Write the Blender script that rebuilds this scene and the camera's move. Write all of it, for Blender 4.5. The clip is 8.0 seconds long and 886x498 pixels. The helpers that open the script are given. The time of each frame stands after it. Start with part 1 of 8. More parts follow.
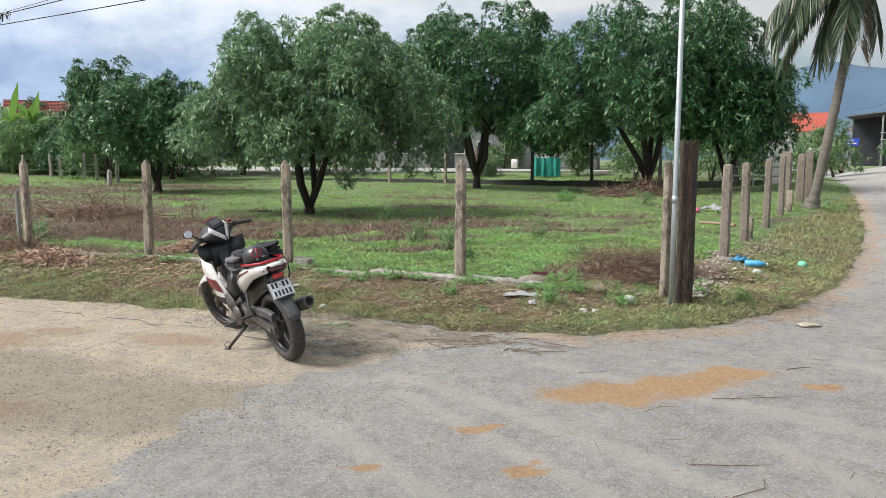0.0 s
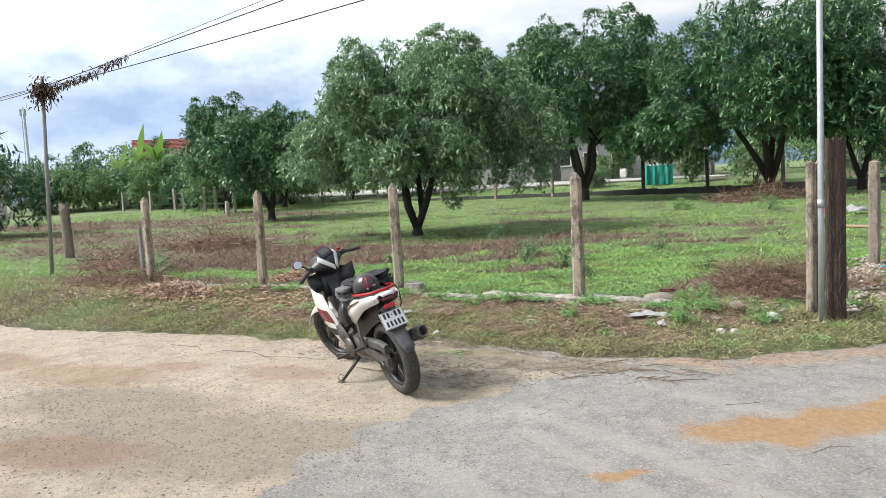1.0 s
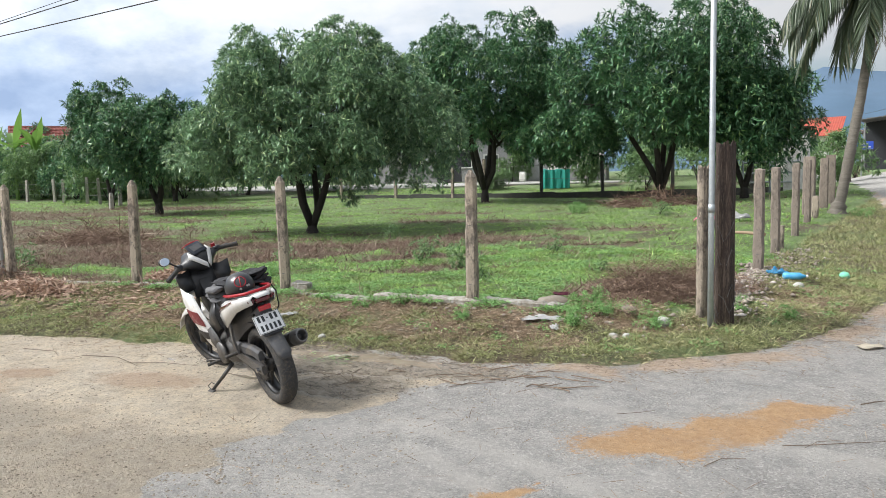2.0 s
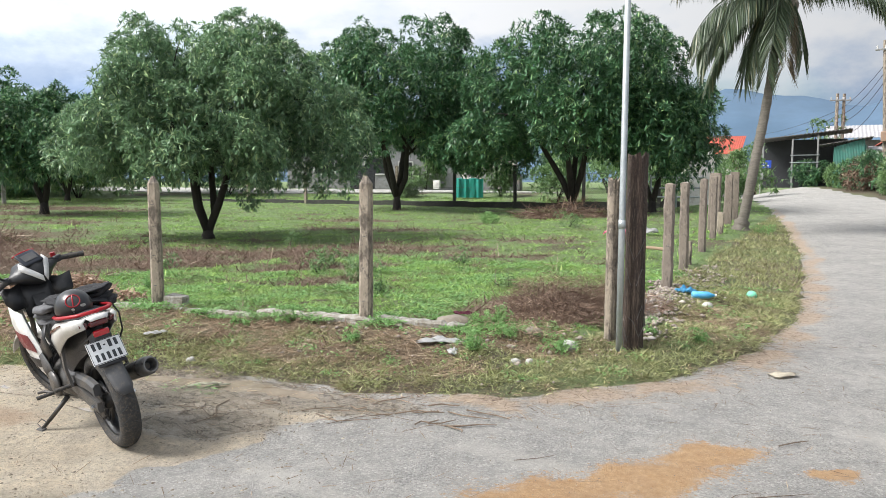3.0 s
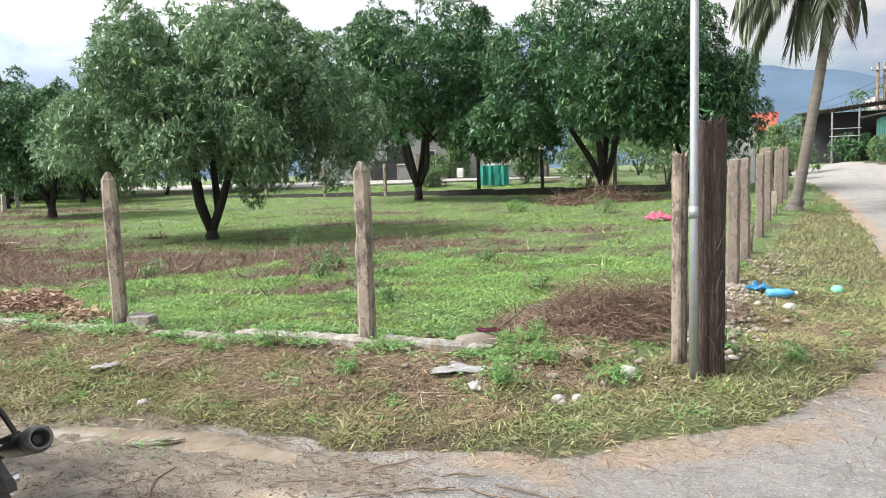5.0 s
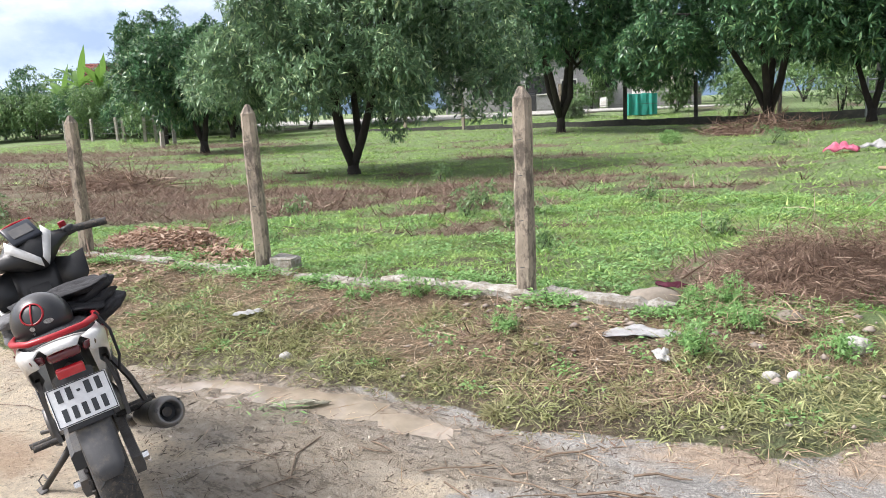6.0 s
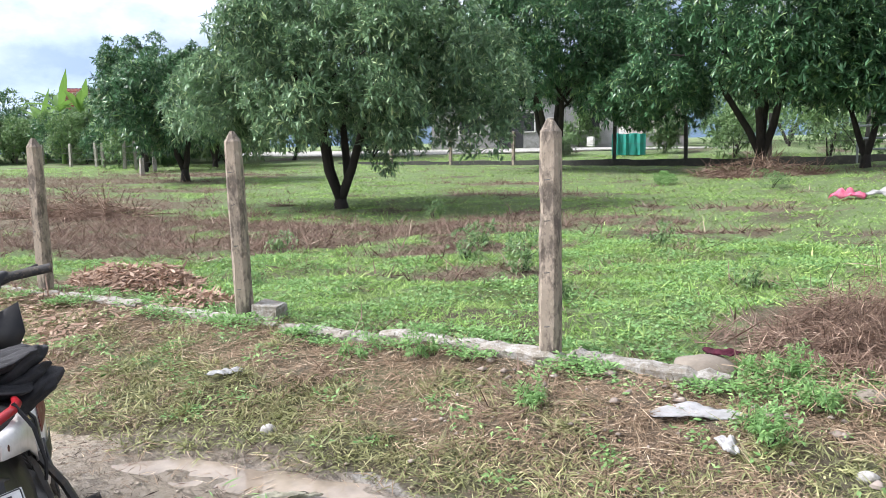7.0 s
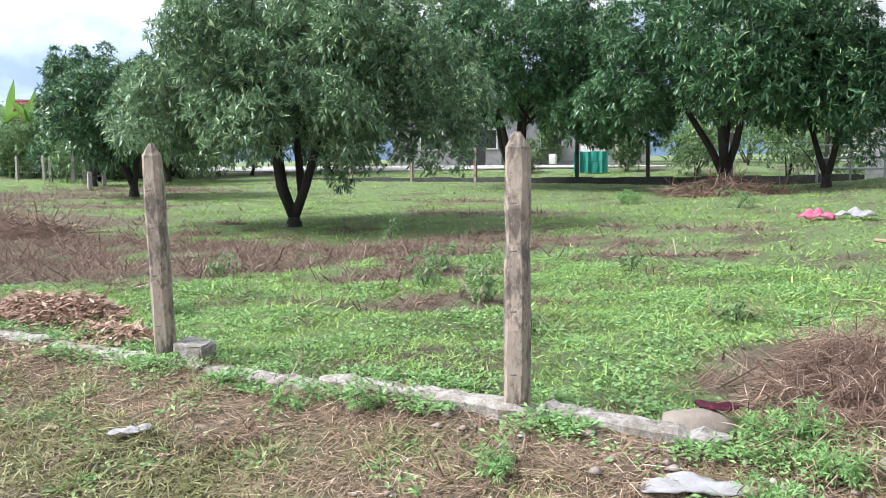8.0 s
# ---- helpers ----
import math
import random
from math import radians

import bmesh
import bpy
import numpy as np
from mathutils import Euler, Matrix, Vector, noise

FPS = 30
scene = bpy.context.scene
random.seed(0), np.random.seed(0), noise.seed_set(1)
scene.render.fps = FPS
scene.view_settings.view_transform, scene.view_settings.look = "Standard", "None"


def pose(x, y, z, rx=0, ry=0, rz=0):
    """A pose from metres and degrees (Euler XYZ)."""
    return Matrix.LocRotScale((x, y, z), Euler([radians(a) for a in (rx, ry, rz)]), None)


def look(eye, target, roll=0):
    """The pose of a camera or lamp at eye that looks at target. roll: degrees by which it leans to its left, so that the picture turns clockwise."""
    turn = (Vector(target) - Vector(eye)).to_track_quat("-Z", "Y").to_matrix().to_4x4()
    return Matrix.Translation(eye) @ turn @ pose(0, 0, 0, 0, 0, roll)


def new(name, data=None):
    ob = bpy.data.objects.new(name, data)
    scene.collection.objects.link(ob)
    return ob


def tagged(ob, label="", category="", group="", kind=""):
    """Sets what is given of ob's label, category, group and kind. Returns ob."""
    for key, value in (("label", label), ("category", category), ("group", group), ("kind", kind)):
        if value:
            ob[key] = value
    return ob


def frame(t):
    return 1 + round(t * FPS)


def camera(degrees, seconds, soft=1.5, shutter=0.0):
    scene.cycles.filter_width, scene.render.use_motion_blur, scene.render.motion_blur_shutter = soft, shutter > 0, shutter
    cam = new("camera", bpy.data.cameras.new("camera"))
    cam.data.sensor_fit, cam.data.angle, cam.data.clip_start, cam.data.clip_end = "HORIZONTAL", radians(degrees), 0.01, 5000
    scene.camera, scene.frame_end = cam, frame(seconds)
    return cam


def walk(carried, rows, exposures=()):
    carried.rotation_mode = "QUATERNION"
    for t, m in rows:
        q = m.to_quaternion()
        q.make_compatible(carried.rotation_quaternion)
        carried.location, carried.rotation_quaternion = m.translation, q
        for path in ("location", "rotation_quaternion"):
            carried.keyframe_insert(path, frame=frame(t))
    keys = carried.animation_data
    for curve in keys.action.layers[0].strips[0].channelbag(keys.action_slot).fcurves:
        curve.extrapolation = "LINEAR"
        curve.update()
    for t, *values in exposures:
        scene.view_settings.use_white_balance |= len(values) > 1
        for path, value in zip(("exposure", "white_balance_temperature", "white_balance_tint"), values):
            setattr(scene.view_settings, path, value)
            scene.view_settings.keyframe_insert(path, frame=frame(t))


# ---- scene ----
cam = camera(60.7, 8.0, 0.7)
PATH = [
    (0, (0.139, 0.105, 1.476), (-0.956, 1.762, 1.243), -0.1),
    (0.5, (-0.008, 0.171, 1.467), (-1.161, 1.779, 1.177), -0.4),
    (0.7, (-0.064, 0.256, 1.465), (-1.289, 1.816, 1.209), -1.5),
    (1, (-0.142, 0.379, 1.487), (-1.464, 1.869, 1.305), -3.3),
    (1.2, (-0.171, 0.453, 1.482), (-1.506, 1.935, 1.339), -3.7),
    (1.5, (-0.192, 0.554, 1.475), (-1.466, 2.088, 1.325), -3.6),
    (1.7, (-0.222, 0.622, 1.455), (-1.438, 2.201, 1.29), -2.8),
    (2, (-0.285, 0.728, 1.441), (-1.401, 2.376, 1.248), -1.6),
    (2.2, (-0.324, 0.823, 1.441), (-1.366, 2.518, 1.238), -1.4),
    (3.3, (-0.543, 1.577, 1.426), (-1.454, 3.349, 1.256), -0.1),
    (3.5, (-0.602, 1.684, 1.42), (-1.53, 3.45, 1.265), -1.5),
    (4, (-0.738, 2.039, 1.424), (-1.65, 3.813, 1.276), -3.1),
    (4.2, (-0.785, 2.174, 1.422), (-1.734, 3.929, 1.271), -2.3),
    (5.3, (-1.209, 2.81, 1.393), (-2.228, 4.51, 1.129), -2.1),
    (5.5, (-1.322, 2.891, 1.399), (-2.403, 4.545, 1.085), -2.7),
    (5.8, (-1.461, 2.971, 1.397), (-2.665, 4.527, 1.036), -4.2),
    (6, (-1.582, 3.129, 1.376), (-2.853, 4.629, 1.012), -3.0),
    (6.2, (-1.689, 3.218, 1.394), (-3.012, 4.677, 1.045), -2.6),
    (6.5, (-1.871, 3.311, 1.373), (-3.226, 4.745, 1.048), -1.5),
    (6.8, (-2.058, 3.452, 1.367), (-3.361, 4.939, 1.063), -1.1),
    (7, (-2.146, 3.526, 1.37), (-3.384, 5.073, 1.093), -1.4),
    (7.2, (-2.227, 3.657, 1.372), (-3.422, 5.244, 1.141), -1.9),
    (7.5, (-2.317, 3.817, 1.384), (-3.506, 5.415, 1.206), -2.8),
    (7.8, (-2.415, 3.971, 1.385), (-3.611, 5.561, 1.186), -1.9),
    (8, (-2.484, 4.051, 1.37), (-3.645, 5.663, 1.133), -0.9),
]
walk(cam, [(t, look(eye, target, roll)) for t, eye, target, roll in PATH], [(0.0, 0.02, 6300, 10), (0.5, 0.20, 6300, 10), (1.0, 0.29, 6300, 10), (1.5, 0.13, 6250, 10), (2.0, 0.15, 6250, 10), (3.5, 0.36, 6340, 10), (5.5, 0.50, 6450, 13), (6.5, 0.55, 6150, 15), (7.0, 0.58, 6100, 15), (8.0, 0.61, 6000, 15)])

# ---- world, sun ----
SUN_ELEV, SUN_AZ = radians(47), math.atan2(-0.75, -0.66)
world = bpy.data.worlds.new("sky")
scene.world = world
world.use_nodes = True
wn, wl = world.node_tree.nodes, world.node_tree.links
wn.clear()
w_out, w_bg = wn.new("ShaderNodeOutputWorld"), wn.new("ShaderNodeBackground")
w_sky = wn.new("ShaderNodeTexSky")
w_sky.sky_type, w_sky.sun_disc = "NISHITA", False
w_sky.sun_elevation, w_sky.sun_rotation = SUN_ELEV, SUN_AZ
w_sky.air_density, w_sky.dust_density = 1.2, 2.0
w_co, w_map = wn.new("ShaderNodeTexCoord"), wn.new("ShaderNodeMapping")
w_map.inputs["Scale"].default_value = (1.0, 1.0, 1.9)
w_map.inputs["Location"].default_value = (3.1, 1.7, 0.35)
w_n1, w_n2 = wn.new("ShaderNodeTexNoise"), wn.new("ShaderNodeTexNoise")
w_n1.inputs["Scale"].default_value, w_n1.inputs["Detail"].default_value, w_n1.inputs["Roughness"].default_value = 1.5, 8, 0.52
w_n1.inputs["Distortion"].default_value = 0.25
w_n2.inputs["Scale"].default_value, w_n2.inputs["Detail"].default_value, w_n2.inputs["Roughness"].default_value = 2.6, 9, 0.56
w_cover, w_shade = wn.new("ShaderNodeValToRGB"), wn.new("ShaderNodeValToRGB")
w_cover.color_ramp.elements[0].position, w_cover.color_ramp.elements[1].position = 0.34, 0.47
w_shade.color_ramp.elements[0].position, w_shade.color_ramp.elements[0].color = 0.34, (0.52, 0.60, 0.72, 1)
w_shade.color_ramp.elements[1].position, w_shade.color_ramp.elements[1].color = 0.52, (1.0, 1.0, 1.0, 1)
w_mid = w_shade.color_ramp.elements.new(0.43)
w_mid.color = (0.84, 0.89, 0.95, 1)
w_gain, w_mix, w_sc = wn.new("ShaderNodeVectorMath"), wn.new("ShaderNodeMix"), wn.new("ShaderNodeVectorMath")
w_gain.operation = w_sc.operation = "SCALE"
w_gain.inputs["Scale"].default_value = 0.11
w_mix.data_type = "RGBA"
wl.new(w_co.outputs["Generated"], w_map.inputs["Vector"])
wl.new(w_map.outputs["Vector"], w_n1.inputs["Vector"])
wl.new(w_map.outputs["Vector"], w_n2.inputs["Vector"])
wl.new(w_n1.outputs["Fac"], w_cover.inputs["Fac"])
wl.new(w_n2.outputs["Fac"], w_shade.inputs["Fac"])
wl.new(w_sky.outputs["Color"], w_gain.inputs[0])
# clouds are brighter towards the sun's side
w_dot, w_glow = wn.new("ShaderNodeVectorMath"), wn.new("ShaderNodeMapRange")
w_dot.operation = "DOT_PRODUCT"
w_dot.inputs[1].default_value = (math.sin(SUN_AZ), math.cos(SUN_AZ), 0.0)
for key, value in (("From Min", -0.8), ("From Max", 0.6), ("To Min", 0.50), ("To Max", 1.28)):
    w_glow.inputs[key].default_value = value
wl.new(w_co.outputs["Generated"], w_dot.inputs[0])
wl.new(w_dot.outputs["Value"], w_glow.inputs["Value"])
wl.new(w_glow.outputs["Result"], w_sc.inputs["Scale"])
wl.new(w_shade.outputs["Color"], w_sc.inputs[0])
wl.new(w_cover.outputs["Color"], w_mix.inputs["Factor"])
wl.new(w_gain.outputs["Vector"], w_mix.inputs["A"])
# a blue-grey cloud bank low over the horizon, with a ragged upper edge
w_sep, w_low, w_haze = wn.new("ShaderNodeSeparateXYZ"), wn.new("ShaderNodeMapRange"), wn.new("ShaderNodeMix")
w_haze.data_type, w_haze.blend_type = "RGBA", "MULTIPLY"
w_low.interpolation_type = "SMOOTHSTEP"
for key, value in (("From Min", 0.06), ("From Max", 0.19), ("To Min", 1.0), ("To Max", 0.0)):
    w_low.inputs[key].default_value = value
w_haze.inputs["B"].default_value = (0.34, 0.49, 0.73, 1)
wl.new(w_co.outputs["Generated"], w_sep.inputs["Vector"])
w_edge, w_rise = wn.new("ShaderNodeTexNoise"), wn.new("ShaderNodeMath")
w_edge.inputs["Scale"].default_value, w_edge.inputs["Detail"].default_value, w_edge.inputs["Roughness"].default_value = 5.5, 8, 0.58
w_rise.operation = "MULTIPLY_ADD"
w_rise.inputs[1].default_value = 0.34
w_up = wn.new("ShaderNodeMath")
w_up.operation = "SUBTRACT"
w_up.inputs[1].default_value = 0.17
wl.new(w_map.outputs["Vector"], w_edge.inputs["Vector"])
wl.new(w_edge.outputs["Fac"], w_rise.inputs[0])
wl.new(w_sep.outputs["Z"], w_rise.inputs[2])
wl.new(w_rise.outputs["Value"], w_up.inputs[0])
wl.new(w_up.outputs["Value"], w_low.inputs["Value"])
w_thin, w_bank = wn.new("ShaderNodeMapRange"), wn.new("ShaderNodeMath")
w_bank.operation = "MULTIPLY"
for key, value in (("From Min", -0.1), ("From Max", 0.6), ("To Min", 1.0), ("To Max", 0.35)):
    w_thin.inputs[key].default_value = value
wl.new(w_dot.outputs["Value"], w_thin.inputs["Value"])
wl.new(w_low.outputs["Result"], w_bank.inputs[0])
wl.new(w_thin.outputs["Result"], w_bank.inputs[1])
wl.new(w_bank.outputs["Value"], w_haze.inputs["Factor"])
wl.new(w_sc.outputs["Vector"], w_haze.inputs["A"])
wl.new(w_haze.outputs["Result"], w_mix.inputs["B"])
wl.new(w_mix.outputs["Result"], w_bg.inputs["Color"])
w_bg.inputs["Strength"].default_value = 1.0
wl.new(w_bg.outputs["Background"], w_out.inputs["Surface"])

sun = new("sun", bpy.data.lights.new("sun", "SUN"))
sun.data.energy, sun.data.angle, sun.data.color = 5.0, radians(22.0), (1.0, 0.965, 0.91)
sun_way = Vector((math.sin(SUN_AZ) * math.cos(SUN_ELEV), math.cos(SUN_AZ) * math.cos(SUN_ELEV), math.sin(SUN_ELEV)))
sun.matrix_world = look(sun_way * 50, (0, 0, 0))


# ---- materials ----
def shader(name):
    m = bpy.data.materials.new(name)
    m.use_nodes = True
    nt = m.node_tree
    return m, nt, nt.nodes["Principled BSDF"]


def node(nt, kind, **inputs):
    n = nt.nodes.new(kind)
    for key, value in inputs.items():
        n.inputs[key.replace("_", " ")].default_value = value
    return n


def noise_fac(nt, vec, scale, detail=5, rough=0.6, lo=0.35, hi=0.65):
    n = node(nt, "ShaderNodeTexNoise", Scale=scale, Detail=detail, Roughness=rough)
    nt.links.new(vec, n.inputs["Vector"])
    r = nt.nodes.new("ShaderNodeMapRange")
    r.inputs["From Min"].default_value, r.inputs["From Max"].default_value = lo, hi
    nt.links.new(n.outputs["Fac"], r.inputs["Value"])
    return r.outputs["Result"]


def blend(nt, fac, a, b):
    """a and b: colours or sockets."""
    m = nt.nodes.new("ShaderNodeMix")
    m.data_type = "RGBA"
    for value, socket in ((fac, "Factor"), (a, "A"), (b, "B")):
        if isinstance(value, bpy.types.NodeSocket):
            nt.links.new(value, m.inputs[socket])
        elif socket == "Factor":
            m.inputs[socket].default_value = value
        else:
            m.inputs[socket].default_value = (*value, 1)
    return m.outputs["Result"]


def times(nt, a, b, op="MULTIPLY"):
    m = nt.nodes.new("ShaderNodeMath")
    m.operation, m.use_clamp = op, op != "SUBTRACT"
    for n, value in enumerate((a, b)):
        if isinstance(value, bpy.types.NodeSocket):
            nt.links.new(value, m.inputs[n])
        else:
            m.inputs[n].default_value = value
    return m.outputs["Value"]


def bumped(nt, b, height, strength=0.4, distance=0.01):
    n = node(nt, "ShaderNodeBump", Strength=strength, Distance=distance)
    nt.links.new(height, n.inputs["Height"])
    nt.links.new(n.outputs["Normal"], b.inputs["Normal"])


def plain(name, a, b, big=2.0, fine=30.0, rough=0.8, metal=0.0, bump=0.3, dirt=None, stretch=(1, 1, 1), spread=0.15, coat=0.0, dirt_lo=0.5, dirt_hi=0.75):
    """Two colours mixed at two scales, stains of a third, grain in the relief."""
    m, nt, p = shader(name)
    co = nt.nodes.new("ShaderNodeTexCoord")
    mp = node(nt, "ShaderNodeMapping", Scale=stretch)
    nt.links.new(co.outputs["Object"], mp.inputs["Vector"])
    v = mp.outputs["Vector"]
    c = blend(nt, noise_fac(nt, v, big), a, b)
    f = noise_fac(nt, v, fine, 6, 0.7, 0.3, 0.7)
    c = blend(nt, times(nt, f, 0.45), c, tuple(x * 0.62 for x in a))
    if dirt:
        c = blend(nt, times(nt, noise_fac(nt, v, big * 2.7, 8, 0.7, dirt_lo, dirt_hi), 0.8), c, dirt)
        if rough > 0.82:
            c = blend(nt, times(nt, noise_fac(nt, v, big * 9, 7, 0.75, 0.53, 0.64), 0.75), c, dirt)
            c = blend(nt, times(nt, noise_fac(nt, v, big * 14, 4, 0.7, 0.58, 0.68), 0.5), c, tuple(min(0.8, x * 1.45) for x in a))
    info = nt.nodes.new("ShaderNodeObjectInfo")
    hsv = nt.nodes.new("ShaderNodeHueSaturation")
    r = nt.nodes.new("ShaderNodeMapRange")
    r.inputs["To Min"].default_value, r.inputs["To Max"].default_value = 1 - spread, 1 + spread
    nt.links.new(info.outputs["Random"], r.inputs["Value"])
    nt.links.new(r.outputs["Result"], hsv.inputs["Value"])
    nt.links.new(c, hsv.inputs["Color"])
    nt.links.new(hsv.outputs["Color"], p.inputs["Base Color"])
    p.inputs["Roughness"].default_value, p.inputs["Metallic"].default_value = rough, metal
    p.inputs["Coat Weight"].default_value = coat
    if bump:
        bumped(nt, p, f, bump, 0.006)
    return m


def leafy(name, dark, light, third=None, rough=0.45, through_light=0.25, spec=0.5, patch=None):
    """Leaves: colour by leaf, some light let through."""
    m, nt, p = shader(name)
    geo = nt.nodes.new("ShaderNodeNewGeometry")
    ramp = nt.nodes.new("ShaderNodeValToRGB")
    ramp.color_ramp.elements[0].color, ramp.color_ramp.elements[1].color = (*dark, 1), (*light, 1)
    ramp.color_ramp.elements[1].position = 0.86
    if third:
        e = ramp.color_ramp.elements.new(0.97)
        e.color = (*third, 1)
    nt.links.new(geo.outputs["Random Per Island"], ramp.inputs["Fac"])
    co = nt.nodes.new("ShaderNodeTexCoord")
    f = noise_fac(nt, co.outputs["Object"], 0.9, 4, 0.6, 0.3, 0.7)
    c = blend(nt, times(nt, f, 0.5), ramp.outputs["Color"], light)
    if patch:
        c = blend(nt, times(nt, noise_fac(nt, co.outputs["Object"], 1.7, 6, 0.65, 0.47, 0.66), 0.7), c, patch)
    nt.links.new(c, p.inputs["Base Color"])
    p.inputs["Roughness"].default_value = rough
    p.inputs["Specular IOR Level"].default_value = spec
    tr = nt.nodes.new("ShaderNodeBsdfTranslucent")
    nt.links.new(c, tr.inputs["Color"])
    mx = nt.nodes.new("ShaderNodeMixShader")
    mx.inputs["Fac"].default_value = through_light
    out = nt.nodes["Material Output"]
    nt.links.new(p.outputs["BSDF"], mx.inputs[1])
    nt.links.new(tr.outputs["BSDF"], mx.inputs[2])
    nt.links.new(mx.outputs["Shader"], out.inputs["Surface"])
    return m


def ground_material():
    m, nt, p = shader("ground")
    co = nt.nodes.new("ShaderNodeTexCoord")
    v = co.outputs["Object"]

    def mask(name, lo, hi, wob=0.25, scale=9.0):
        a = nt.nodes.new("ShaderNodeAttribute")
        a.attribute_name = name
        n = noise_fac(nt, v, scale, 7, 0.7, 0.25, 0.75)
        s = times(nt, times(nt, n, 0.5, "SUBTRACT"), wob)
        s2 = nt.nodes.new("ShaderNodeMath")
        s2.operation = "ADD"
        nt.links.new(a.outputs["Fac"], s2.inputs[0])
        nt.links.new(s, s2.inputs[1])
        r = nt.nodes.new("ShaderNodeMapRange")
        r.interpolation_type = "SMOOTHSTEP"
        r.inputs["From Min"].default_value, r.inputs["From Max"].default_value = lo, hi
        nt.links.new(s2.outputs["Value"], r.inputs["Value"])
        return r.outputs["Result"]

    grain = noise_fac(nt, v, 130, 4, 0.7, 0.3, 0.7)
    mid = noise_fac(nt, v, 22, 6, 0.65, 0.35, 0.65)
    big = noise_fac(nt, v, 1.3, 6, 0.6, 0.35, 0.65)
    big2 = noise_fac(nt, v, 3.7, 6, 0.65, 0.4, 0.68)
    # pale packed dirt
    dirt = blend(nt, big, (0.80, 0.69, 0.525), (0.70, 0.585, 0.425))
    dirt = blend(nt, times(nt, big2, 0.7), dirt, (0.74, 0.67, 0.555))
    patch = noise_fac(nt, v, 4.5, 8, 0.72, 0.46, 0.62)
    dirt = blend(nt, times(nt, patch, 0.5), dirt, (0.40, 0.335, 0.26))
    dirt = blend(nt, times(nt, noise_fac(nt, v, 27, 4, 0.7, 0.57, 0.66), 0.5), dirt, (0.25, 0.21, 0.165))
    clod = noise_fac(nt, v, 48, 5, 0.7, 0.52, 0.66)
    dirt = blend(nt, times(nt, clod, 0.6), dirt, (0.27, 0.225, 0.17))
    crumb = times(nt, noise_fac(nt, v, 17, 8, 0.78, 0.54, 0.62), noise_fac(nt, v, 1.1, 4, 0.6, 0.4, 0.6))
    dirt = blend(nt, times(nt, crumb, 0.6), dirt, (0.30, 0.25, 0.19))
    dirt = blend(nt, times(nt, mid, 0.2), dirt, (0.27, 0.22, 0.165))
    dirt = blend(nt, times(nt, noise_fac(nt, v, 70, 3, 0.6, 0.5, 0.64), 0.32), dirt, (0.34, 0.285, 0.225))
    dirt = blend(nt, times(nt, mask("stony", 0.3, 0.75), 0.5), dirt, (0.25, 0.215, 0.17))
    dirt = blend(nt, times(nt, mask("redearth", 0.3, 0.8, 0.9, 8), 0.45), dirt, (0.36, 0.19, 0.095))
    # worn asphalt with grit
    grit = noise_fac(nt, v, 75, 3, 0.6, 0.47, 0.62)
    pale = noise_fac(nt, v, 62, 3, 0.6, 0.54, 0.66)
    asp = blend(nt, big, (0.50, 0.475, 0.44), (0.37, 0.352, 0.328))
    asp = blend(nt, times(nt, big2, 0.4), asp, (0.60, 0.575, 0.54))
    vor = node(nt, "ShaderNodeTexVoronoi", Scale=95.0)
    nt.links.new(v, vor.inputs["Vector"])
    sep = nt.nodes.new("ShaderNodeSeparateColor")
    nt.links.new(vor.outputs["Color"], sep.inputs["Color"])
    chip = nt.nodes.new("ShaderNodeMapRange")
    chip.inputs["From Min"].default_value, chip.inputs["From Max"].default_value = 0.72, 0.95
    nt.links.new(sep.outputs["Red"], chip.inputs["Value"])
    asp = blend(nt, times(nt, chip.outputs["Result"], 0.85), asp, (0.66, 0.64, 0.60))
    asp = blend(nt, times(nt, noise_fac(nt, v, 9.0, 8, 0.72, 0.46, 0.62), 0.48), asp, (0.25, 0.242, 0.232))
    asp = blend(nt, times(nt, noise_fac(nt, v, 34, 5, 0.7, 0.52, 0.64), 0.52), asp, (0.56, 0.535, 0.50))
    asp = blend(nt, times(nt, times(nt, grit, noise_fac(nt, v, 2.3, 5, 0.6, 0.3, 0.7)), 0.6), asp, (0.13, 0.128, 0.126))
    asp = blend(nt, times(nt, times(nt, pale, noise_fac(nt, v, 1.7, 5, 0.6, 0.35, 0.65)), 0.4), asp, (0.66, 0.64, 0.60))
    asp = blend(nt, times(nt, mask("streak", 0.35, 1.0, 1.3, 24), 0.45), asp, (0.62, 0.59, 0.54))
    sand = blend(nt, mid, (0.74, 0.48, 0.25), (0.56, 0.33, 0.14))
    sand = blend(nt, times(nt, grain, 0.5), sand, (0.34, 0.18, 0.08))
    sand = blend(nt, times(nt, big2, 0.3), sand, (0.36, 0.22, 0.12))
    soil = blend(nt, big2, (0.115, 0.088, 0.06), (0.065, 0.054, 0.035))
    soil = blend(nt, times(nt, mid, 0.4), soil, (0.25, 0.195, 0.13))
    turf = blend(nt, mid, (0.17, 0.25, 0.095), (0.24, 0.34, 0.13))
    turf = blend(nt, times(nt, grain, 0.5), turf, (0.09, 0.11, 0.05))
    brown = blend(nt, mid, (0.23, 0.17, 0.115), (0.14, 0.105, 0.078))
    soil = blend(nt, mask("green", 0.25, 0.65, 0.5, 5.0), soil, turf)
    soil = blend(nt, times(nt, mask("brown", 0.3, 0.7, 0.6, 5.0), 0.85), soil, brown)
    c = blend(nt, mask("asphalt", 0.40, 0.60, 0.55, 6.0), dirt, asp)
    c = blend(nt, times(nt, mask("sand", 0.42, 0.78, 1.1, 38), 0.9), c, sand)
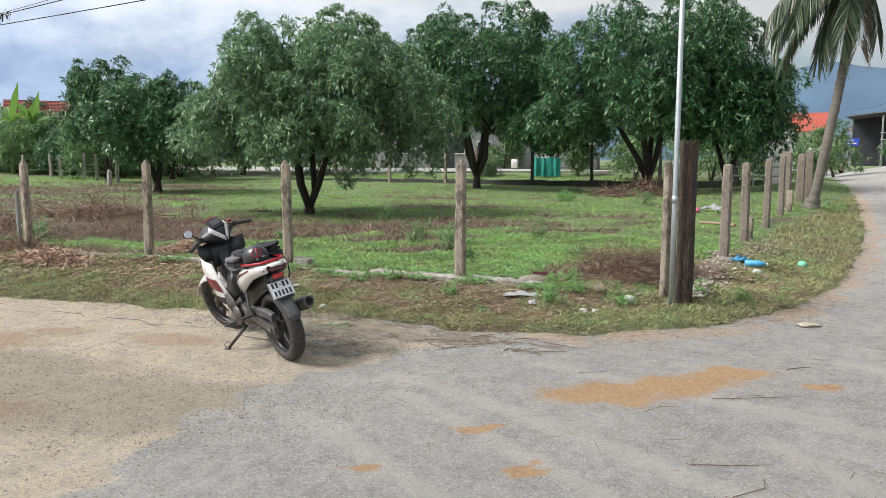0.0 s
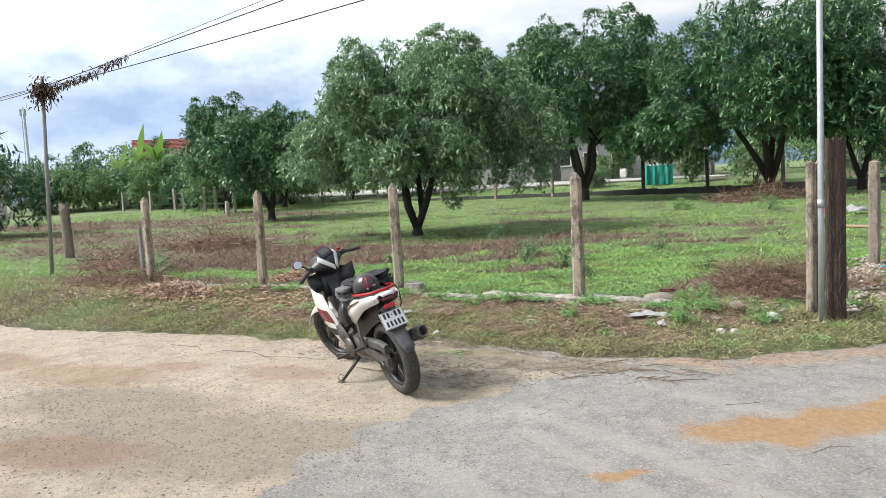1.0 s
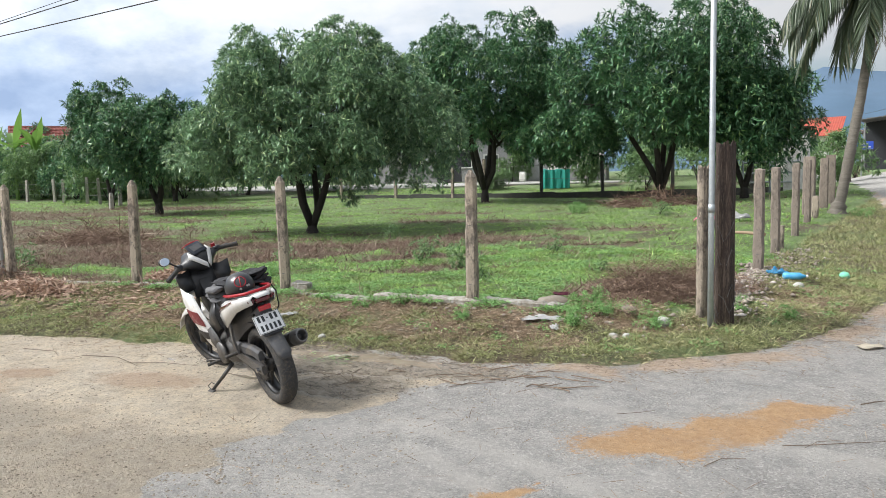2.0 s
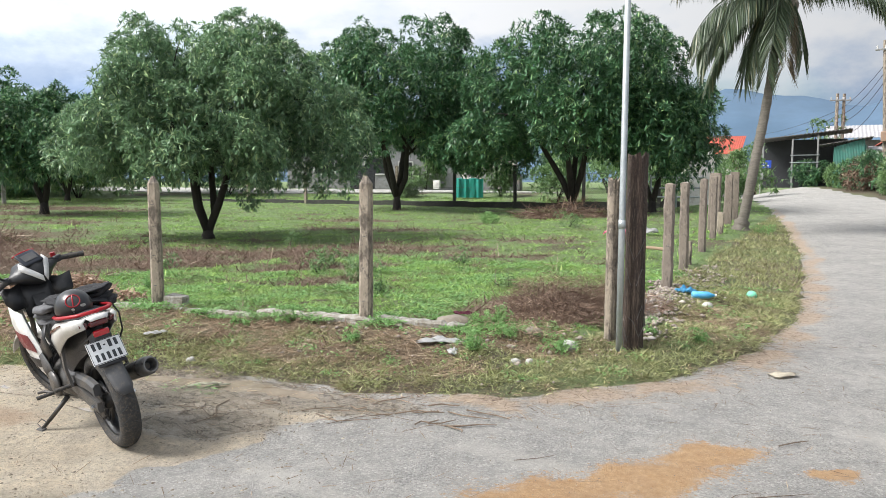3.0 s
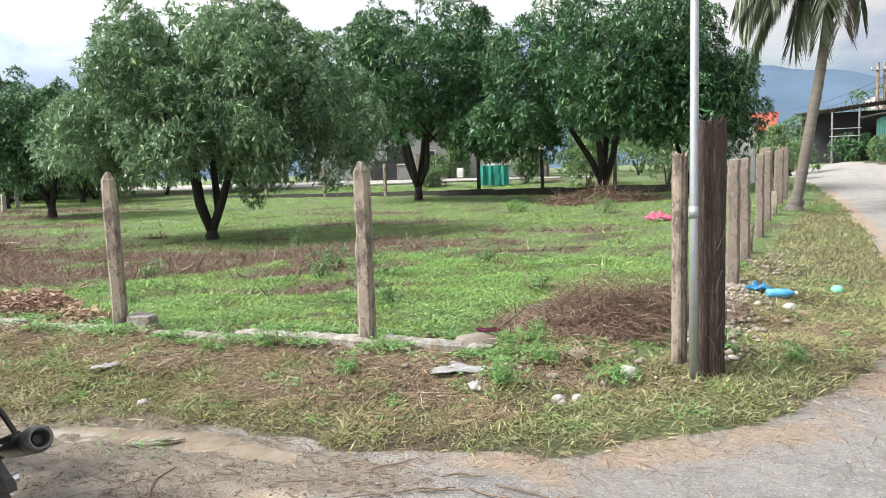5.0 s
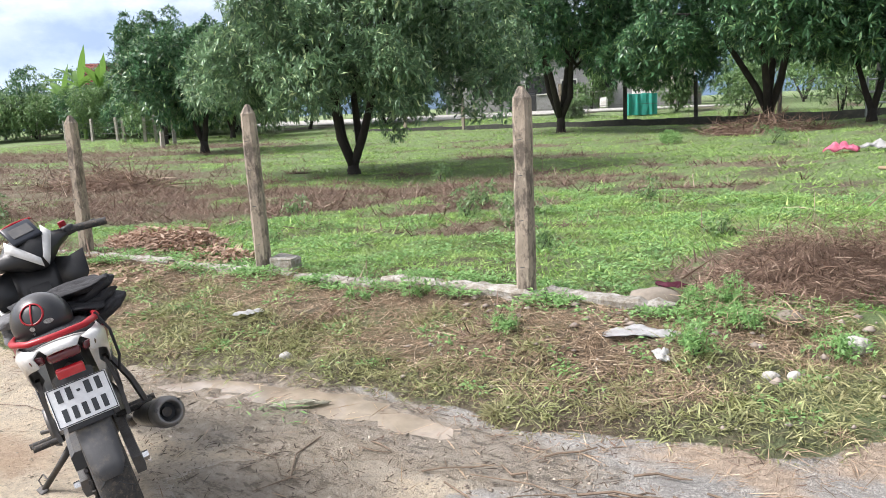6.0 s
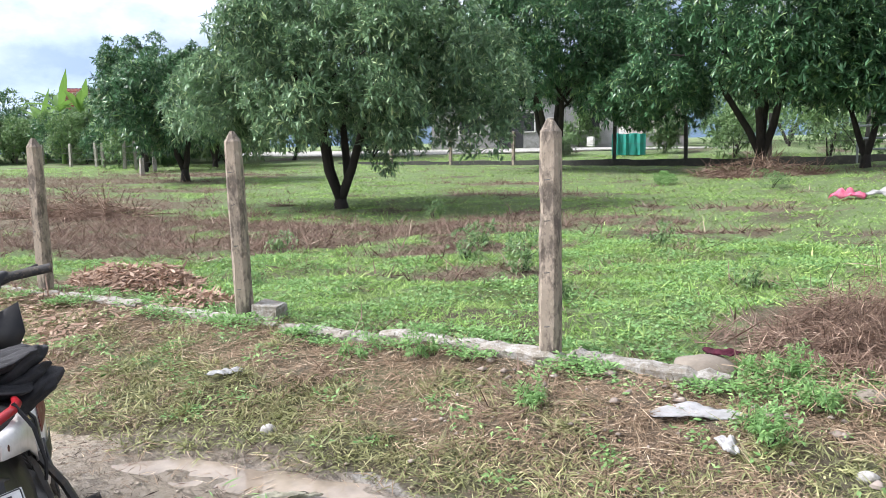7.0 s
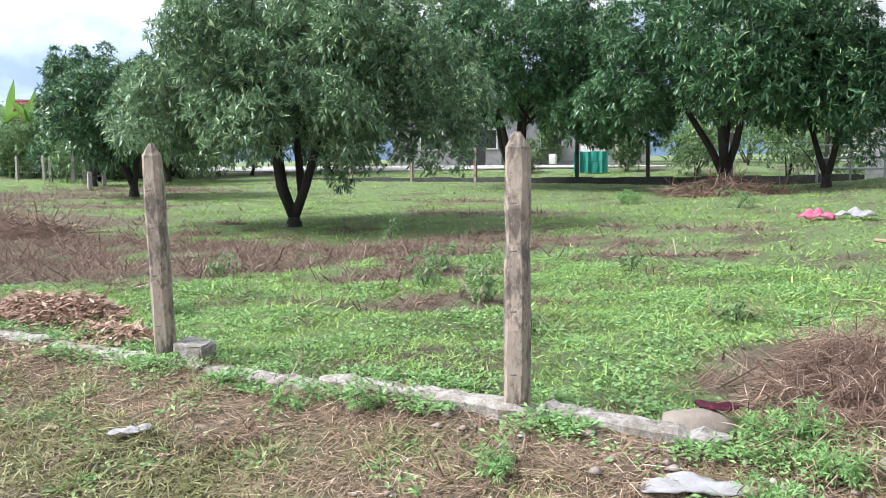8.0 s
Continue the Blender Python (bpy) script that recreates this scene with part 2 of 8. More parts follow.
    c = blend(nt, times(nt, mask("edge_earth", 0.22, 0.7, 0.9, 12), 0.75), c, blend(nt, mid, (0.66, 0.50, 0.36), (0.42, 0.30, 0.20)))
    c = blend(nt, mask("verge", 0.4, 0.6, 0.3), c, soil)
    wet = mask("wet", 0.35, 0.65, 0.35)
    mud = blend(nt, mid, (0.36, 0.305, 0.24), (0.56, 0.485, 0.395))
    mud = blend(nt, times(nt, grain, 0.25), mud, (0.13, 0.105, 0.082))
    drag = node(nt, "ShaderNodeMapping", Scale=(0.35, 1.0, 1.0), Rotation=(0, 0, 0.5))
    nt.links.new(v, drag.inputs["Vector"])
    furrow = noise_fac(nt, drag.outputs["Vector"], 26, 6, 0.7, 0.52, 0.60)
    mud = blend(nt, times(nt, furrow, 0.7), mud, (0.085, 0.07, 0.055))
    c = blend(nt, times(nt, wet, 0.85), c, mud)
    nt.links.new(c, p.inputs["Base Color"])
    r = nt.nodes.new("ShaderNodeMapRange")
    r.inputs["To Min"].default_value, r.inputs["To Max"].default_value = 0.92, 0.25
    nt.links.new(wet, r.inputs["Value"])
    nt.links.new(r.outputs["Result"], p.inputs["Roughness"])
    h = nt.nodes.new("ShaderNodeMath")
    h.operation = "ADD"
    nt.links.new(grain, h.inputs[0])
    nt.links.new(mid, h.inputs[1])
    bumped(nt, p, h.outputs["Value"], 0.9, 0.02)
    return m


M = {
    "ground": ground_material(),
    "post_brown": plain("post_brown", (0.26, 0.215, 0.175), (0.165, 0.135, 0.115), 3, 45, 0.9, bump=0.6, dirt=(0.075, 0.062, 0.055), stretch=(1, 1, 0.4)),
    "concrete": plain("concrete", (0.40, 0.335, 0.26), (0.22, 0.188, 0.152), 3, 45, 0.9, bump=0.6, dirt=(0.085, 0.07, 0.058), stretch=(1, 1, 0.45), dirt_lo=0.49, dirt_hi=0.57),
    "footing": plain("footing", (0.48, 0.47, 0.435), (0.32, 0.305, 0.275), 7, 60, 0.95, bump=0.9, dirt=(0.17, 0.14, 0.095), dirt_lo=0.42, dirt_hi=0.62),
    "sill": plain("sill", (0.52, 0.51, 0.48), (0.36, 0.35, 0.32), 4, 50, 0.9, bump=0.7, dirt=(0.2, 0.19, 0.15)),
    "old_wood": plain("old_wood", (0.058, 0.036, 0.026), (0.024, 0.016, 0.013), 6, 40, 0.85, bump=1.0, dirt=(0.17, 0.125, 0.095), stretch=(4, 4, 0.25), dirt_lo=0.52, dirt_hi=0.62),
    "bark": plain("bark", (0.045, 0.038, 0.032), (0.024, 0.02, 0.018), 5, 40, 0.9, bump=0.8, stretch=(2, 2, 0.6)),
    "palm_bark": plain("palm_bark", (0.24, 0.215, 0.18), (0.14, 0.125, 0.105), 4, 25, 0.9, bump=0.7, dirt=(0.10, 0.085, 0.07), stretch=(1, 1, 4)),
    "galvanised": plain("galvanised", (0.46, 0.49, 0.50), (0.36, 0.39, 0.40), 8, 60, 0.45, 0.6, bump=0.1),
    "dull_pole": plain("dull_pole", (0.30, 0.30, 0.29), (0.22, 0.22, 0.215), 3, 40, 0.85),
    # darkest leaf tone deepened to suggest the shade inside the crowns
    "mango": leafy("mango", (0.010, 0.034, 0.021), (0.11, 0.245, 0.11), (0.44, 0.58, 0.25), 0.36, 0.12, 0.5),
    "mango_light": leafy("mango_light", (0.030, 0.080, 0.047), (0.26, 0.41, 0.22), (0.66, 0.76, 0.42), 0.36, 0.20, 0.5),
    "hedge": leafy("hedge", (0.070, 0.14, 0.065), (0.20, 0.32, 0.12), (0.36, 0.48, 0.20), 0.45, 0.25),
    "palm_leaf": leafy("palm_leaf", (0.035, 0.06, 0.035), (0.10, 0.135, 0.075), (0.25, 0.22, 0.12), 0.45, 0.15),
    "palm_dead": leafy("palm_dead", (0.10, 0.08, 0.055), (0.22, 0.18, 0.12), None, 0.8, 0.1),
    "banana": leafy("banana", (0.14, 0.26, 0.05), (0.22, 0.38, 0.09), None, 0.4, 0.35),
    "grass": leafy("grass", (0.075, 0.092, 0.042), (0.40, 0.42, 0.19), (0.64, 0.60, 0.34), 0.55, 0.28, 0.3, (0.24, 0.205, 0.115)),
    "lawn": leafy("lawn", (0.075, 0.17, 0.045), (0.35, 0.54, 0.15), (0.62, 0.76, 0.26), 0.5, 0.33, 0.3, (0.19, 0.235, 0.09)),
    "weed": leafy("weed", (0.11, 0.235, 0.08), (0.25, 0.43, 0.15), (0.40, 0.57, 0.22), 0.5, 0.3, 0.35),
    "straw": leafy("straw", (0.11, 0.078, 0.052), (0.42, 0.31, 0.21), (0.78, 0.66, 0.49), 0.8, 0.15, 0.2),
    "sawdust": leafy("sawdust", (0.33, 0.17, 0.07), (0.66, 0.41, 0.19), (0.84, 0.68, 0.46), 0.85, 0.05, 0.2),
    "dead_brush": leafy("dead_brush", (0.085, 0.058, 0.048), (0.25, 0.175, 0.135), (0.54, 0.44, 0.34), 0.85, 0.12, 0.2),
    "dead_leaf": leafy("dead_leaf", (0.22, 0.14, 0.10), (0.42, 0.29, 0.21), (0.64, 0.50, 0.39), 0.7, 0.12, 0.3),
    "dry_vine": leafy("dry_vine", (0.05, 0.038, 0.03), (0.10, 0.075, 0.055), None, 0.85, 0.05, 0.2),
    "pebble": leafy("pebble", (0.15, 0.125, 0.095), (0.36, 0.31, 0.24), (0.50, 0.45, 0.37), 0.9, 0.0, 0.2),
    "mud": leafy("mud", (0.13, 0.105, 0.082), (0.32, 0.27, 0.215), (0.44, 0.38, 0.31), 0.7, 0.0, 0.4),
    "rubble": leafy("rubble", (0.17, 0.14, 0.115), (0.36, 0.31, 0.27), (0.56, 0.51, 0.47), 0.9, 0.0, 0.2),
    "brush_dry": leafy("brush_dry", (0.055, 0.036, 0.028), (0.25, 0.17, 0.125), (0.60, 0.47, 0.36), 0.85, 0.1, 0.2),
    "rock": plain("rock", (0.28, 0.245, 0.20), (0.18, 0.15, 0.118), 6, 40, 0.9, bump=0.7),
    "twig": plain("twig", (0.23, 0.17, 0.12), (0.12, 0.09, 0.065), 20, 80, 0.9),
    "white_cloth": plain("white_cloth", (0.70, 0.70, 0.70), (0.58, 0.58, 0.58), 12, 60, 0.55, bump=0.1, dirt=(0.40, 0.35, 0.28), dirt_lo=0.58, dirt_hi=0.85),
    "blue_plastic": plain("blue_plastic", (0.05, 0.33, 0.62), (0.16, 0.48, 0.72), 14, 50, 0.4),
    "green_plastic": plain("green_plastic", (0.22, 0.62, 0.42), (0.16, 0.50, 0.33), 14, 50, 0.5),
    "pink_plastic": plain("pink_plastic", (0.85, 0.17, 0.34), (0.9, 0.36, 0.46), 14, 50, 0.45),
    "water": plain("water", (0.34, 0.285, 0.225), (0.19, 0.157, 0.122), 4.5, 14, 0.05, bump=0.01, spread=0.0),
    "wall_grey": plain("wall_grey", (0.42, 0.41, 0.42), (0.33, 0.32, 0.33), 0.5, 6, 0.9, dirt=(0.2, 0.19, 0.18)),
    "wall_pale": plain("wall_pale", (0.72, 0.60, 0.60), (0.62, 0.52, 0.53), 0.5, 6, 0.9, dirt=(0.4, 0.34, 0.32)),
    "wall_white": plain("wall_white", (0.74, 0.73, 0.70), (0.62, 0.61, 0.58), 0.5, 6, 0.9, dirt=(0.4, 0.37, 0.33)),
    "wall_dark": plain("wall_dark", (0.075, 0.075, 0.07), (0.05, 0.05, 0.048), 1, 12, 0.95, dirt=(0.12, 0.12, 0.09)),
    # near-black that stands for unlit interiors; also colours dark yard crates
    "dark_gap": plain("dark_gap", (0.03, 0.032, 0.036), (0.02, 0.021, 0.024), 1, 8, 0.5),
    "roof_red": plain("roof_red", (0.42, 0.085, 0.05), (0.33, 0.065, 0.045), 1, 9, 0.75, dirt=(0.2, 0.07, 0.05)),
    "roof_maroon": plain("roof_maroon", (0.24, 0.06, 0.045), (0.17, 0.045, 0.036), 1, 9, 0.8, dirt=(0.11, 0.05, 0.04)),
    "roof_grey": plain("roof_grey", (0.19, 0.185, 0.18), (0.13, 0.13, 0.13), 1, 9, 0.7, 0.2, dirt=(0.26, 0.2, 0.15)),
    "sheet_green": plain("sheet_green", (0.07, 0.24, 0.19), (0.05, 0.18, 0.145), 1, 9, 0.6, dirt=(0.12, 0.16, 0.13)),
    "net_teal": plain("net_teal", (0.02, 0.34, 0.27), (0.03, 0.26, 0.22), 4, 20, 0.8),
    "sign_blue": plain("sign_blue", (0.02, 0.06, 0.42), (0.03, 0.07, 0.36), 4, 20, 0.4),
    "cable": plain("cable", (0.03, 0.03, 0.032), (0.02, 0.02, 0.02), 4, 20, 0.6),
    "wire": plain("wire", (0.16, 0.16, 0.155), (0.10, 0.09, 0.085), 4, 20, 0.6, 0.6),
    # distance haze is put into the hills' own blue colour
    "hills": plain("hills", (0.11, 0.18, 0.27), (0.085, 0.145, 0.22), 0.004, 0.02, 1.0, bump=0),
}


# ---- shapes ----
def part(name, bm, material, parent=None, label="", smooth=False):
    """Links a bmesh (or a mesh) as one object under a thing or a part."""
    if isinstance(bm, bmesh.types.BMesh):
        me = bpy.data.meshes.new(name)
        bm.normal_update()
        bm.to_mesh(me)
        bm.free()
    else:
        me = bm
    if smooth:
        me.polygons.foreach_set("use_smooth", [True] * len(me.polygons))
    if material and not me.materials:
        me.materials.append(M[material] if isinstance(material, str) else material)
    ob = new(name, me)
    if parent:
        ob.parent = parent
    if label:
        ob["label"] = label
    return ob


def thing(name, at=None, label="", category="", group="", kind=""):
    ob = new(name)
    ob.empty_display_size = 0.1
    if at is not None:
        ob.matrix_basis = at
    return tagged(ob, label, category, group, kind)


def box(bm, size, m=None, bevel=0.0, seg=1):
    made = bmesh.ops.create_cube(bm, size=1.0)["verts"]
    bmesh.ops.scale(bm, vec=size, verts=made)
    if bevel:
        edges = list({e for v in made for e in v.link_edges})
        made = bmesh.ops.bevel(bm, geom=edges, offset=bevel, segments=seg, affect="EDGES", profile=0.5)["verts"]
        made = list({v for v in made} | {v for e in edges if e.is_valid for v in e.verts})
    if m is not None:
        bmesh.ops.transform(bm, matrix=m, verts=made)
    return made


def tube(bm, pts, radii, n=8, cap=True, squash=1.0):
    """A tapered tube along points."""
    pts = [Vector(p) for p in pts]
    if not hasattr(radii, "__len__"):
        radii = [radii] * len(pts)
    rings, up = [], Vector((0.13, 0.31, 0.94)).normalized()
    side = None
    for k, p in enumerate(pts):
        d = (pts[min(k + 1, len(pts) - 1)] - pts[max(k - 1, 0)]).normalized()
        if side is None:
            side = d.cross(up)
            if side.length < 0.1:
                side = d.cross(Vector((1, 0, 0)))
        side = (side - d * side.dot(d)).normalized()
        other = d.cross(side)
        rings.append([bm.verts.new(p + (side * math.cos(a) + other * math.sin(a) * squash) * radii[k]) for a in (2 * math.pi * j / n for j in range(n))])
    for a, b in zip(rings, rings[1:]):
        for j in range(n):
            bm.faces.new((a[j], a[(j + 1) % n], b[(j + 1) % n], b[j]))
    if cap:
        bm.faces.new(rings[0][::-1])
        bm.faces.new(rings[-1])
    return rings


def loft(bm, rings, cap=True, closed=True):
    """Joins rings of equally many points into a skin."""
    made = [[bm.verts.new(p) for p in r] for r in rings]
    n = len(made[0])
    for a, b in zip(made, made[1:]):
        for j in range(n if closed else n - 1):
            bm.faces.new((a[j], a[(j + 1) % n], b[(j + 1) % n], b[j]))
    if cap and closed:
        bm.faces.new(made[0][::-1])
        bm.faces.new(made[-1])
    bmesh.ops.recalc_face_normals(bm, faces=bm.faces[:])
    return made


def raw_mesh(name, verts, faces, material):
    """A mesh of many loose faces from arrays (all faces with as many corners)."""
    me = bpy.data.meshes.new(name)
    verts, faces = np.asarray(verts, np.float32), np.asarray(faces, np.int32)
    me.vertices.add(len(verts))
    me.vertices.foreach_set("co", verts.ravel())
    k = faces.shape[1]
    me.loops.add(faces.size)
    me.loops.foreach_set("vertex_index", faces.ravel())
    me.polygons.add(len(faces))
    me.polygons.foreach_set("loop_start", np.arange(0, faces.size, k, dtype=np.int32))
    me.update(calc_edges=True)
    me.materials.append(M[material])
    return me


def unit(a):
    return a / np.maximum(np.linalg.norm(a, axis=-1, keepdims=True), 1e-9)


def blades(base, out, length, width, droop, rng, slim=False):
    """Narrow leaves of four corners, or three where slim: base points, outward ways, lengths, widths; droop bends the tips down."""
    n = len(base)
    out = unit(out)
    side = unit(np.cross(out, np.array((0, 0, 1.0)) + rng.normal(0, 0.35, (n, 3))))
    length, width = np.broadcast_to(length, n)[:, None], np.broadcast_to(width, n)[:, None]
    droop = np.broadcast_to(droop, n)[:, None]
    down = np.array((0, 0, -1.0))
    mid = base + out * length * 0.5 + down * droop * length * 0.18
    tip = base + unit(out + down * droop * 0.55) * length * 0.98 + down * droop * length * 0.12
    if slim:
        v = np.stack([base - side * width * 0.5, base + side * width * 0.5, tip], 1).reshape(-1, 3)
        return v, np.arange(n * 3).reshape(-1, 3)
    v = np.stack([base, mid + side * width * 0.5, tip, mid - side * width * 0.5], 1).reshape(-1, 3)
    i = np.arange(n)[:, None] * 4
    tri = np.concatenate([i + (0, 1, 3), i + (3, 1, 2)], 1).reshape(-1, 3)
    return v, tri


def merged(*pairs):
    vs, fs, at = [], [], 0
    for v, f in pairs:
        vs.append(v)
        fs.append(f + at)
        at += len(v)
    return np.concatenate(vs), np.concatenate(fs)


def seg_dist(px, py, line):
    """Distance to a polyline, signed: positive on its left side."""
    best = np.full(px.shape, 1e9)
    sign = np.ones(px.shape)
    for (ax, ay), (bx, by) in zip(line, line[1:]):
        dx, dy = bx - ax, by - ay
        t = np.clip(((px - ax) * dx + (py - ay) * dy) / (dx * dx + dy * dy), 0, 1)
        d = np.hypot(px - ax - t * dx, py - ay - t * dy)
        s = np.sign(dx * (py - ay) - dy * (px - ax))
        near = d < best - 1e-9
        best = np.where(near, d, best)
        sign = np.where(near, s, sign)
    return best * np.where(sign == 0, 1, sign)


def step(x, a, b):
    t = np.clip((x - a) / (b - a), 0, 1)
    return t * t * (3 - 2 * t)


def waves(x, y, scale, seed):
    """A cheap smooth noise, about -1 to 1."""
    r = np.random.RandomState(seed)
    s = 0
    for k in range(7):
        a, ph, f = r.uniform(0, 6.28), r.uniform(0, 6.28), r.uniform(0.6, 1.7) / scale
        s = s + np.sin((x * math.cos(a) + y * math.sin(a)) * f * 6.28 + ph + 1.3 * np.sin((y * math.cos(a) - x * math.sin(a)) * f * 4.1 + ph * 2))
    return s / 3.6


def spots(x, y, list_of):
    """The largest of soft ellipses (x, y, half length, half width, turn in degrees)."""
    best = np.zeros(np.shape(x))
    for cx, cy, a, b, turn in list_of:
        c, s = math.cos(radians(turn)), math.sin(radians(turn))
        u, w = (x - cx) * c + (y - cy) * s, (y - cy) * c - (x - cx) * s
        best = np.maximum(best, np.clip(1.25 - 0.75 * np.hypot(u / a, w / b), 0, 1))
    return best


# ---- the lie of the land ----
EDGE = [(-90, -14.0), (-30, -0.6), (-11.1, 3.7), (-9.9, 4.0), (-8.6, 4.45), (-7.4, 4.84), (-6.4, 5.06), (-5.5, 5.32), (-5.0, 5.52), (-4.45, 5.68), (-3.8, 5.72), (-3.4, 5.73), (-2.9, 5.86), (-2.6, 5.9), (-2.3, 6.02), (-2.0, 6.3), (-1.56, 6.8),
        (-1.10, 7.74), (-0.85, 9.58), (-0.79, 11.4), (-0.98, 16.0), (-1.95, 25.0), (-2.9, 32.4), (-4.4, 42.0), (-7.0, 55.0), (-12, 75), (-30, 120), (-70, 200)]
FAR_EDGE = [(3.9, -30), (3.6, 0), (3.5, 12), (3.0, 25), (1.2, 39), (-1.7, 55), (-6.5, 75), (-24, 122), (-64, 204)]
TAR = [(-2.0, -6), (-2.85, 0.8), (-3.1, 1.9), (-3.33, 2.42), (-3.6, 3.0), (-3.65, 3.55), (-3.62, 4.06), (-3.4, 4.7), (-3.1, 5.5)]
SAND = [(-1.58, 4.55, 0.42, 0.25, 35), (-1.25, 5.0, 0.40, 0.22, 42), (-1.02, 5.45, 0.36, 0.17, 48), (-0.46, 5.47, 0.13, 0.09, 40), (-1.93, 3.6, 0.16, 0.085, 40), (-2.12, 2.8, 0.12, 0.07, 40), (-1.46, 3.25, 0.11, 0.08, 60)]
RED = [(-7.05, 3.2, 0.8, 0.35, 20), (-5.07, 2.18, 0.65, 0.3, 25), (-6.55, 3.84, 0.3, 0.16, 20), (-5.42, 4.2, 0.5, 0.2, 15), (-8.55, 2.95, 0.8, 0.35, 10)]
STONY = [(-4.6, 2.7, 1.5, 0.6, 25), (-5.9, 2.9, 1.0, 0.45, 20), (-3.9, 3.2, 0.8, 0.4, 30)]
PUDDLE = [(-4.98, 5.36, 0.46, 0.13, 22), (-4.38, 5.52, 0.46, 0.13, 6), (-3.92, 5.54, 0.28, 0.10, 2)]
WET = [(-4.6, 5.25, 1.2, 0.42, 8), (-3.6, 5.4, 0.8, 0.26, 5), (-3.9, 4.75, 0.5, 0.28, 20)]
STREAKS = [((-3.1, 4.31), (-0.4, 3.45), 0.10), ((-2.75, 3.92), (-0.8, 3.05), 0.08), ((-0.5, 4.2), (0.6, 3.4), 0.10), ((-3.0, 3.3), (-0.4, 2.2), 0.09), ((-2.2, 5.0), (1.2, 4.5), 0.12), ((-0.3, 6.2), (1.6, 5.2), 0.14), ((0.4, 8.0), (1.2, 30.0), 0.12)]
BROWN = [(-18, 8.5, 4, 1.2, 15), (-22.5, 9.8, 4, 1.3, 15), (-29, 13.5, 5, 1.5, 15), (-26, 16.5, 4, 1.2, 15), (-9.6, 9.5, 1.8, 0.75, 40), (-9.4, 11.2, 2.5, 0.9, 35), (-11.5, 10.6, 1.8, 0.9, 20), (-11.8, 8.6, 2.2, 0.9, 15), (-13.0, 7.6, 2.0, 0.7, 12), (-8.3, 13.2, 0.9, 0.45, 30), (-10.8, 8.2, 1.5, 0.6, 10), (-14.5, 9.3, 3.4, 1.5, 25), (-18.0, 11.3, 3.4, 1.4, 20), (-20.5, 14.5, 2.6, 0.8, 20), (-24, 11, 4.5, 1.3, 15), (-7.6, 13.6, 1.3, 0.5, 20), (-11.0, 17.5, 2.0, 0.7, 15), (-6.2, 8.9, 0.8, 0.3, 30), (-5.3, 12.8, 0.8, 0.25, 20), (-6.0, 15.8, 1.4, 0.4, 10), (-13.5, 20.5, 1.6, 0.7, 20),
         (-7.8, 25.2, 1.9, 0.8, 20), (-3.1, 8.7, 0.75, 0.42, 60), (-19.5, 8.0, 2.2, 0.8, 10), (-33, 14, 7, 2.0, 15), (-27, 20, 4, 1.2, 20), (-11, 6.0, 2.6, 0.42, 8), (-14.2, 7.1, 1.7, 0.5, 10), (-7.2, 10.2, 1.0, 0.4, 40)]
DRY_VERGE = [(-4.3, 6.3, 0.9, 0.3, 8), (-7.2, 5.6, 1.2, 0.4, 5), (-3.4, 6.55, 0.5, 0.3, 20), (-5.6, 6.3, 0.8, 0.25, 5), (-2.6, 7.1, 0.5, 0.3, 30), (-1.5, 9.0, 0.35, 0.9, 0), (-1.75, 13.5, 0.3, 0.9, 0), (-5.2, 6.7, 1.5, 0.24, 10), (-3.7, 6.85, 0.6, 0.22, 10), (-7.0, 6.4, 1.1, 0.28, 10), (-3.3, 6.35, 0.45, 0.22, 15)]


def far_y(x):
    return 31.35 + (x + 15.6) * 0.16


def fence_y(x):
    return 7.09 + (x + 4.25) * 0.172


def land(x, y):
    """Height and cover of the ground at arrays of places."""
    x, y = np.asarray(x, float), np.asarray(y, float)
    s = seg_dist(x, y, EDGE) + 0.06 * waves(x, y, 0.9, 3) + 0.03 * waves(x, y, 0.25, 4)
    lot = np.minimum(y - fence_y(x), -2.25 - x - 0.0 * y)
    rise = 0.045 * step(s, 0.0, 0.22) + 0.14 * step(s, 0.15, 1.7)
    z = rise + 0.004 * np.clip(y - 10, 0, 30) + 0.012 * np.clip(-x - 12, 0, 22) * step(s, 0, 6)
    z = z + 0.022 * np.clip(y - 14, 0, 46) * step(x, -9, -2.5)
    z = z + 0.05 * np.clip(y - far_y(x) - 0.2, 0, 9) * step(-x, 7, 10)
    z = z - 0.075 * step(-x, 2.2, 3.7) * (1 - step(s, 0.0, 0.9))
    z = z + step(s, 0.2, 0.8) * (0.028 * waves(x, y, 1.6, 5) + 0.014 * waves(x, y, 0.45, 6))
    z = z + (1 - step(s, -0.1, 0.2)) * 0.006 * waves(x, y, 1.1, 7)
    pud = spots(x, y, PUDDLE)
    z = z + 0.022 * step(spots(x, y, WET), 0.05, 0.4) - (0.033 + 0.022 * waves(x, y, 0.42, 28) + 0.010 * waves(x, y, 0.13, 29)) * step(pud, 0.25, 0.7) + (0.008 * waves(x, y, 0.16, 8) + 0.010 * waves(x, y, 0.42, 18)) * step(spots(x, y, WET), 0.1, 0.6) * (1 - step(pud, 0.3, 0.7))
    return z, s, lot, pud


def ground_z(x, y):
    return float(land(np.array([x]), np.array([y]))[0][0])


def spread_lines(lo, hi, fine, ends, growth):
    a = list(np.arange(lo, hi, fine))
    d = fine
    while a[-1] < ends[1]:
        d *= growth
        a.append(a[-1] + d)
    d = fine
    while a[0] > ends[0]:
        d *= growth
        a.insert(0, a[0] - d)
    return np.array(a)


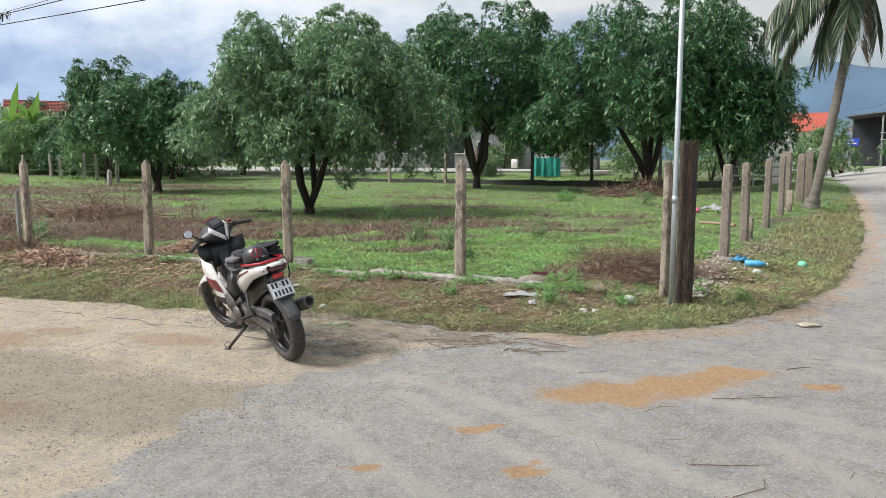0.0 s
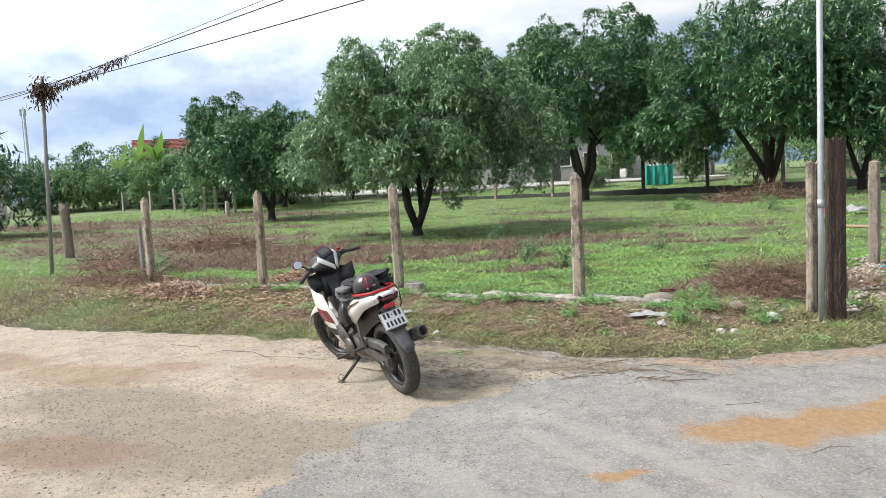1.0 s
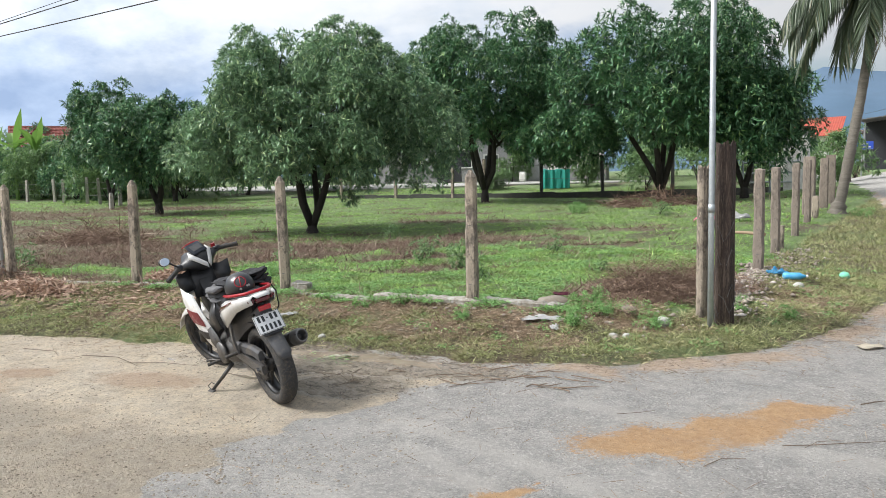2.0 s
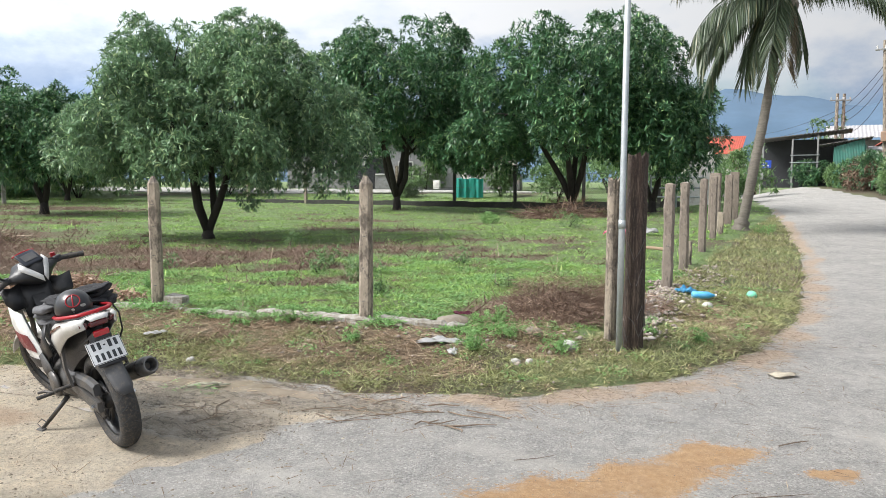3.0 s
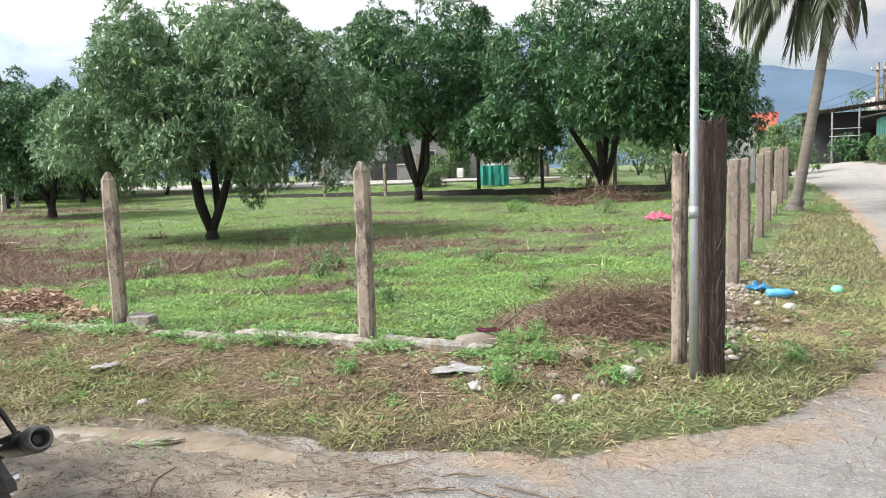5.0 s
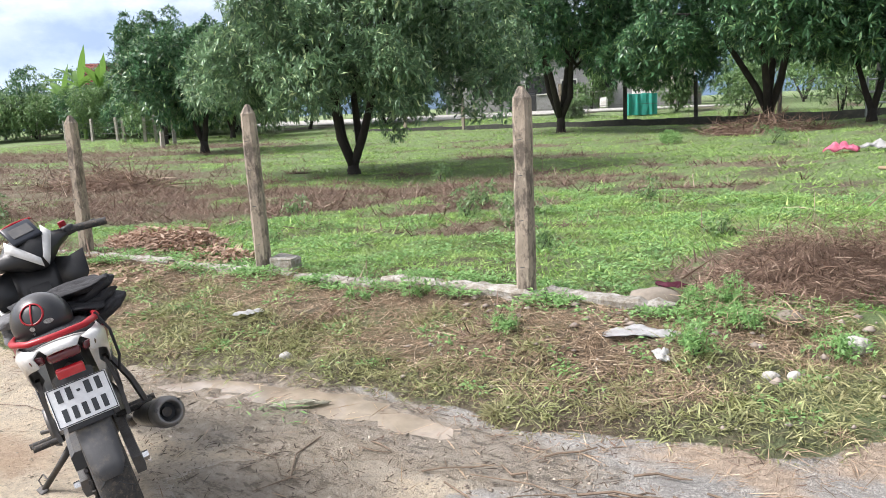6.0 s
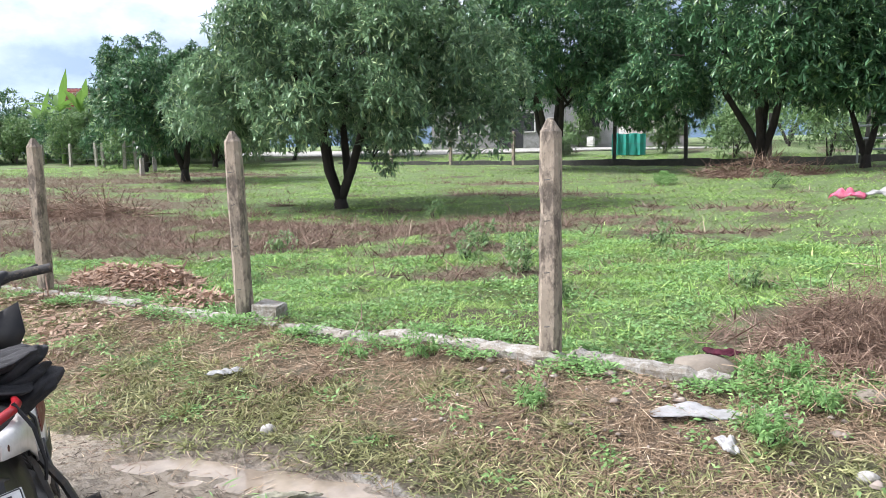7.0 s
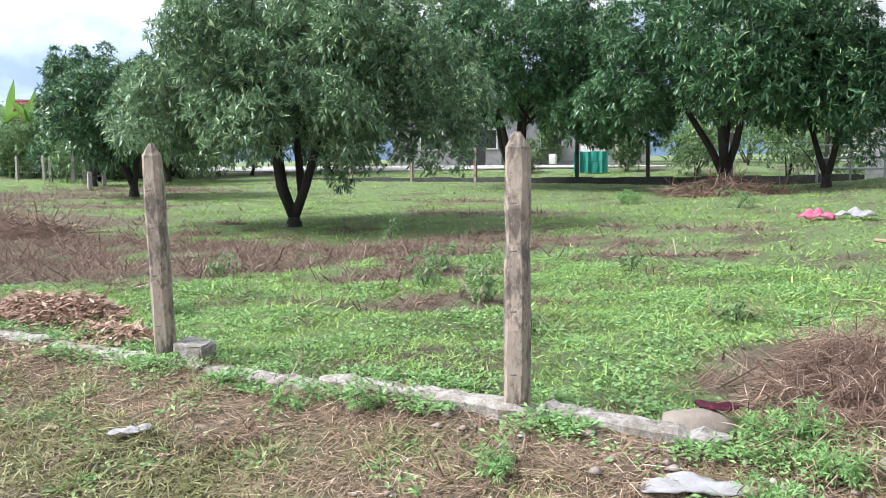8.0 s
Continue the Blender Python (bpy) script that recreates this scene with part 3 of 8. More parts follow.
gx = spread_lines(-9.0, 1.6, 0.055, (-2200, 2200), 1.09)
gy = spread_lines(1.2, 9.0, 0.055, (-1500, 2600), 1.08)
XX, YY = np.meshgrid(gx, gy)
ZZ, SS, LL, PP = land(XX, YY)
ny, nx = XX.shape
gv = np.stack([XX, YY, ZZ], -1).reshape(-1, 3)
gi = np.arange(ny * nx).reshape(ny, nx)
gf = np.stack([gi[:-1, :-1], gi[:-1, 1:], gi[1:, 1:], gi[1:, :-1]], -1).reshape(-1, 4)
ground_mesh = raw_mesh("ground", gv, gf, "ground")
far_side = seg_dist(XX, YY, FAR_EDGE) + 0.15 * waves(XX, YY, 1.2, 12)
verge = np.maximum(step(SS, -0.03, 0.10), step(-far_side, 0.0, 0.25))
tar = step(-seg_dist(XX, YY, TAR) + 0.10 * waves(XX, YY, 0.55, 55) + 0.05 * waves(XX, YY, 0.18, 56), -0.16, 0.16)
tar = np.where(YY > 5.3, 1.0, tar)
streak = np.zeros_like(XX)
for (ax, ay), (bx, by), w in STREAKS:
    streak = np.maximum(streak, np.clip(1.1 - np.abs(seg_dist(XX, YY, [(ax, ay), (bx, by)])) / w * 0.6, 0, 1))
brown = np.maximum(np.clip(spots(XX, YY, BROWN) + 0.45 * waves(XX, YY, 0.6, 35) + 0.35 * waves(XX, YY, 1.7, 45) - 0.18, 0, 1) * (spots(XX, YY, BROWN) > 0), 0.6 * spots(XX, YY, DRY_VERGE)) * (SS > 0)
green = np.clip(0.62 + 0.35 * waves(XX, YY, 3.1, 9), 0, 1) * np.where(LL > 0, 1, 0.55)
margin = np.clip(0.95 - np.abs(SS + 0.10) / 0.33, 0, 1) * step(XX, -3.6, -2.2) * (0.7 + 0.5 * waves(XX, YY, 0.8, 15))
sand = spots(XX + 0.05 * waves(XX, YY, 0.5, 51) + 0.04 * waves(XX, YY, 0.17, 52), YY + 0.05 * waves(XX, YY, 0.45, 53) + 0.04 * waves(XX, YY, 0.15, 54), SAND)
wet = np.maximum(spots(XX, YY, WET), step(PP, 0.2, 0.5))
for name, value in (("verge", verge), ("asphalt", tar), ("sand", sand), ("redearth", spots(XX, YY, RED)), ("stony", spots(XX, YY, STONY)), ("streak", streak), ("brown", brown), ("green", green), ("wet", wet), ("edge_earth", margin)):
    ground_mesh.attributes.new(name, "FLOAT", "POINT").data.foreach_set("value", value.astype(np.float32).ravel())
tagged(part("ground", ground_mesh, None, smooth=True), "worn asphalt and pale packed dirt running into grassy earth", "ground", kind="structure")

pool = bmesh.new()
pv = [(-5.9, 4.7), (-5.9, 5.4), (-4.9, 5.8), (-3.3, 5.9), (-3.1, 5.3), (-3.6, 4.8), (-4.8, 4.6)]
pool.faces.new([pool.verts.new((x, y, -0.070)) for x, y in pv[::-1]])
tagged(part("puddle", pool, "water"), "shallow muddy brown puddle beside the grass verge", "puddle", kind="structure")


# ---- posts and poles ----
def concrete_post(at, height=1.24, w=0.125, d=0.125, turn=10.0, lean=(0, 0), seed=0, point=0.07, material="concrete", label="weathered grey-brown concrete fence post with rusty wire stubs"):
    """A cast post with a pyramid top, chipped edges and wire stubs."""
    rng = random.Random(seed)
    post = thing("fence_post", pose(*at, lean[0], lean[1], turn), label, "fence post", "front fence posts")
    bm = bmesh.new()
    rings = []
    levels = [-0.3] + [height * k / 9 for k in range(10)]
    for z in levels:
        taper = 1.0 - 0.06 * max(z, 0) / height
        c = 0.016 + rng.uniform(0, 0.010)
        hw, hd = w / 2 * taper + rng.uniform(-0.003, 0.003), d / 2 * taper + rng.uniform(-0.003, 0.003)
        rings.append([(x + rng.uniform(-0.003, 0.003), y + rng.uniform(-0.003, 0.003), z) for x, y in
                      ((hw - c, -hd), (hw, -hd + c), (hw, hd - c), (hw - c, hd), (-hw + c, hd), (-hw, hd - c), (-hw, -hd + c), (-hw + c, -hd))])
    rings.append([(x * 0.25 + rng.uniform(-0.006, 0.006), y * 0.25, height + point) for x, y, z in rings[-1]])
    loft(bm, rings)
    part("shaft", bm, material, post)
    for k, z in enumerate((0.22, 0.52, 0.80, 1.02)):
        if z > height:
            continue
        bm = bmesh.new()
        a = rng.uniform(-0.5, 0.5)
        pts = [(w * 0.5 * math.cos(t) * 1.1, -d * 0.5 - 0.006 - 0.02 * abs(math.sin(t * 3)), z + 0.004 * math.sin(t * 2 + a)) for t in (1.3, 1.45, 1.6, 1.75)]
        tube(bm, pts, 0.003, 5)
        part("wire_stub", bm, "wire", post)
    return post


POSTS = [(-10.98, 1), (-8.72, 2), (-6.48, 3), (-4.25, 4)]
for n, (px, seed) in enumerate(POSTS):
    py = fence_y(px) + (0.02, 0.03, 0.0, 0.0)[n]
    gz = ground_z(px, py)
    concrete_post((px, py, gz), 1.19 + 0.02 * (n == 3) + (1.44 - 1.19 - gz) * 0.6, 0.112, 0.105, (4, 22, 30, 14)[n], ((0.3, -0.8), (0, 0.6), (0.5, -0.5), (0, 0.3))[n], seed)

# right-hand row, running along the lane
ROW = [(-2.26, 10.55), (-2.42, 12.5), (-2.56, 15.0), (-2.72, 17.4)]
for n, (px, py) in enumerate(ROW):
    gz = ground_z(px, py)
    ob = concrete_post((px, py, gz), 1.25, 0.125, 0.11, 3, ((0, 0.3), (0.4, -0.3), (0, 0.2), (0.3, 0))[n], 20 + n, 0.015, "post_brown", "weathered brown-grey concrete post with a flat pale top")
    tagged(ob, group="lane-side fence posts")
for n, (px, py, h, w) in enumerate(((-3.02, 19.6, 1.28, 0.26), (-2.95, 21.4, 1.26, 0.2), (-3.05, 23.4, 1.3, 0.24))):
    gz = ground_z(px, py)
    ob = concrete_post((px, py, gz), h, w, 0.22, 3 + 4 * n, (0, 0.5), 30 + n, 0.01, "post_brown", "thick weathered grey concrete gate pillar")
    tagged(ob, category="gate pillar", group="gate pillars")
for n, (px, py, h) in enumerate(((-2.48, 13.1, 0.34), (-2.75, 18.6, 0.45))):
    gz = ground_z(px, py)
    ob = concrete_post((px, py, gz), h, 0.14, 0.12, 8, (0, 2), 40 + n, 0.005, "concrete", "short pale broken concrete post stub")
    tagged(ob, group="broken post stubs")


def rough_trunk_post(at, height, rx, ry, material, name, label, seed, lean=(0, 0), jag=0.05, n=22):
    """A split hardwood post with deep upright furrows and a broken top."""
    rng = random.Random(seed)
    post = thing(name, pose(*at, lean[0], lean[1], 0), label, "post")
    groove = [rng.uniform(-0.055, 0.04) + 0.035 * math.sin(j * 0.9 + seed) for j in range(n)]
    bm = bmesh.new()
    rings = []
    for k in range(15):
        z = -0.25 + (height + 0.25) * k / 14
        rings.append([((rx * (1 + groove[j] + rng.uniform(-0.035, 0.035)) * math.cos(2 * math.pi * j / n)), ry * (1 + groove[j] + rng.uniform(-0.035, 0.035)) * math.sin(2 * math.pi * j / n),
                       z + (rng.uniform(-jag, jag) if k == 14 else 0)) for j in range(n)])
    rings.append([(x * 0.5, y * 0.5, height + rng.uniform(-jag, jag * 0.4)) for x, y, z in rings[-1]])
    loft(bm, rings)
    part("trunk", bm, material, post)
    return post


gz = ground_z(-1.89, 7.47)
gate_post = rough_trunk_post((-1.92, 7.48, gz), 1.63 - gz, 0.082, 0.085, "old_wood", "gate_post", "thick dark furrowed hardwood gate post, weathered", 5, (0, 0.3))
rng = random.Random(8)
for k in range(9):
    bm = bmesh.new()
    z, a = rng.uniform(0.05, 1.25), rng.uniform(0, 6.28)
    pts = [(0.092 * math.cos(a + t * 0.5), 0.095 * math.sin(a + t * 0.5), z + 0.09 * math.sin(t * 1.7 + k)) for t in range(7)]
    tube(bm, pts, 0.0022, 4)
    part("wire", bm, "wire", gate_post, "loose rusty wire")
gz = ground_z(-2.12, 7.51)
rough_trunk_post((-2.125, 7.53, gz), 1.45 - gz, 0.048, 0.048, "concrete", "fence_post", "slim weathered grey post with a broken top", 6, (0, 0.4), 0.03)

pole = thing("steel_pole", pose(-1.995, 7.33, ground_z(-2.0, 7.33), 0, 0.25, 0), "slim galvanised steel pole beside a dark wooden post", "pole")
bm = bmesh.new()
tube(bm, [(0, 0, -0.3), (0, 0, 1.02), (0, 0, 4.8)], [0.026, 0.026, 0.022], 14)
part("shaft", bm, "galvanised", pole, smooth=True)
bm = bmesh.new()
tube(bm, [(0, 0, 0.98), (0, 0, 1.05)], 0.030, 14)
part("sleeve", bm, "galvanised", pole, smooth=True)


def sill_line():
    """The broken concrete strip along the front fence, as single cast lengths."""
    rng = random.Random(3)
    strip = thing("fence_footing", None, "broken pale concrete footing strip along the fence line", "footing", kind="structure")
    x = -14.0
    while x < -3.3:
        length = rng.uniform(0.7, 1.5)
        y = fence_y(x + length / 2) - 0.02 + rng.uniform(-0.03, 0.03)
        if rng.random() > (0.03 if x > -9 else 0.4):
            bm = bmesh.new()
            rings = []
            for k in range(18):
                u = (k / 17 - 0.5) * (length - 0.02)
                w, h = 0.078 + rng.uniform(-0.018, 0.012), 0.045 + rng.uniform(-0.012, 0.008)
                if k in (0, 17):
                    w, h = w * 0.75, h * 0.7
                rings.append([(u + rng.uniform(-0.01, 0.01), yy + rng.uniform(-0.010, 0.010), zz + rng.uniform(-0.005, 0.005)) for yy, zz in ((-w, -0.15), (-w, h * 0.6), (-w * 0.6, h), (0, h * 1.05), (w * 0.6, h), (w, h * 0.6), (w, -0.15))])
            loft(bm, rings)
            ob = part("footing_block", bm, "footing", strip)
            ob.matrix_basis = pose(x + length / 2, y, ground_z(x + length / 2, y) - 0.004, 0, rng.uniform(-1.5, 1.5), 9.8 + rng.uniform(-3, 3))
        x += length
    return strip


sill_line()
bm = bmesh.new()
box(bm, (0.2, 0.17, 0.13), None, 0.015)
for v in bm.verts:
    v.co += Vector((random.uniform(-0.012, 0.012), random.uniform(-0.012, 0.012), random.uniform(-0.012, 0.012)))
ob = part("concrete_block", bm, "footing")
ob.matrix_basis = pose(-6.33, 6.80, ground_z(-6.33, 6.80) + 0.035, 2, 3, 20)
tagged(ob, "chipped grey concrete block beside a post foot", "block")


# ---- trees ----
def crown(at, lobes, count, leaf, rng, inner=0.28, hang=0.20, leaves=10, slim=False):
    """Rosettes of long leaves on small bosses spread over lobes (x, y, z, rx, ry, rz), with larger leaves deep inside."""
    lobes = np.array(lobes, float)
    area = lobes[:, 3] * lobes[:, 5]
    outer = int(count * (1 - inner))
    # bosses sit on the skin of the lobes
    bosses = max(8, outer // 26)
    pick = rng.choice(len(lobes), bosses, p=area / area.sum())
    way = unit(rng.normal(0, 1, (bosses, 3)) + (0, 0, 0.2))
    c = lobes[pick]
    centre = c[:, :3] + way * c[:, 3:6] * rng.uniform(0.62, 0.86, (bosses, 1))
    hidden = np.zeros(bosses, bool)
    for lb in lobes:
        hidden |= np.linalg.norm((centre - lb[:3]) / lb[3:6], axis=1) < 0.55
    centre, way = centre[~hidden], way[~hidden]
    bosses = len(centre)
    size = rng.uniform(1.5, 2.7, bosses) * leaf
    each = rng.choice(bosses, outer, p=size ** 2 / (size ** 2).sum())
    d = unit(rng.normal(0, 1, (outer, 3)) + way[each] * 0.9 + (0, 0, 0.55))
    p = centre[each] + d * (size[each] * rng.uniform(0.7, 1.15, outer))[:, None]
    # filling inside
    n_in = count - outer
    pick = rng.choice(len(lobes), n_in, p=area / area.sum())
    q = lobes[pick, :3] + unit(rng.normal(0, 1, (n_in, 3))) * lobes[pick, 3:6] * rng.uniform(0.45, 0.9, (n_in, 1))
    p, way = np.concatenate([p, q]), np.concatenate([d, unit(rng.normal(0, 1, (n_in, 3)))])
    grow = np.concatenate([np.ones(outer), np.full(n_in, 1.5)])
    n = len(p)
    base = np.repeat(p, leaves, 0)
    axis = np.repeat(unit(way + (0, 0, 0.3)), leaves, 0)
    spin = rng.normal(0, 1, (n * leaves, 3))
    ring = unit(spin - axis * (spin * axis).sum(1, keepdims=True))
    out = ring * rng.uniform(0.55, 1.0, (n * leaves, 1)) + axis * rng.uniform(0.2, 1.1, (n * leaves, 1)) + np.array((0, 0, 0.12)) - np.array((0, 0, 1.0)) * hang * rng.uniform(0.3, 1.6, (n * leaves, 1))
    length = leaf * rng.uniform(0.7, 1.25, n * leaves) * np.repeat(grow, leaves)
    return blades(base + np.array(at), out, length, length * rng.uniform(0.17, 0.24, n * leaves), rng.uniform(0.1, 0.75, n * leaves), rng, slim)


def dome(radius, low, top, rng, lumps=42, wide=(1.0, 1.0)):
    """Lobes of a broad crown: a core and many bosses on its skin."""
    mid, half = (low + top) / 2, (top - low) / 2
    lobes = [(0, 0, mid - half * 0.06, radius * 0.78 * wide[0], radius * 0.78 * wide[1], half * 0.86)]
    for k in range(lumps):
        a = 2 * math.pi * (k * 0.618 + rng.uniform(-0.06, 0.06))
        h = -0.72 + 1.6 * (k + 0.5) / lumps
        r = radius * math.sqrt(max(0.05, 1 - abs(h) ** 2.6)) * rng.uniform(0.62, 0.78)
        s = radius * rng.uniform(0.20, 0.33)
        lobes.append((r * math.cos(a) * wide[0], r * math.sin(a) * wide[1], mid + h * half * 0.82, s, s, s * rng.uniform(0.8, 1.05)))
    return lobes


def branching(bm, foot, lobes, rng, stems=3, r0=0.13, fork=0.45, n=8, spread_at_foot=0.10):
    """Stems that part low down and run into the lobes."""
    foot = Vector(foot)
    tube(bm, [foot + Vector((0, 0, -0.2)), foot + Vector((0, 0, 0.10)), foot + Vector((0, 0, fork * 0.5)), foot + Vector((0.02, 0, fork))], [r0 * 1.45, r0 * 1.15, r0 * 1.0, r0 * 0.85], 10)
    top = max(l[2] + l[5] for l in lobes)
    reach = max(math.hypot(l[0], l[1]) for l in lobes)
    for k in range(stems):
        a = 2 * math.pi * k / stems + rng.uniform(-0.3, 0.3)
        d = Vector((math.cos(a), math.sin(a), 0))
        p0 = foot + Vector((0, 0, fork * 0.75))
        p1 = foot + d * reach * rng.uniform(0.07, 0.12) + Vector((0, 0, fork + top * rng.uniform(0.07, 0.12)))
        p2 = foot + d * reach * rng.uniform(0.12, 0.26) + Vector((rng.uniform(-0.12, 0.12), rng.uniform(-0.12, 0.12), top * 0.36))
        p3 = foot + d * reach * 0.36 + Vector((0, 0, top * 0.60))
        tube(bm, [p0, p1, p2, p3], [r0 * 0.80, r0 * 0.70, r0 * 0.52, r0 * 0.25], n)
        for j in range(4):
            l = lobes[rng.randrange(1, len(lobes))] if len(lobes) > 1 else lobes[0]
            e = foot + Vector((l[0], l[1], l[2]))
            if (e - foot).dot(d) < 0:
                e = foot + Vector((-l[0], -l[1], l[2]))
            s = p1.lerp(p3, rng.uniform(0.2, 0.9))
            tube(bm, [s, s.lerp(e, 0.5) + Vector((0, 0, 0.15)), e], [r0 * 0.34, r0 * 0.22, r0 * 0.08], 6)


def mango_tree(x, y, radius, low, top, count, leaf, seed, material="mango", stems=3, r0=0.13, fork=0.45, wide=(1.0, 1.0), label="", extra=(), lumps=42, name="mango_tree", category="tree"):
    rng, rr = np.random.RandomState(seed), random.Random(seed)
    gz = ground_z(x, y)
    tree = thing(name, pose(x, y, gz), label or "broad mango tree with dense dark green drooping leaves", category, "orchard trees")
    lobes = dome(radius, low, top, rr, lumps, wide) + list(extra)
    bm = bmesh.new()
    branching(bm, (0, 0, 0), lobes, rr, stems, r0, fork)
    part("trunk", bm, "bark", tree, smooth=True)
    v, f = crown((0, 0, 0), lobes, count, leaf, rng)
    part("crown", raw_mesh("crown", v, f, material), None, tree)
    return tree



T1 = ((0.2, 0.5, 4.0, 0.75, 0.75, 0.75), (-0.95, -0.7, 3.7, 0.8, 0.8, 0.7), (1.5, 0.8, 3.5, 0.8, 0.8, 0.7), (2.3, 1.2, 1.35, 0.9, 0.8, 0.55), (1.0, -1.8, 1.75, 0.8, 0.8, 0.5), (-2.2, -1.2, 1.9, 0.8, 0.8, 0.7), (1.9, -0.6, 1.65, 0.8, 0.8, 0.5), (-0.6, 1.9, 1.8, 0.9, 0.9, 0.6), (-1.4, -1.9, 1.9, 0.8, 0.8, 0.6), (2.0, 1.0, 3.0, 1.0, 1.0, 0.9), (2.4, 1.2, 2.2, 0.95, 0.95, 0.8), (0.9, 0.4, 3.95, 0.85, 0.85, 0.7), (-0.3, -0.1, 4.0, 0.9, 0.9, 0.7))
mango_tree(-12.46, 13.39, 2.72, 0.85, 4.25, 18000, 0.112, 11, "mango_light", 4, 0.115, 0.2, label="spreading mango tree forked low, with airy grey-green leaves", extra=T1)
mango_tree(-16.2, 27.4, 3.9, 1.75, 7.2, 12500, 0.175, 12, "mango", 4, 0.155, 0.7, label="tall rounded mango tree with dense dark green foliage", extra=((2.4, 1.0, 2.35, 1.6, 1.6, 1.0), (3.4, 0.6, 2.6, 1.4, 1.4, 1.2), (-1.8, -2.0, 2.9, 1.4, 1.4, 1.0), (-2.6, 0.8, 2.3, 1.4, 1.4, 1.0), (4.2, 0.3, 2.45, 1.6, 1.5, 1.2), (3.0, -1.2, 2.5, 1.4, 1.3, 1.05), (2.5, 1.1, 4.9, 1.4, 1.4, 1.3), (3.0, 1.3, 3.7, 1.3, 1.3, 1.2)))
mango_tree(-8.83, 27.1, 4.1, 1.8, 6.7, 14000, 0.17, 13, "mango", 4, 0.155, 0.6, label="wide mango tree with glossy dark green foliage", extra=((-3.6, -1.2, 2.3, 1.4, 1.3, 1.2), (3.6, 0.8, 2.1, 1.5, 1.5, 1.3), (3.3, 0.6, 3.6, 1.5, 1.5, 1.3), (2.0, 0.2, 5.2, 1.6, 1.6, 1.3), (1.2, -2.6, 3.0, 1.4, 1.2, 1.0), (-2.4, -2.2, 2.6, 1.3, 1.2, 1.0), (-3.2, 0.6, 2.5, 1.6, 1.5, 1.1), (-4.4, 0.3, 2.6, 1.6, 1.5, 1.25), (3.0, -1.5, 2.6, 1.4, 1.3, 1.0)))
mango_tree(-23.57, 17.3, 2.3, 1.0, 3.9, 4200, 0.19, 14, "mango", 3, 0.13, 0.4, label="small mango tree with a rounded dark green crown")
mango_tree(-32.1, 20.9, 2.1, 1.0, 5.6, 3400, 0.20, 15, "mango", 2, 0.12, 0.4, label="upright mango tree with dense dark green leaves")
mango_tree(-33.0, 25.0, 2.3, 0.6, 4.3, 1800, 0.26, 16, "hedge", 2, 0.12, 0.4, label="leafy green tree at the orchard's edge")
mango_tree(-6.2, 27.8, 2.2, 1.35, 4.3, 3000, 0.22, 17, "mango", 2, 0.13, 0.4, label="low dark green tree beside gate pillars")


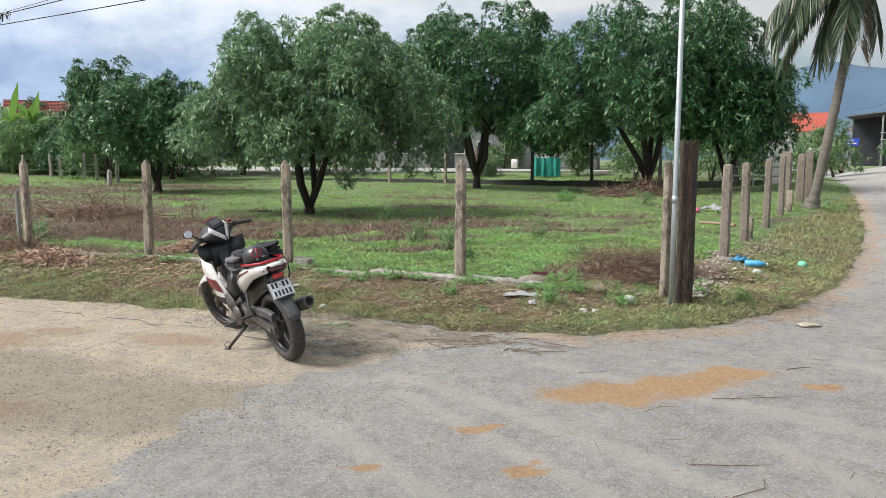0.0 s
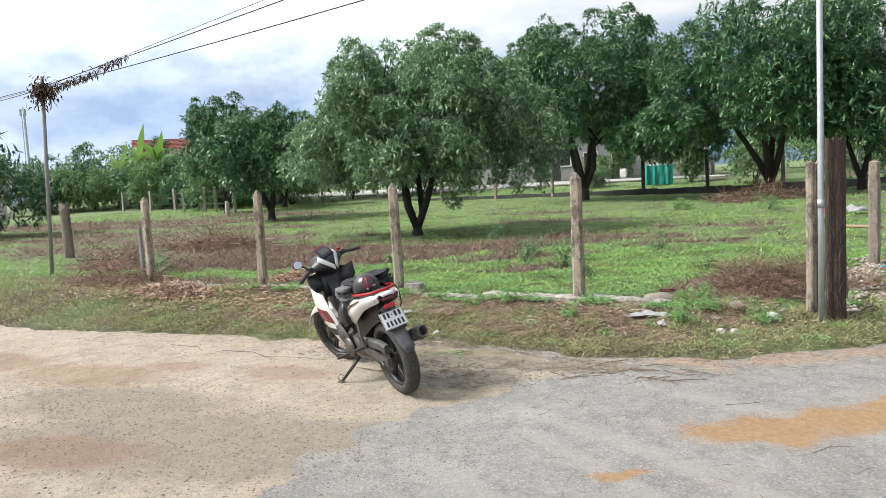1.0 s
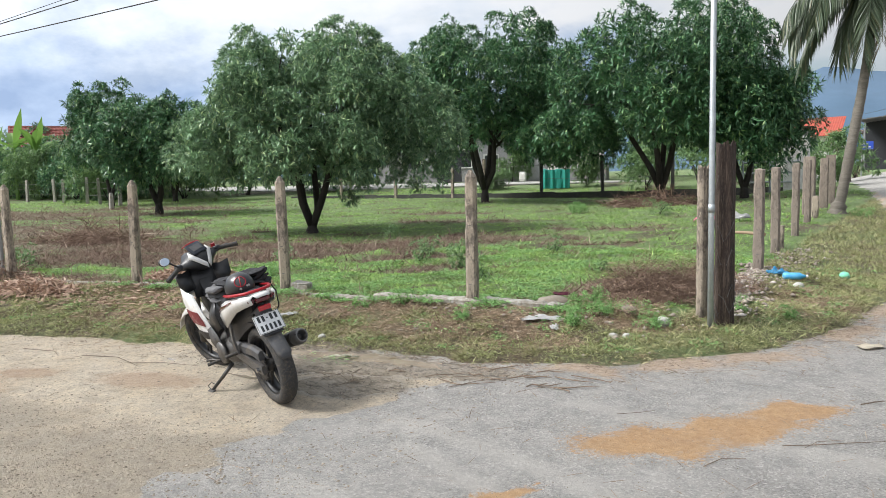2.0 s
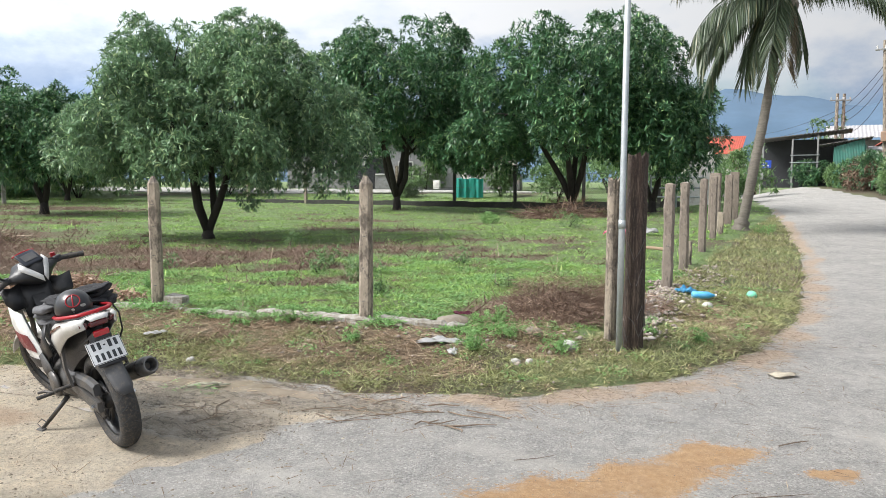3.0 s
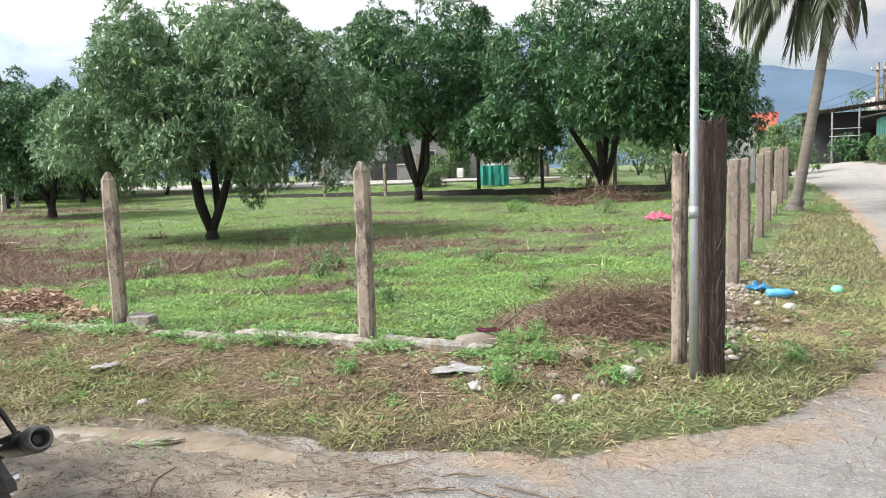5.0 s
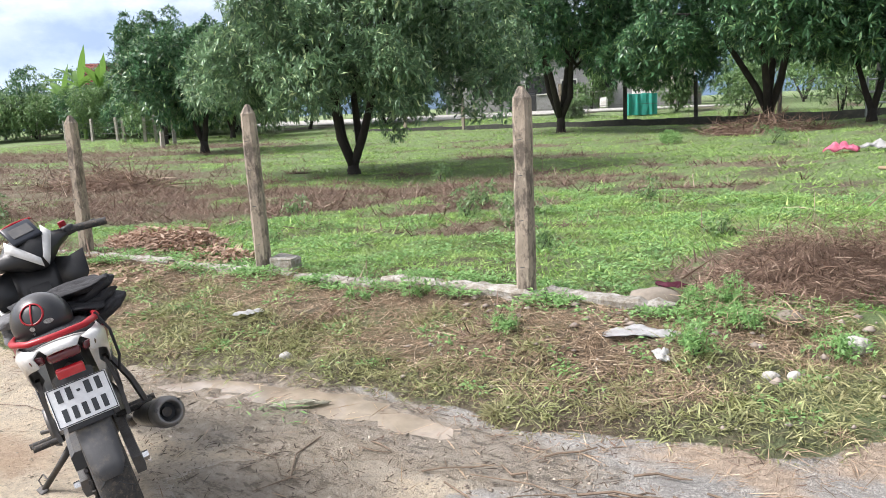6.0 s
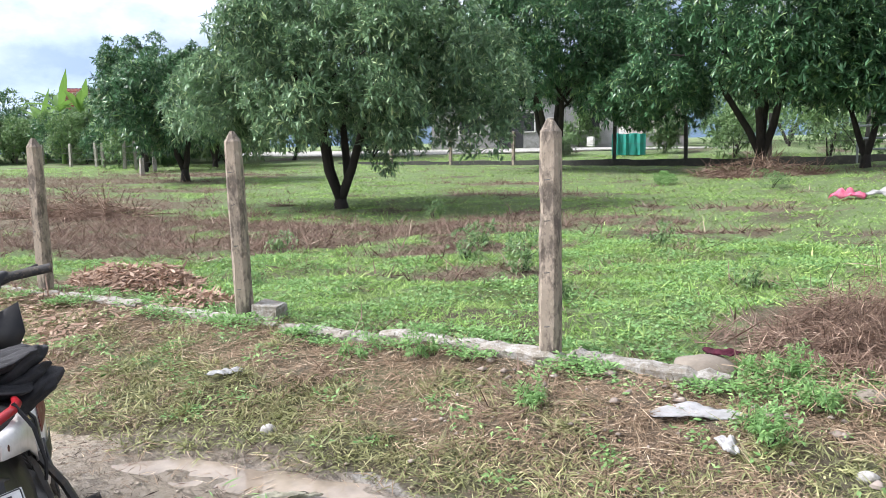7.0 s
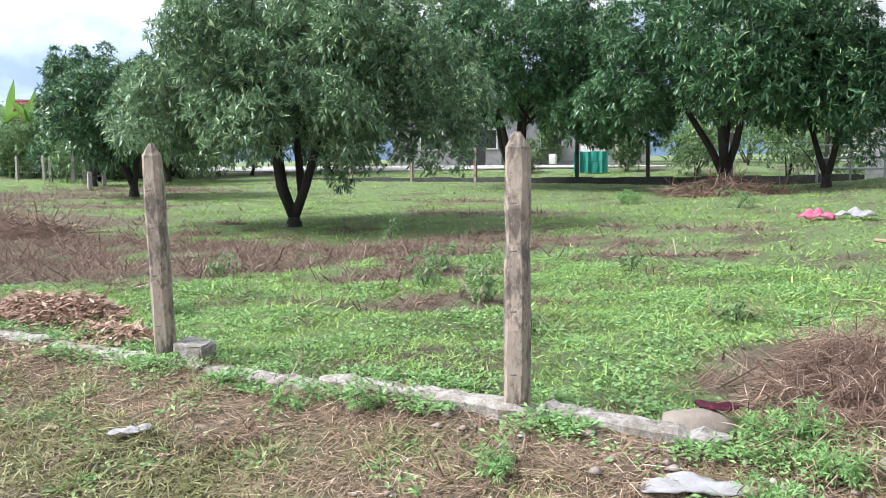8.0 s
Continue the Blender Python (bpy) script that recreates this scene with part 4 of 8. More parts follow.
# ---- coconut palm ----
def coconut_palm(x, y):
    gz = ground_z(x, y)
    palm = thing("coconut_palm", pose(x, y, gz), "leaning ringed coconut palm with hanging fronds beside the lane", "palm tree")
    path = [Vector((-0.04, 0, -0.3)), Vector((-0.02, 0, 0.05)), Vector((0.05, 0, 0.35)), Vector((0.17, 0, 1.1)), Vector((0.29, 0, 1.9)), Vector((0.40, 0.02, 2.6)), Vector((0.50, 0.05, 3.4)), Vector((0.58, 0.08, 4.2)), Vector((0.66, 0.1, 5.0)), Vector((0.70, 0.1, 5.35))]
    fine = []
    for a, b in zip(path, path[1:]):
        fine += [a.lerp(b, k / 5) for k in range(5)]
    bm = bmesh.new()
    rr = random.Random(4)
    tube(bm, fine, [(0.26 if k < 5 else 0.17 if k < 8 else 0.128 - 0.0010 * k) * (1.05 if k % 2 else 0.97) * rr.uniform(0.97, 1.03) for k in range(len(fine))], 14)
    part("trunk", bm, "palm_bark", palm, smooth=True)
    top = path[-1]
    rng = np.random.RandomState(6)
    FRONDS = [(36 * k, 1.4 - 0.12 * (k % 3), 3.6) for k in range(2, 9)] + [(36, 1.7, 3.4), (324, 1.7, 3.4), (188, 0.12, 2.7), (165, -0.15, 2.5), (205, 0.4, 3.0), (0, 0.75, 3.2), (200, 0.05, 2.5), (158, 0.38, 3.0), (228, 0.25, 2.4), (262, -0.2, 1.9), (255, -0.75, 1.7), (290, -0.85, 1.5), (330, -0.8, 1.3), (215, -0.7, 1.7), (120, -0.2, 2.3), (175, -0.5, 1.9)]
    for k, (turn, lift, reach) in enumerate(FRONDS):
        a = radians(turn + rr.uniform(-8, 8))
        d = Vector((math.cos(a), math.sin(a), 0))
        length = reach * rr.uniform(0.95, 1.05)
        pts = []
        for j in range(12):
            t = j / 11
            r = length * t * (0.92 - 0.25 * t - (0.25 if lift < -0.3 else 0))
            pts.append(top + d * r + Vector((0, 0, 0.1 + lift * length * 0.55 * t - length * (0.62 - 0.12 * lift) * t * t)))
        bm = bmesh.new()
        tube(bm, pts, [0.035 - 0.0027 * j for j in range(12)], 5)
        dead = lift < -0.82
        frond = part("frond", bm, "palm_dead" if dead else "palm_leaf", palm)
        base, out, size = [], [], []
        for j in range(1, 11):
            for q in range(15):
                p = pts[j].lerp(pts[min(j + 1, 11)], q / 15)
                way = (pts[min(j + 1, 11)] - pts[j]).normalized()
                side = way.cross(Vector((0, 0, 1))).normalized()
                for sgn in (-1, 1):
                    base.append(p)
                    out.append(side * sgn * 0.7 + way * 0.55 + Vector((0, 0, -0.55 - rr.random() * 0.6)))
                    size.append((0.84 - 0.30 * abs(j / 11 - 0.4)) * rr.uniform(0.8, 1.1))
        v, f = blades(np.array(base), np.array(out), np.array(size), 0.026, 0.5, rng)
        tagged(part("leaf_blade", raw_mesh("leaf_blade", v, f, "palm_dead" if dead else "palm_leaf"), None, frond), kind="stuff")
    bm = bmesh.new()
    for k in range(7):
        a = k * 0.9
        m = pose(top.x + 0.22 * math.cos(a), top.y + 0.22 * math.sin(a), top.z - 0.25 - 0.05 * (k % 3))
        made = bmesh.ops.create_icosphere(bm, subdivisions=2, radius=0.12)["verts"]
        bmesh.ops.transform(bm, matrix=m @ Matrix.Diagonal((1, 1, 1.2, 1)), verts=made)
    part("coconut_bunch", bm, "palm_bark", palm, smooth=True)
    return palm


coconut_palm(-2.52, 20.55)


# ---- the far boundary ----
bm = bmesh.new()
for k in range(24):
    x0, x1 = -29 + k, -28 + k
    h = 0.22 + 0.02 * math.sin(k * 2.1)
    m = pose((x0 + x1) / 2, far_y((x0 + x1) / 2), 0.1 + h / 2 + 0.012 * max(0, x0 + 12), 0, 0, 9.1)
    box(bm, (1.012, 0.16, h + 0.5), m)
tagged(part("boundary_wall", bm, "wall_dark"), "low dark wall under a wire fence", "wall", kind="structure")

FAR_POSTS = [-26.0, -22.9, -19.9, -18.3, -15.6, -12.9, -10.0, -7.0]
far_fence = thing("wire_fence", None, "sagging chain-link fence on slim posts above a low wall", "fence")
for n, x in enumerate(FAR_POSTS):
    bm = bmesh.new()
    h = 1.95 if x > -19 else 1.6
    box(bm, (0.13, 0.13, h), pose(x, far_y(x) - 0.02, 0.2 + h / 2, 0, (n * 37 % 5 - 2) * 0.4, 9), 0.012)
    # posts beyond x = -17.5 get near-black paint for shade on the concrete
    part("post", bm, "concrete" if x < -17.5 else "wall_dark", far_fence)
wires_v, wires_f = [], []
n_w = 0
for slope in (1, -1):
    for k in range(-20, 230):
        xa = -26 + k * 0.085
        za, zb = 0.5, 1.75
        xb = xa + slope * (zb - za) * 0.9
        if min(xa, xb) < -26 or max(xa, xb) > -6.5:
            continue
        a, b = np.array((xa, far_y(xa), za)), np.array((xb, far_y(xb), zb))
        for off in ((0.0022, 0, 0), (-0.0022, 0, 0)):
            wires_v += [a + off]
        for off in ((-0.0022, 0, 0), (0.0022, 0, 0)):
            wires_v += [b + off]
        wires_f.append((n_w, n_w + 1, n_w + 2, n_w + 3))
        n_w += 4
mesh_part = part("wire_mesh", raw_mesh("wire_mesh", np.array(wires_v), np.array(wires_f), "wire"), None, far_fence)
tagged(mesh_part, kind="stuff")
bm = bmesh.new()
for z in (1.75, 1.15):
    tube(bm, [(x, far_y(x), z - 0.03 * math.sin((x + 26) * 1.07)) for x in np.arange(-26, -6.4, 0.6)], 0.006, 4)
part("strand", bm, "wire", far_fence)

# left boundary posts, far off
SIDE = [(-60, 27.2), (-54.2, 26.5), (-48.1, 25.4), (-44.6, 25.2), (-40.6, 23.5), (-37.2, 22.8), (-35.1, 22.2), (-32.2, 21.4), (-29.6, 19.3)]
boundary = thing("boundary_fence", None, "slack rusty wire strung between slim concrete posts", "fence")
for z in (0.45, 0.8, 1.1):
    bm = bmesh.new()
    line = []
    for (xa, ya), (xb, yb) in zip(SIDE, SIDE[1:]):
        for k in range(4):
            t = k / 4
            x, y = xa + (xb - xa) * t, ya + (yb - ya) * t
            line.append((x, y, ground_z(x, y) + z - 0.10 * t * (1 - t)))
    tube(bm, line, 0.009, 4)
    part("strand", bm, "wire", boundary)
for n, (x, y) in enumerate(SIDE):
    bm = bmesh.new()
    h = (1.35, 1.3, 1.3, 1.35, 1.25, 1.3, 1.25, 1.1, 0.65)[n]
    rings = []
    for z in (-0.3, 0, h * 0.5, h):
        w = 0.075 - 0.01 * z / h
        rings.append([(w, -w, z), (w, w, z), (-w, w, z), (-w, -w, z)])
    rings.append([(0.035, -0.035, h + 0.05), (0.035, 0.035, h + 0.05), (-0.035, 0.035, h + 0.05), (-0.035, -0.035, h + 0.05)])
    loft(bm, rings)
    ob = part("boundary_post", bm, "footing")
    ob.matrix_basis = pose(x, y, ground_z(x, y), 0, (n % 3 - 1) * 1.5, 10 * n)
    tagged(ob, "slim pale concrete post on the orchard boundary", "fence post", "boundary posts")


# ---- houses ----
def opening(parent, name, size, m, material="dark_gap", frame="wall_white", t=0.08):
    # the near-black pane paints the unlit room behind it
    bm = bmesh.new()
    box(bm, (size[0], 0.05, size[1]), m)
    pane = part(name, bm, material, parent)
    for dx, dz, sx, sz in ((-size[0] / 2, 0, t, size[1] + t), (size[0] / 2, 0, t, size[1] + t), (0, size[1] / 2, size[0] - t, t), (0, -size[1] / 2, size[0] - t, t)):
        bm = bmesh.new()
        box(bm, (sx, 0.1, sz), m @ pose(dx, 0, dz))
        part("frame", bm, frame, pane)
    return pane


def wall_box(parent, name, size, m, material):
    bm = bmesh.new()
    box(bm, size, m, 0.02)
    return part(name, bm, material, parent)


def sheet_roof(parent, size, m, material, ribs=24, name="roof"):
    """Corrugated sheet: a folded strip with thickness."""
    bm = bmesh.new()
    n = ribs * 4
    top, low = [], []
    for k in range(n + 1):
        x = (k / n - 0.5) * size[0]
        z = 0.025 * math.sin(k * math.pi / 2)
        top.append([bm.verts.new(m @ Vector((x, y, z + 0.02))) for y in (-size[1] / 2, size[1] / 2)])
        low.append([bm.verts.new(m @ Vector((x, y, z - 0.02))) for y in (-size[1] / 2, size[1] / 2)])
    for k in range(n):
        bm.faces.new((top[k][0], top[k + 1][0], top[k + 1][1], top[k][1]))
        bm.faces.new((low[k][1], low[k + 1][1], low[k + 1][0], low[k][0]))
        bm.faces.new((low[k][0], low[k + 1][0], top[k + 1][0], top[k][0]))
        bm.faces.new((top[k][1], top[k + 1][1], low[k + 1][1], low[k][1]))
    return part(name, bm, material, parent)


def tile_roof(parent, size, m, material, rows=14):
    """Courses of tiles as overlapping lengths, one behind another."""
    for k in range(rows):
        bm = bmesh.new()
        y = (k + 0.5) / rows * size[1] - size[1] / 2
        n = int(size[0] / 0.28)
        rings = []
        for j in range(n * 2 + 1):
            x = (j / (2 * n) - 0.5) * size[0]
            z = 0.035 * (j % 2)
            d = size[1] / rows * 0.6
            rings.append([m @ Vector((x, y - d, z + 0.05)), m @ Vector((x, y + d, z)), m @ Vector((x, y + d, z - 0.03)), m @ Vector((x, y - d, z + 0.01))])
        loft(bm, rings)
        part("tile_course", bm, material, parent)


# grey house behind the boundary
h1 = thing("grey_house", None, "long grey plastered house with a pale pink end behind the orchard", "house")
m1 = pose(-23.5, 45.6, 0.62, 0, 0, 24)
wall_box(h1, "wall", (11.6, 5, 3.4), m1 @ pose(-4.7, 2.5, 1.7), "wall_grey")
wall_box(h1, "end_wall", (3.6, 4, 3.2), m1 @ pose(2.92, 2.0, 1.6), "wall_pale")
sheet_roof(h1, (12.4, 6.4), m1 @ pose(-4.8, 2.5, 3.75, -8, 0, 0), "roof_grey", 40)
sheet_roof(h1, (4.2, 5), m1 @ pose(3.2, 2.0, 3.5, -6, 0, 0), "roof_grey", 20)
for wx, ww in ((-8.0, 1.4), (-4.6, 1.4), (-0.6, 1.3)):
    opening(h1, "window", (ww, 1.2), m1 @ pose(wx, -0.03, 1.9))
opening(h1, "door", (0.95, 2.1), m1 @ pose(-2.6, -0.03, 1.06))
yard = bmesh.new()
yard_pts = [(-47, 33.0), (-31, 33.2), (-20.5, 38.2), (-14, 41.5), (-15, 43.5), (-22, 41.6), (-32, 37.4), (-47, 36.5)]
yard.faces.new([yard.verts.new((x, y, ground_z(x, y) + 0.02)) for x, y in yard_pts])
bmesh.ops.recalc_face_normals(yard, faces=yard.faces[:])
slab = bmesh.ops.extrude_face_region(yard, geom=yard.faces[:])["geom"]
bmesh.ops.translate(yard, vec=(0, 0, 0.05), verts=[g for g in slab if isinstance(g, bmesh.types.BMVert)])
tagged(part("yard_slab", yard, "sill"), "pale concrete yard in front of a grey house", "yard", kind="structure")

bm = bmesh.new()
net_rings = []
for k in range(13):
    u = k / 12 * 1.5 - 0.75
    y = -0.5 + 0.05 * math.sin(k * 2.3)
    net_rings.append([(u, y, 0.03), (u, y + 0.04 * math.cos(k * 1.7), 0.5), (u, y + 0.03, 0.98), (u, 0.5, 1.0 + 0.03 * math.sin(k)), (u, 0.54, 0.05)])
loft(bm, net_rings, cap=False, closed=False)
bmesh.ops.solidify(bm, geom=bm.faces[:], thickness=0.02)
ob = part("netting_cover", bm, "net_teal")
ob.matrix_basis = pose(-17.35, 36.4, ground_z(-17.35, 36.4), 0, 0, 25)
tagged(ob, "teal netting draped over a low table frame", "cover")

rr = random.Random(21)
for n, (x, y, w, h, mt, nm, lb) in enumerate(((-22.3, 42.2, 0.4, 0.5, "wall_white", "bucket", "white plastic bucket in a yard"), (-20.4, 42.6, 0.7, 1.0, "wall_white", "board_panel", "pale board leaning by a house wall"),
                                              (-19.2, 42.9, 0.7, 0.8, "wall_grey", "crate", "grey crate stacked in a yard"), (-24.6, 41.3, 0.8, 0.55, "dark_gap", "dark_crate", "dark crate in a yard"),
                                              (-17.9, 43.4, 1.2, 0.9, "roof_grey", "stacked_tiles", "stack of brown roof tiles"), (-26.5, 40.4, 1.5, 1.0, "dark_gap", "covered_cart", "dark covered cart parked in the yard"))):
    bm = bmesh.new()
    box(bm, (w, w * 0.6, h), None, 0.03)
    box(bm, (w * 0.9, w * 0.5, h * 0.12), pose(0, 0, h * 0.56), 0.02)
    ob = part(nm, bm, mt)
    ob.matrix_basis = pose(x, y, ground_z(x, y) + 0.07 + h / 2, 0, 0, rr.uniform(0, 40))
    tagged(ob, lb, nm.replace("_", " "))

# red-roofed house far on the left
h2 = thing("red_roofed_house", None, "low house with a red tiled roof behind a hedge", "house")
m2 = pose(-65.0, 38.7, 0.3, 0, 0, 62)
wall_box(h2, "wall", (9, 6, 3.6), m2 @ pose(0, 0, 1.8), "wall_white")
tile_roof(h2, (10.2, 4.4), m2 @ pose(0, -2.0, 5.35, 27, 0, 0), "roof_maroon")
tile_roof(h2, (10.2, 4.4), m2 @ pose(0, 1.9, 5.35, 27, 0, 180), "roof_maroon", 6)
opening(h2, "window", (1.4, 1.2), m2 @ pose(-2, -3.03, 1.8))

# flat-roofed block at the far left
h3 = thing("flat_roofed_house", None, "pale unfinished house with stepped flat roofs", "house")
m3 = pose(-63.5, 17.6, 0.3, 0, 0, 75)
wall_box(h3, "tower_wall", (4, 5, 6.6), m3 @ pose(-2.6, 2.5, 3.3), "wall_pale")
wall_box(h3, "low_wall", (4.6, 4, 3.3), m3 @ pose(1.75, 2.3, 1.65), "wall_pale")
wall_box(h3, "canopy", (7.6, 5.0, 0.22), m3 @ pose(0.9, 1.2, 3.5), "wall_white")
wall_box(h3, "parapet", (4.3, 5.3, 0.25), m3 @ pose(-2.6, 2.5, 6.72), "wall_white")
for px in (-2.4, 1.2, 4.3):
    wall_box(h3, "column", (0.3, 0.3, 3.2), m3 @ pose(px, -0.9, 1.7), "wall_white")
opening(h3, "window", (1.6, 1.3), m3 @ pose(1.8, 0.26, 1.9))

# mast and lamp post far left
mast = thing("radio_mast", pose(-117, 43.5, 0.5), "thin grey lattice radio mast on the skyline", "mast")
bm = bmesh.new()
for k in range(3):
    a = k * 2.094
    tube(bm, [(0.35 * math.cos(a), 0.35 * math.sin(a), 0), (0.25 * math.cos(a), 0.25 * math.sin(a), 14.5)], 0.06, 5)
part("legs", bm, "galvanised", mast)
bm = bmesh.new()
tube(bm, [(0, 0, 0), (0, 0, 14.8)], 0.07, 5)
for k in range(3):
    box(bm, (0.25, 0.12, 1.0), pose(0.35 * math.cos(k * 2.1), 0.35 * math.sin(k * 2.1), 14.0, 0, 0, k * 120))
part("antenna", bm, "galvanised", mast)

lamp = thing("street_lamp", pose(-30.2, 10.2, 0.4), "slim street lamp with a pale hood", "street lamp")
bm = bmesh.new()
tube(bm, [(0, 0, 0), (0, 0, 4.7)], [0.06, 0.04], 8)
part("shaft", bm, "galvanised", lamp)
bm = bmesh.new()
tube(bm, [(0, 0, 4.35), (0, 0, 4.5), (0, 0, 4.75), (0, 0, 4.9)], [0.32, 0.28, 0.12, 0.03], 12)
part("hood", bm, "wall_white", lamp)

# utility pole with a dead vine on the left
pole2 = thing("utility_pole", pose(-14.3, 5.8, ground_z(-14.3, 5.8), 0, 7.3, 0), "slim grey leaning pole with a dry vine on its top", "pole")
bm = bmesh.new()
tube(bm, [(0, 0, -0.4), (0, 0, 1.7), (0, 0, 3.45)], [0.036, 0.033, 0.03], 10)
part("shaft", bm, "dull_pole", pole2, smooth=True)
rng = np.random.RandomState(31)
n = 420
base = np.array((-13.86, 5.79, 3.38)) + rng.normal(0, 1, (n, 3)) * (0.09, 0.09, 0.1)
v, f = blades(base, rng.normal(0, 1, (n, 3)) + (0, 0, -0.3), rng.uniform(0.06, 0.17, n), 0.03, 0.8, rng)
n = 520
t = rng.uniform(0, 1, n) ** 1.3
line = np.stack([-13.86 + 3.0 * t, np.full(n, 5.8), 3.42 + 0.13 * t], 1)
v2, f2 = blades(line + rng.normal(0, 0.025, (n, 3)) - np.array((0, 0, 0.05)), rng.normal(0, 1, (n, 3)) + (0, 0, -0.6), rng.uniform(0.05, 0.13, n) * (1.2 - t * 0.5), 0.022, 0.8, rng)
v, f = merged((v, f), (v2, f2))
tagged(part("dead_vine", raw_mesh("dead_vine", v, f, "dry_vine"), None), "dry brown vine clinging to a cable and pole top", "vine", kind="stuff")


def cable(pts, sag, r=0.011, label="black overhead cable slung between poles"):
    bm = bmesh.new()
    line = []
    for a, b in zip(pts, pts[1:]):
        for k in range(16):
            p = Vector(a).lerp(Vector(b), k / 16)
            p.z -= sag * 4 * (k / 16) * (1 - k / 16)
            line.append(p)
    line.append(Vector(pts[-1]))
    tube(bm, line, r * 0.6, 5)
    return tagged(part("overhead_cable", bm, "cable"), label, "cable", "overhead cables")


cable([(-40, 5.2, 3.9), (-13.87, 5.79, 3.42), (8, 5.85, 3.5)], 0.12)
cable([(-40, 5.3, 4.1), (-13.87, 5.79, 3.46), (8, 5.85, 4.05)], 0.06)
cable([(-40, 5.25, 4.0), (-13.87, 5.8, 3.44), (6, 5.9, 4.3)], 0.05, 0.006)

# ---- along the lane on the right ----
shed = thing("dark_shed", None, "open dark lean-to shed with a sloping metal roof", "shed")
sheet_roof(shed, (6.0, 5.0), pose(-2.9, 62.5, 4.75, 0, -6, 0), "roof_grey", 24)
# near-black walls paint the shade inside the open shed
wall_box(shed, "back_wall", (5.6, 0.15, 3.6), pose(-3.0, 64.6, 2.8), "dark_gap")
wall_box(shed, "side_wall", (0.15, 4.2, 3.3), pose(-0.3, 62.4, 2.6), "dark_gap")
for px, pz in ((-5.5, 3.3), (-3.6, 3.5), (-2.0, 3.7)):
    wall_box(shed, "prop", (0.12, 0.12, pz), pose(px, 60.2, 0.95 + pz / 2), "dull_pole")
for z in (2.2, 2.8, 3.3):
    wall_box(shed, "rail", (1.9, 0.06, 0.06), pose(-2.8, 60.1, z), "galvanised")
kiosk = thing("green_shed", None, "green corrugated metal shed beside the lane", "shed")
bm = bmesh.new()
rings = []
for k in range(41):
    x = -1.75 + k * 0.0875
    dz = 0.02 * (k % 2)
    rings.append([(x * 0.52 - 0.1, 58.6 - dz, 0.9), (x * 0.52 - 0.1, 58.6 - dz, 3.75 + k * 0.014), (x * 0.52 - 0.1, 58.7 - dz, 3.75 + k * 0.014), (x * 0.52 - 0.1, 58.7 - dz, 0.9)])
loft(bm, rings)
part("wall", bm, "sheet_green", kiosk)
wall_box(kiosk, "side_wall", (0.1, 3.0, 3.0), pose(0.85, 60.2, 2.4), "sheet_green")
sheet_roof(kiosk, (3.2, 4.2), pose(-0.3, 60.4, 4.15, 0, -9, 0), "roof_grey", 14)
villa = thing("white_house", None, "white gabled house with red roof trim", "house")
wall_box(villa, "wall", (7.0, 6, 3.0), pose(5.3, 66, 2.4), "wall_white")
bm = bmesh.new()
loft(bm, [[(2.0, 62.9, 3.95), (8.6, 62.9, 3.95), (5.3, 62.9, 6.5)], [(2.0, 69, 3.95), (8.6, 69, 3.95), (5.3, 69, 6.5)]])
part("gable", bm, "wall_white", villa)
tile_roof(villa, (7.0, 4.6), pose(3.45, 66, 5.35, 37, 0, -90), "roof_red", 8)
tile_roof(villa, (7.0, 4.6), pose(7.15, 66, 5.35, 37, 0, 90), "roof_red", 8)
opening(villa, "window", (1.3, 1.2), pose(3.6, 62.97, 2.6))
opening(villa, "door", (1.0, 2.1), pose(6.0, 62.97, 2.05))
wall_box(villa, "porch_roof", (4.2, 2.0, 0.12), pose(3.2, 62.0, 3.75, 8), "wall_grey")
barn = thing("grey_roofed_barn", None, "long low barn with a pale grey sheet roof", "house")
wall_box(barn, "wall", (8, 5, 4.2), pose(2.6, 78, 2.9), "wall_grey")
sheet_roof(barn, (9, 5.6), pose(2.6, 76.6, 5.8, 14, 0, 0), "wall_grey", 30)
far_red = thing("red_roofed_house", None, "far house with a bright red metal roof", "house")
wall_box(far_red, "wall", (6, 6, 3.7), pose(-13.4, 92, 2.85), "wall_white")
sheet_roof(far_red, (6.6, 5.2), pose(-13.4, 90.4, 5.5, 24, 0, 0), "roof_red", 28)
gate_wall = thing("gate_wall", None, "short pale plastered wall by a lane", "wall")
wall_box(gate_wall, "wall", (0.9, 0.25, 2.2), pose(-5.35, 32.6, 1.55), "wall_white")
wall_box(gate_wall, "cap", (1.0, 0.32, 0.1), pose(-5.35, 32.6, 2.7), "wall_white")
gate = thing("metal_gate", None, "pale blue-grey tubular metal gate", "gate")
for z in (0.75, 1.1, 1.5):
    wall_box(gate, "bar", (2.0, 0.05, 0.07), pose(-6.1, 31.6, z + 0.1, 0, 0, 9), "galvanised")
for x in (-7.05, -6.1, -5.15):
    wall_box(gate, "upright", (0.07, 0.06, 1.3), pose(x, 31.6 + (x + 6.1) * 0.16 - 0.06, 1.05), "galvanised")


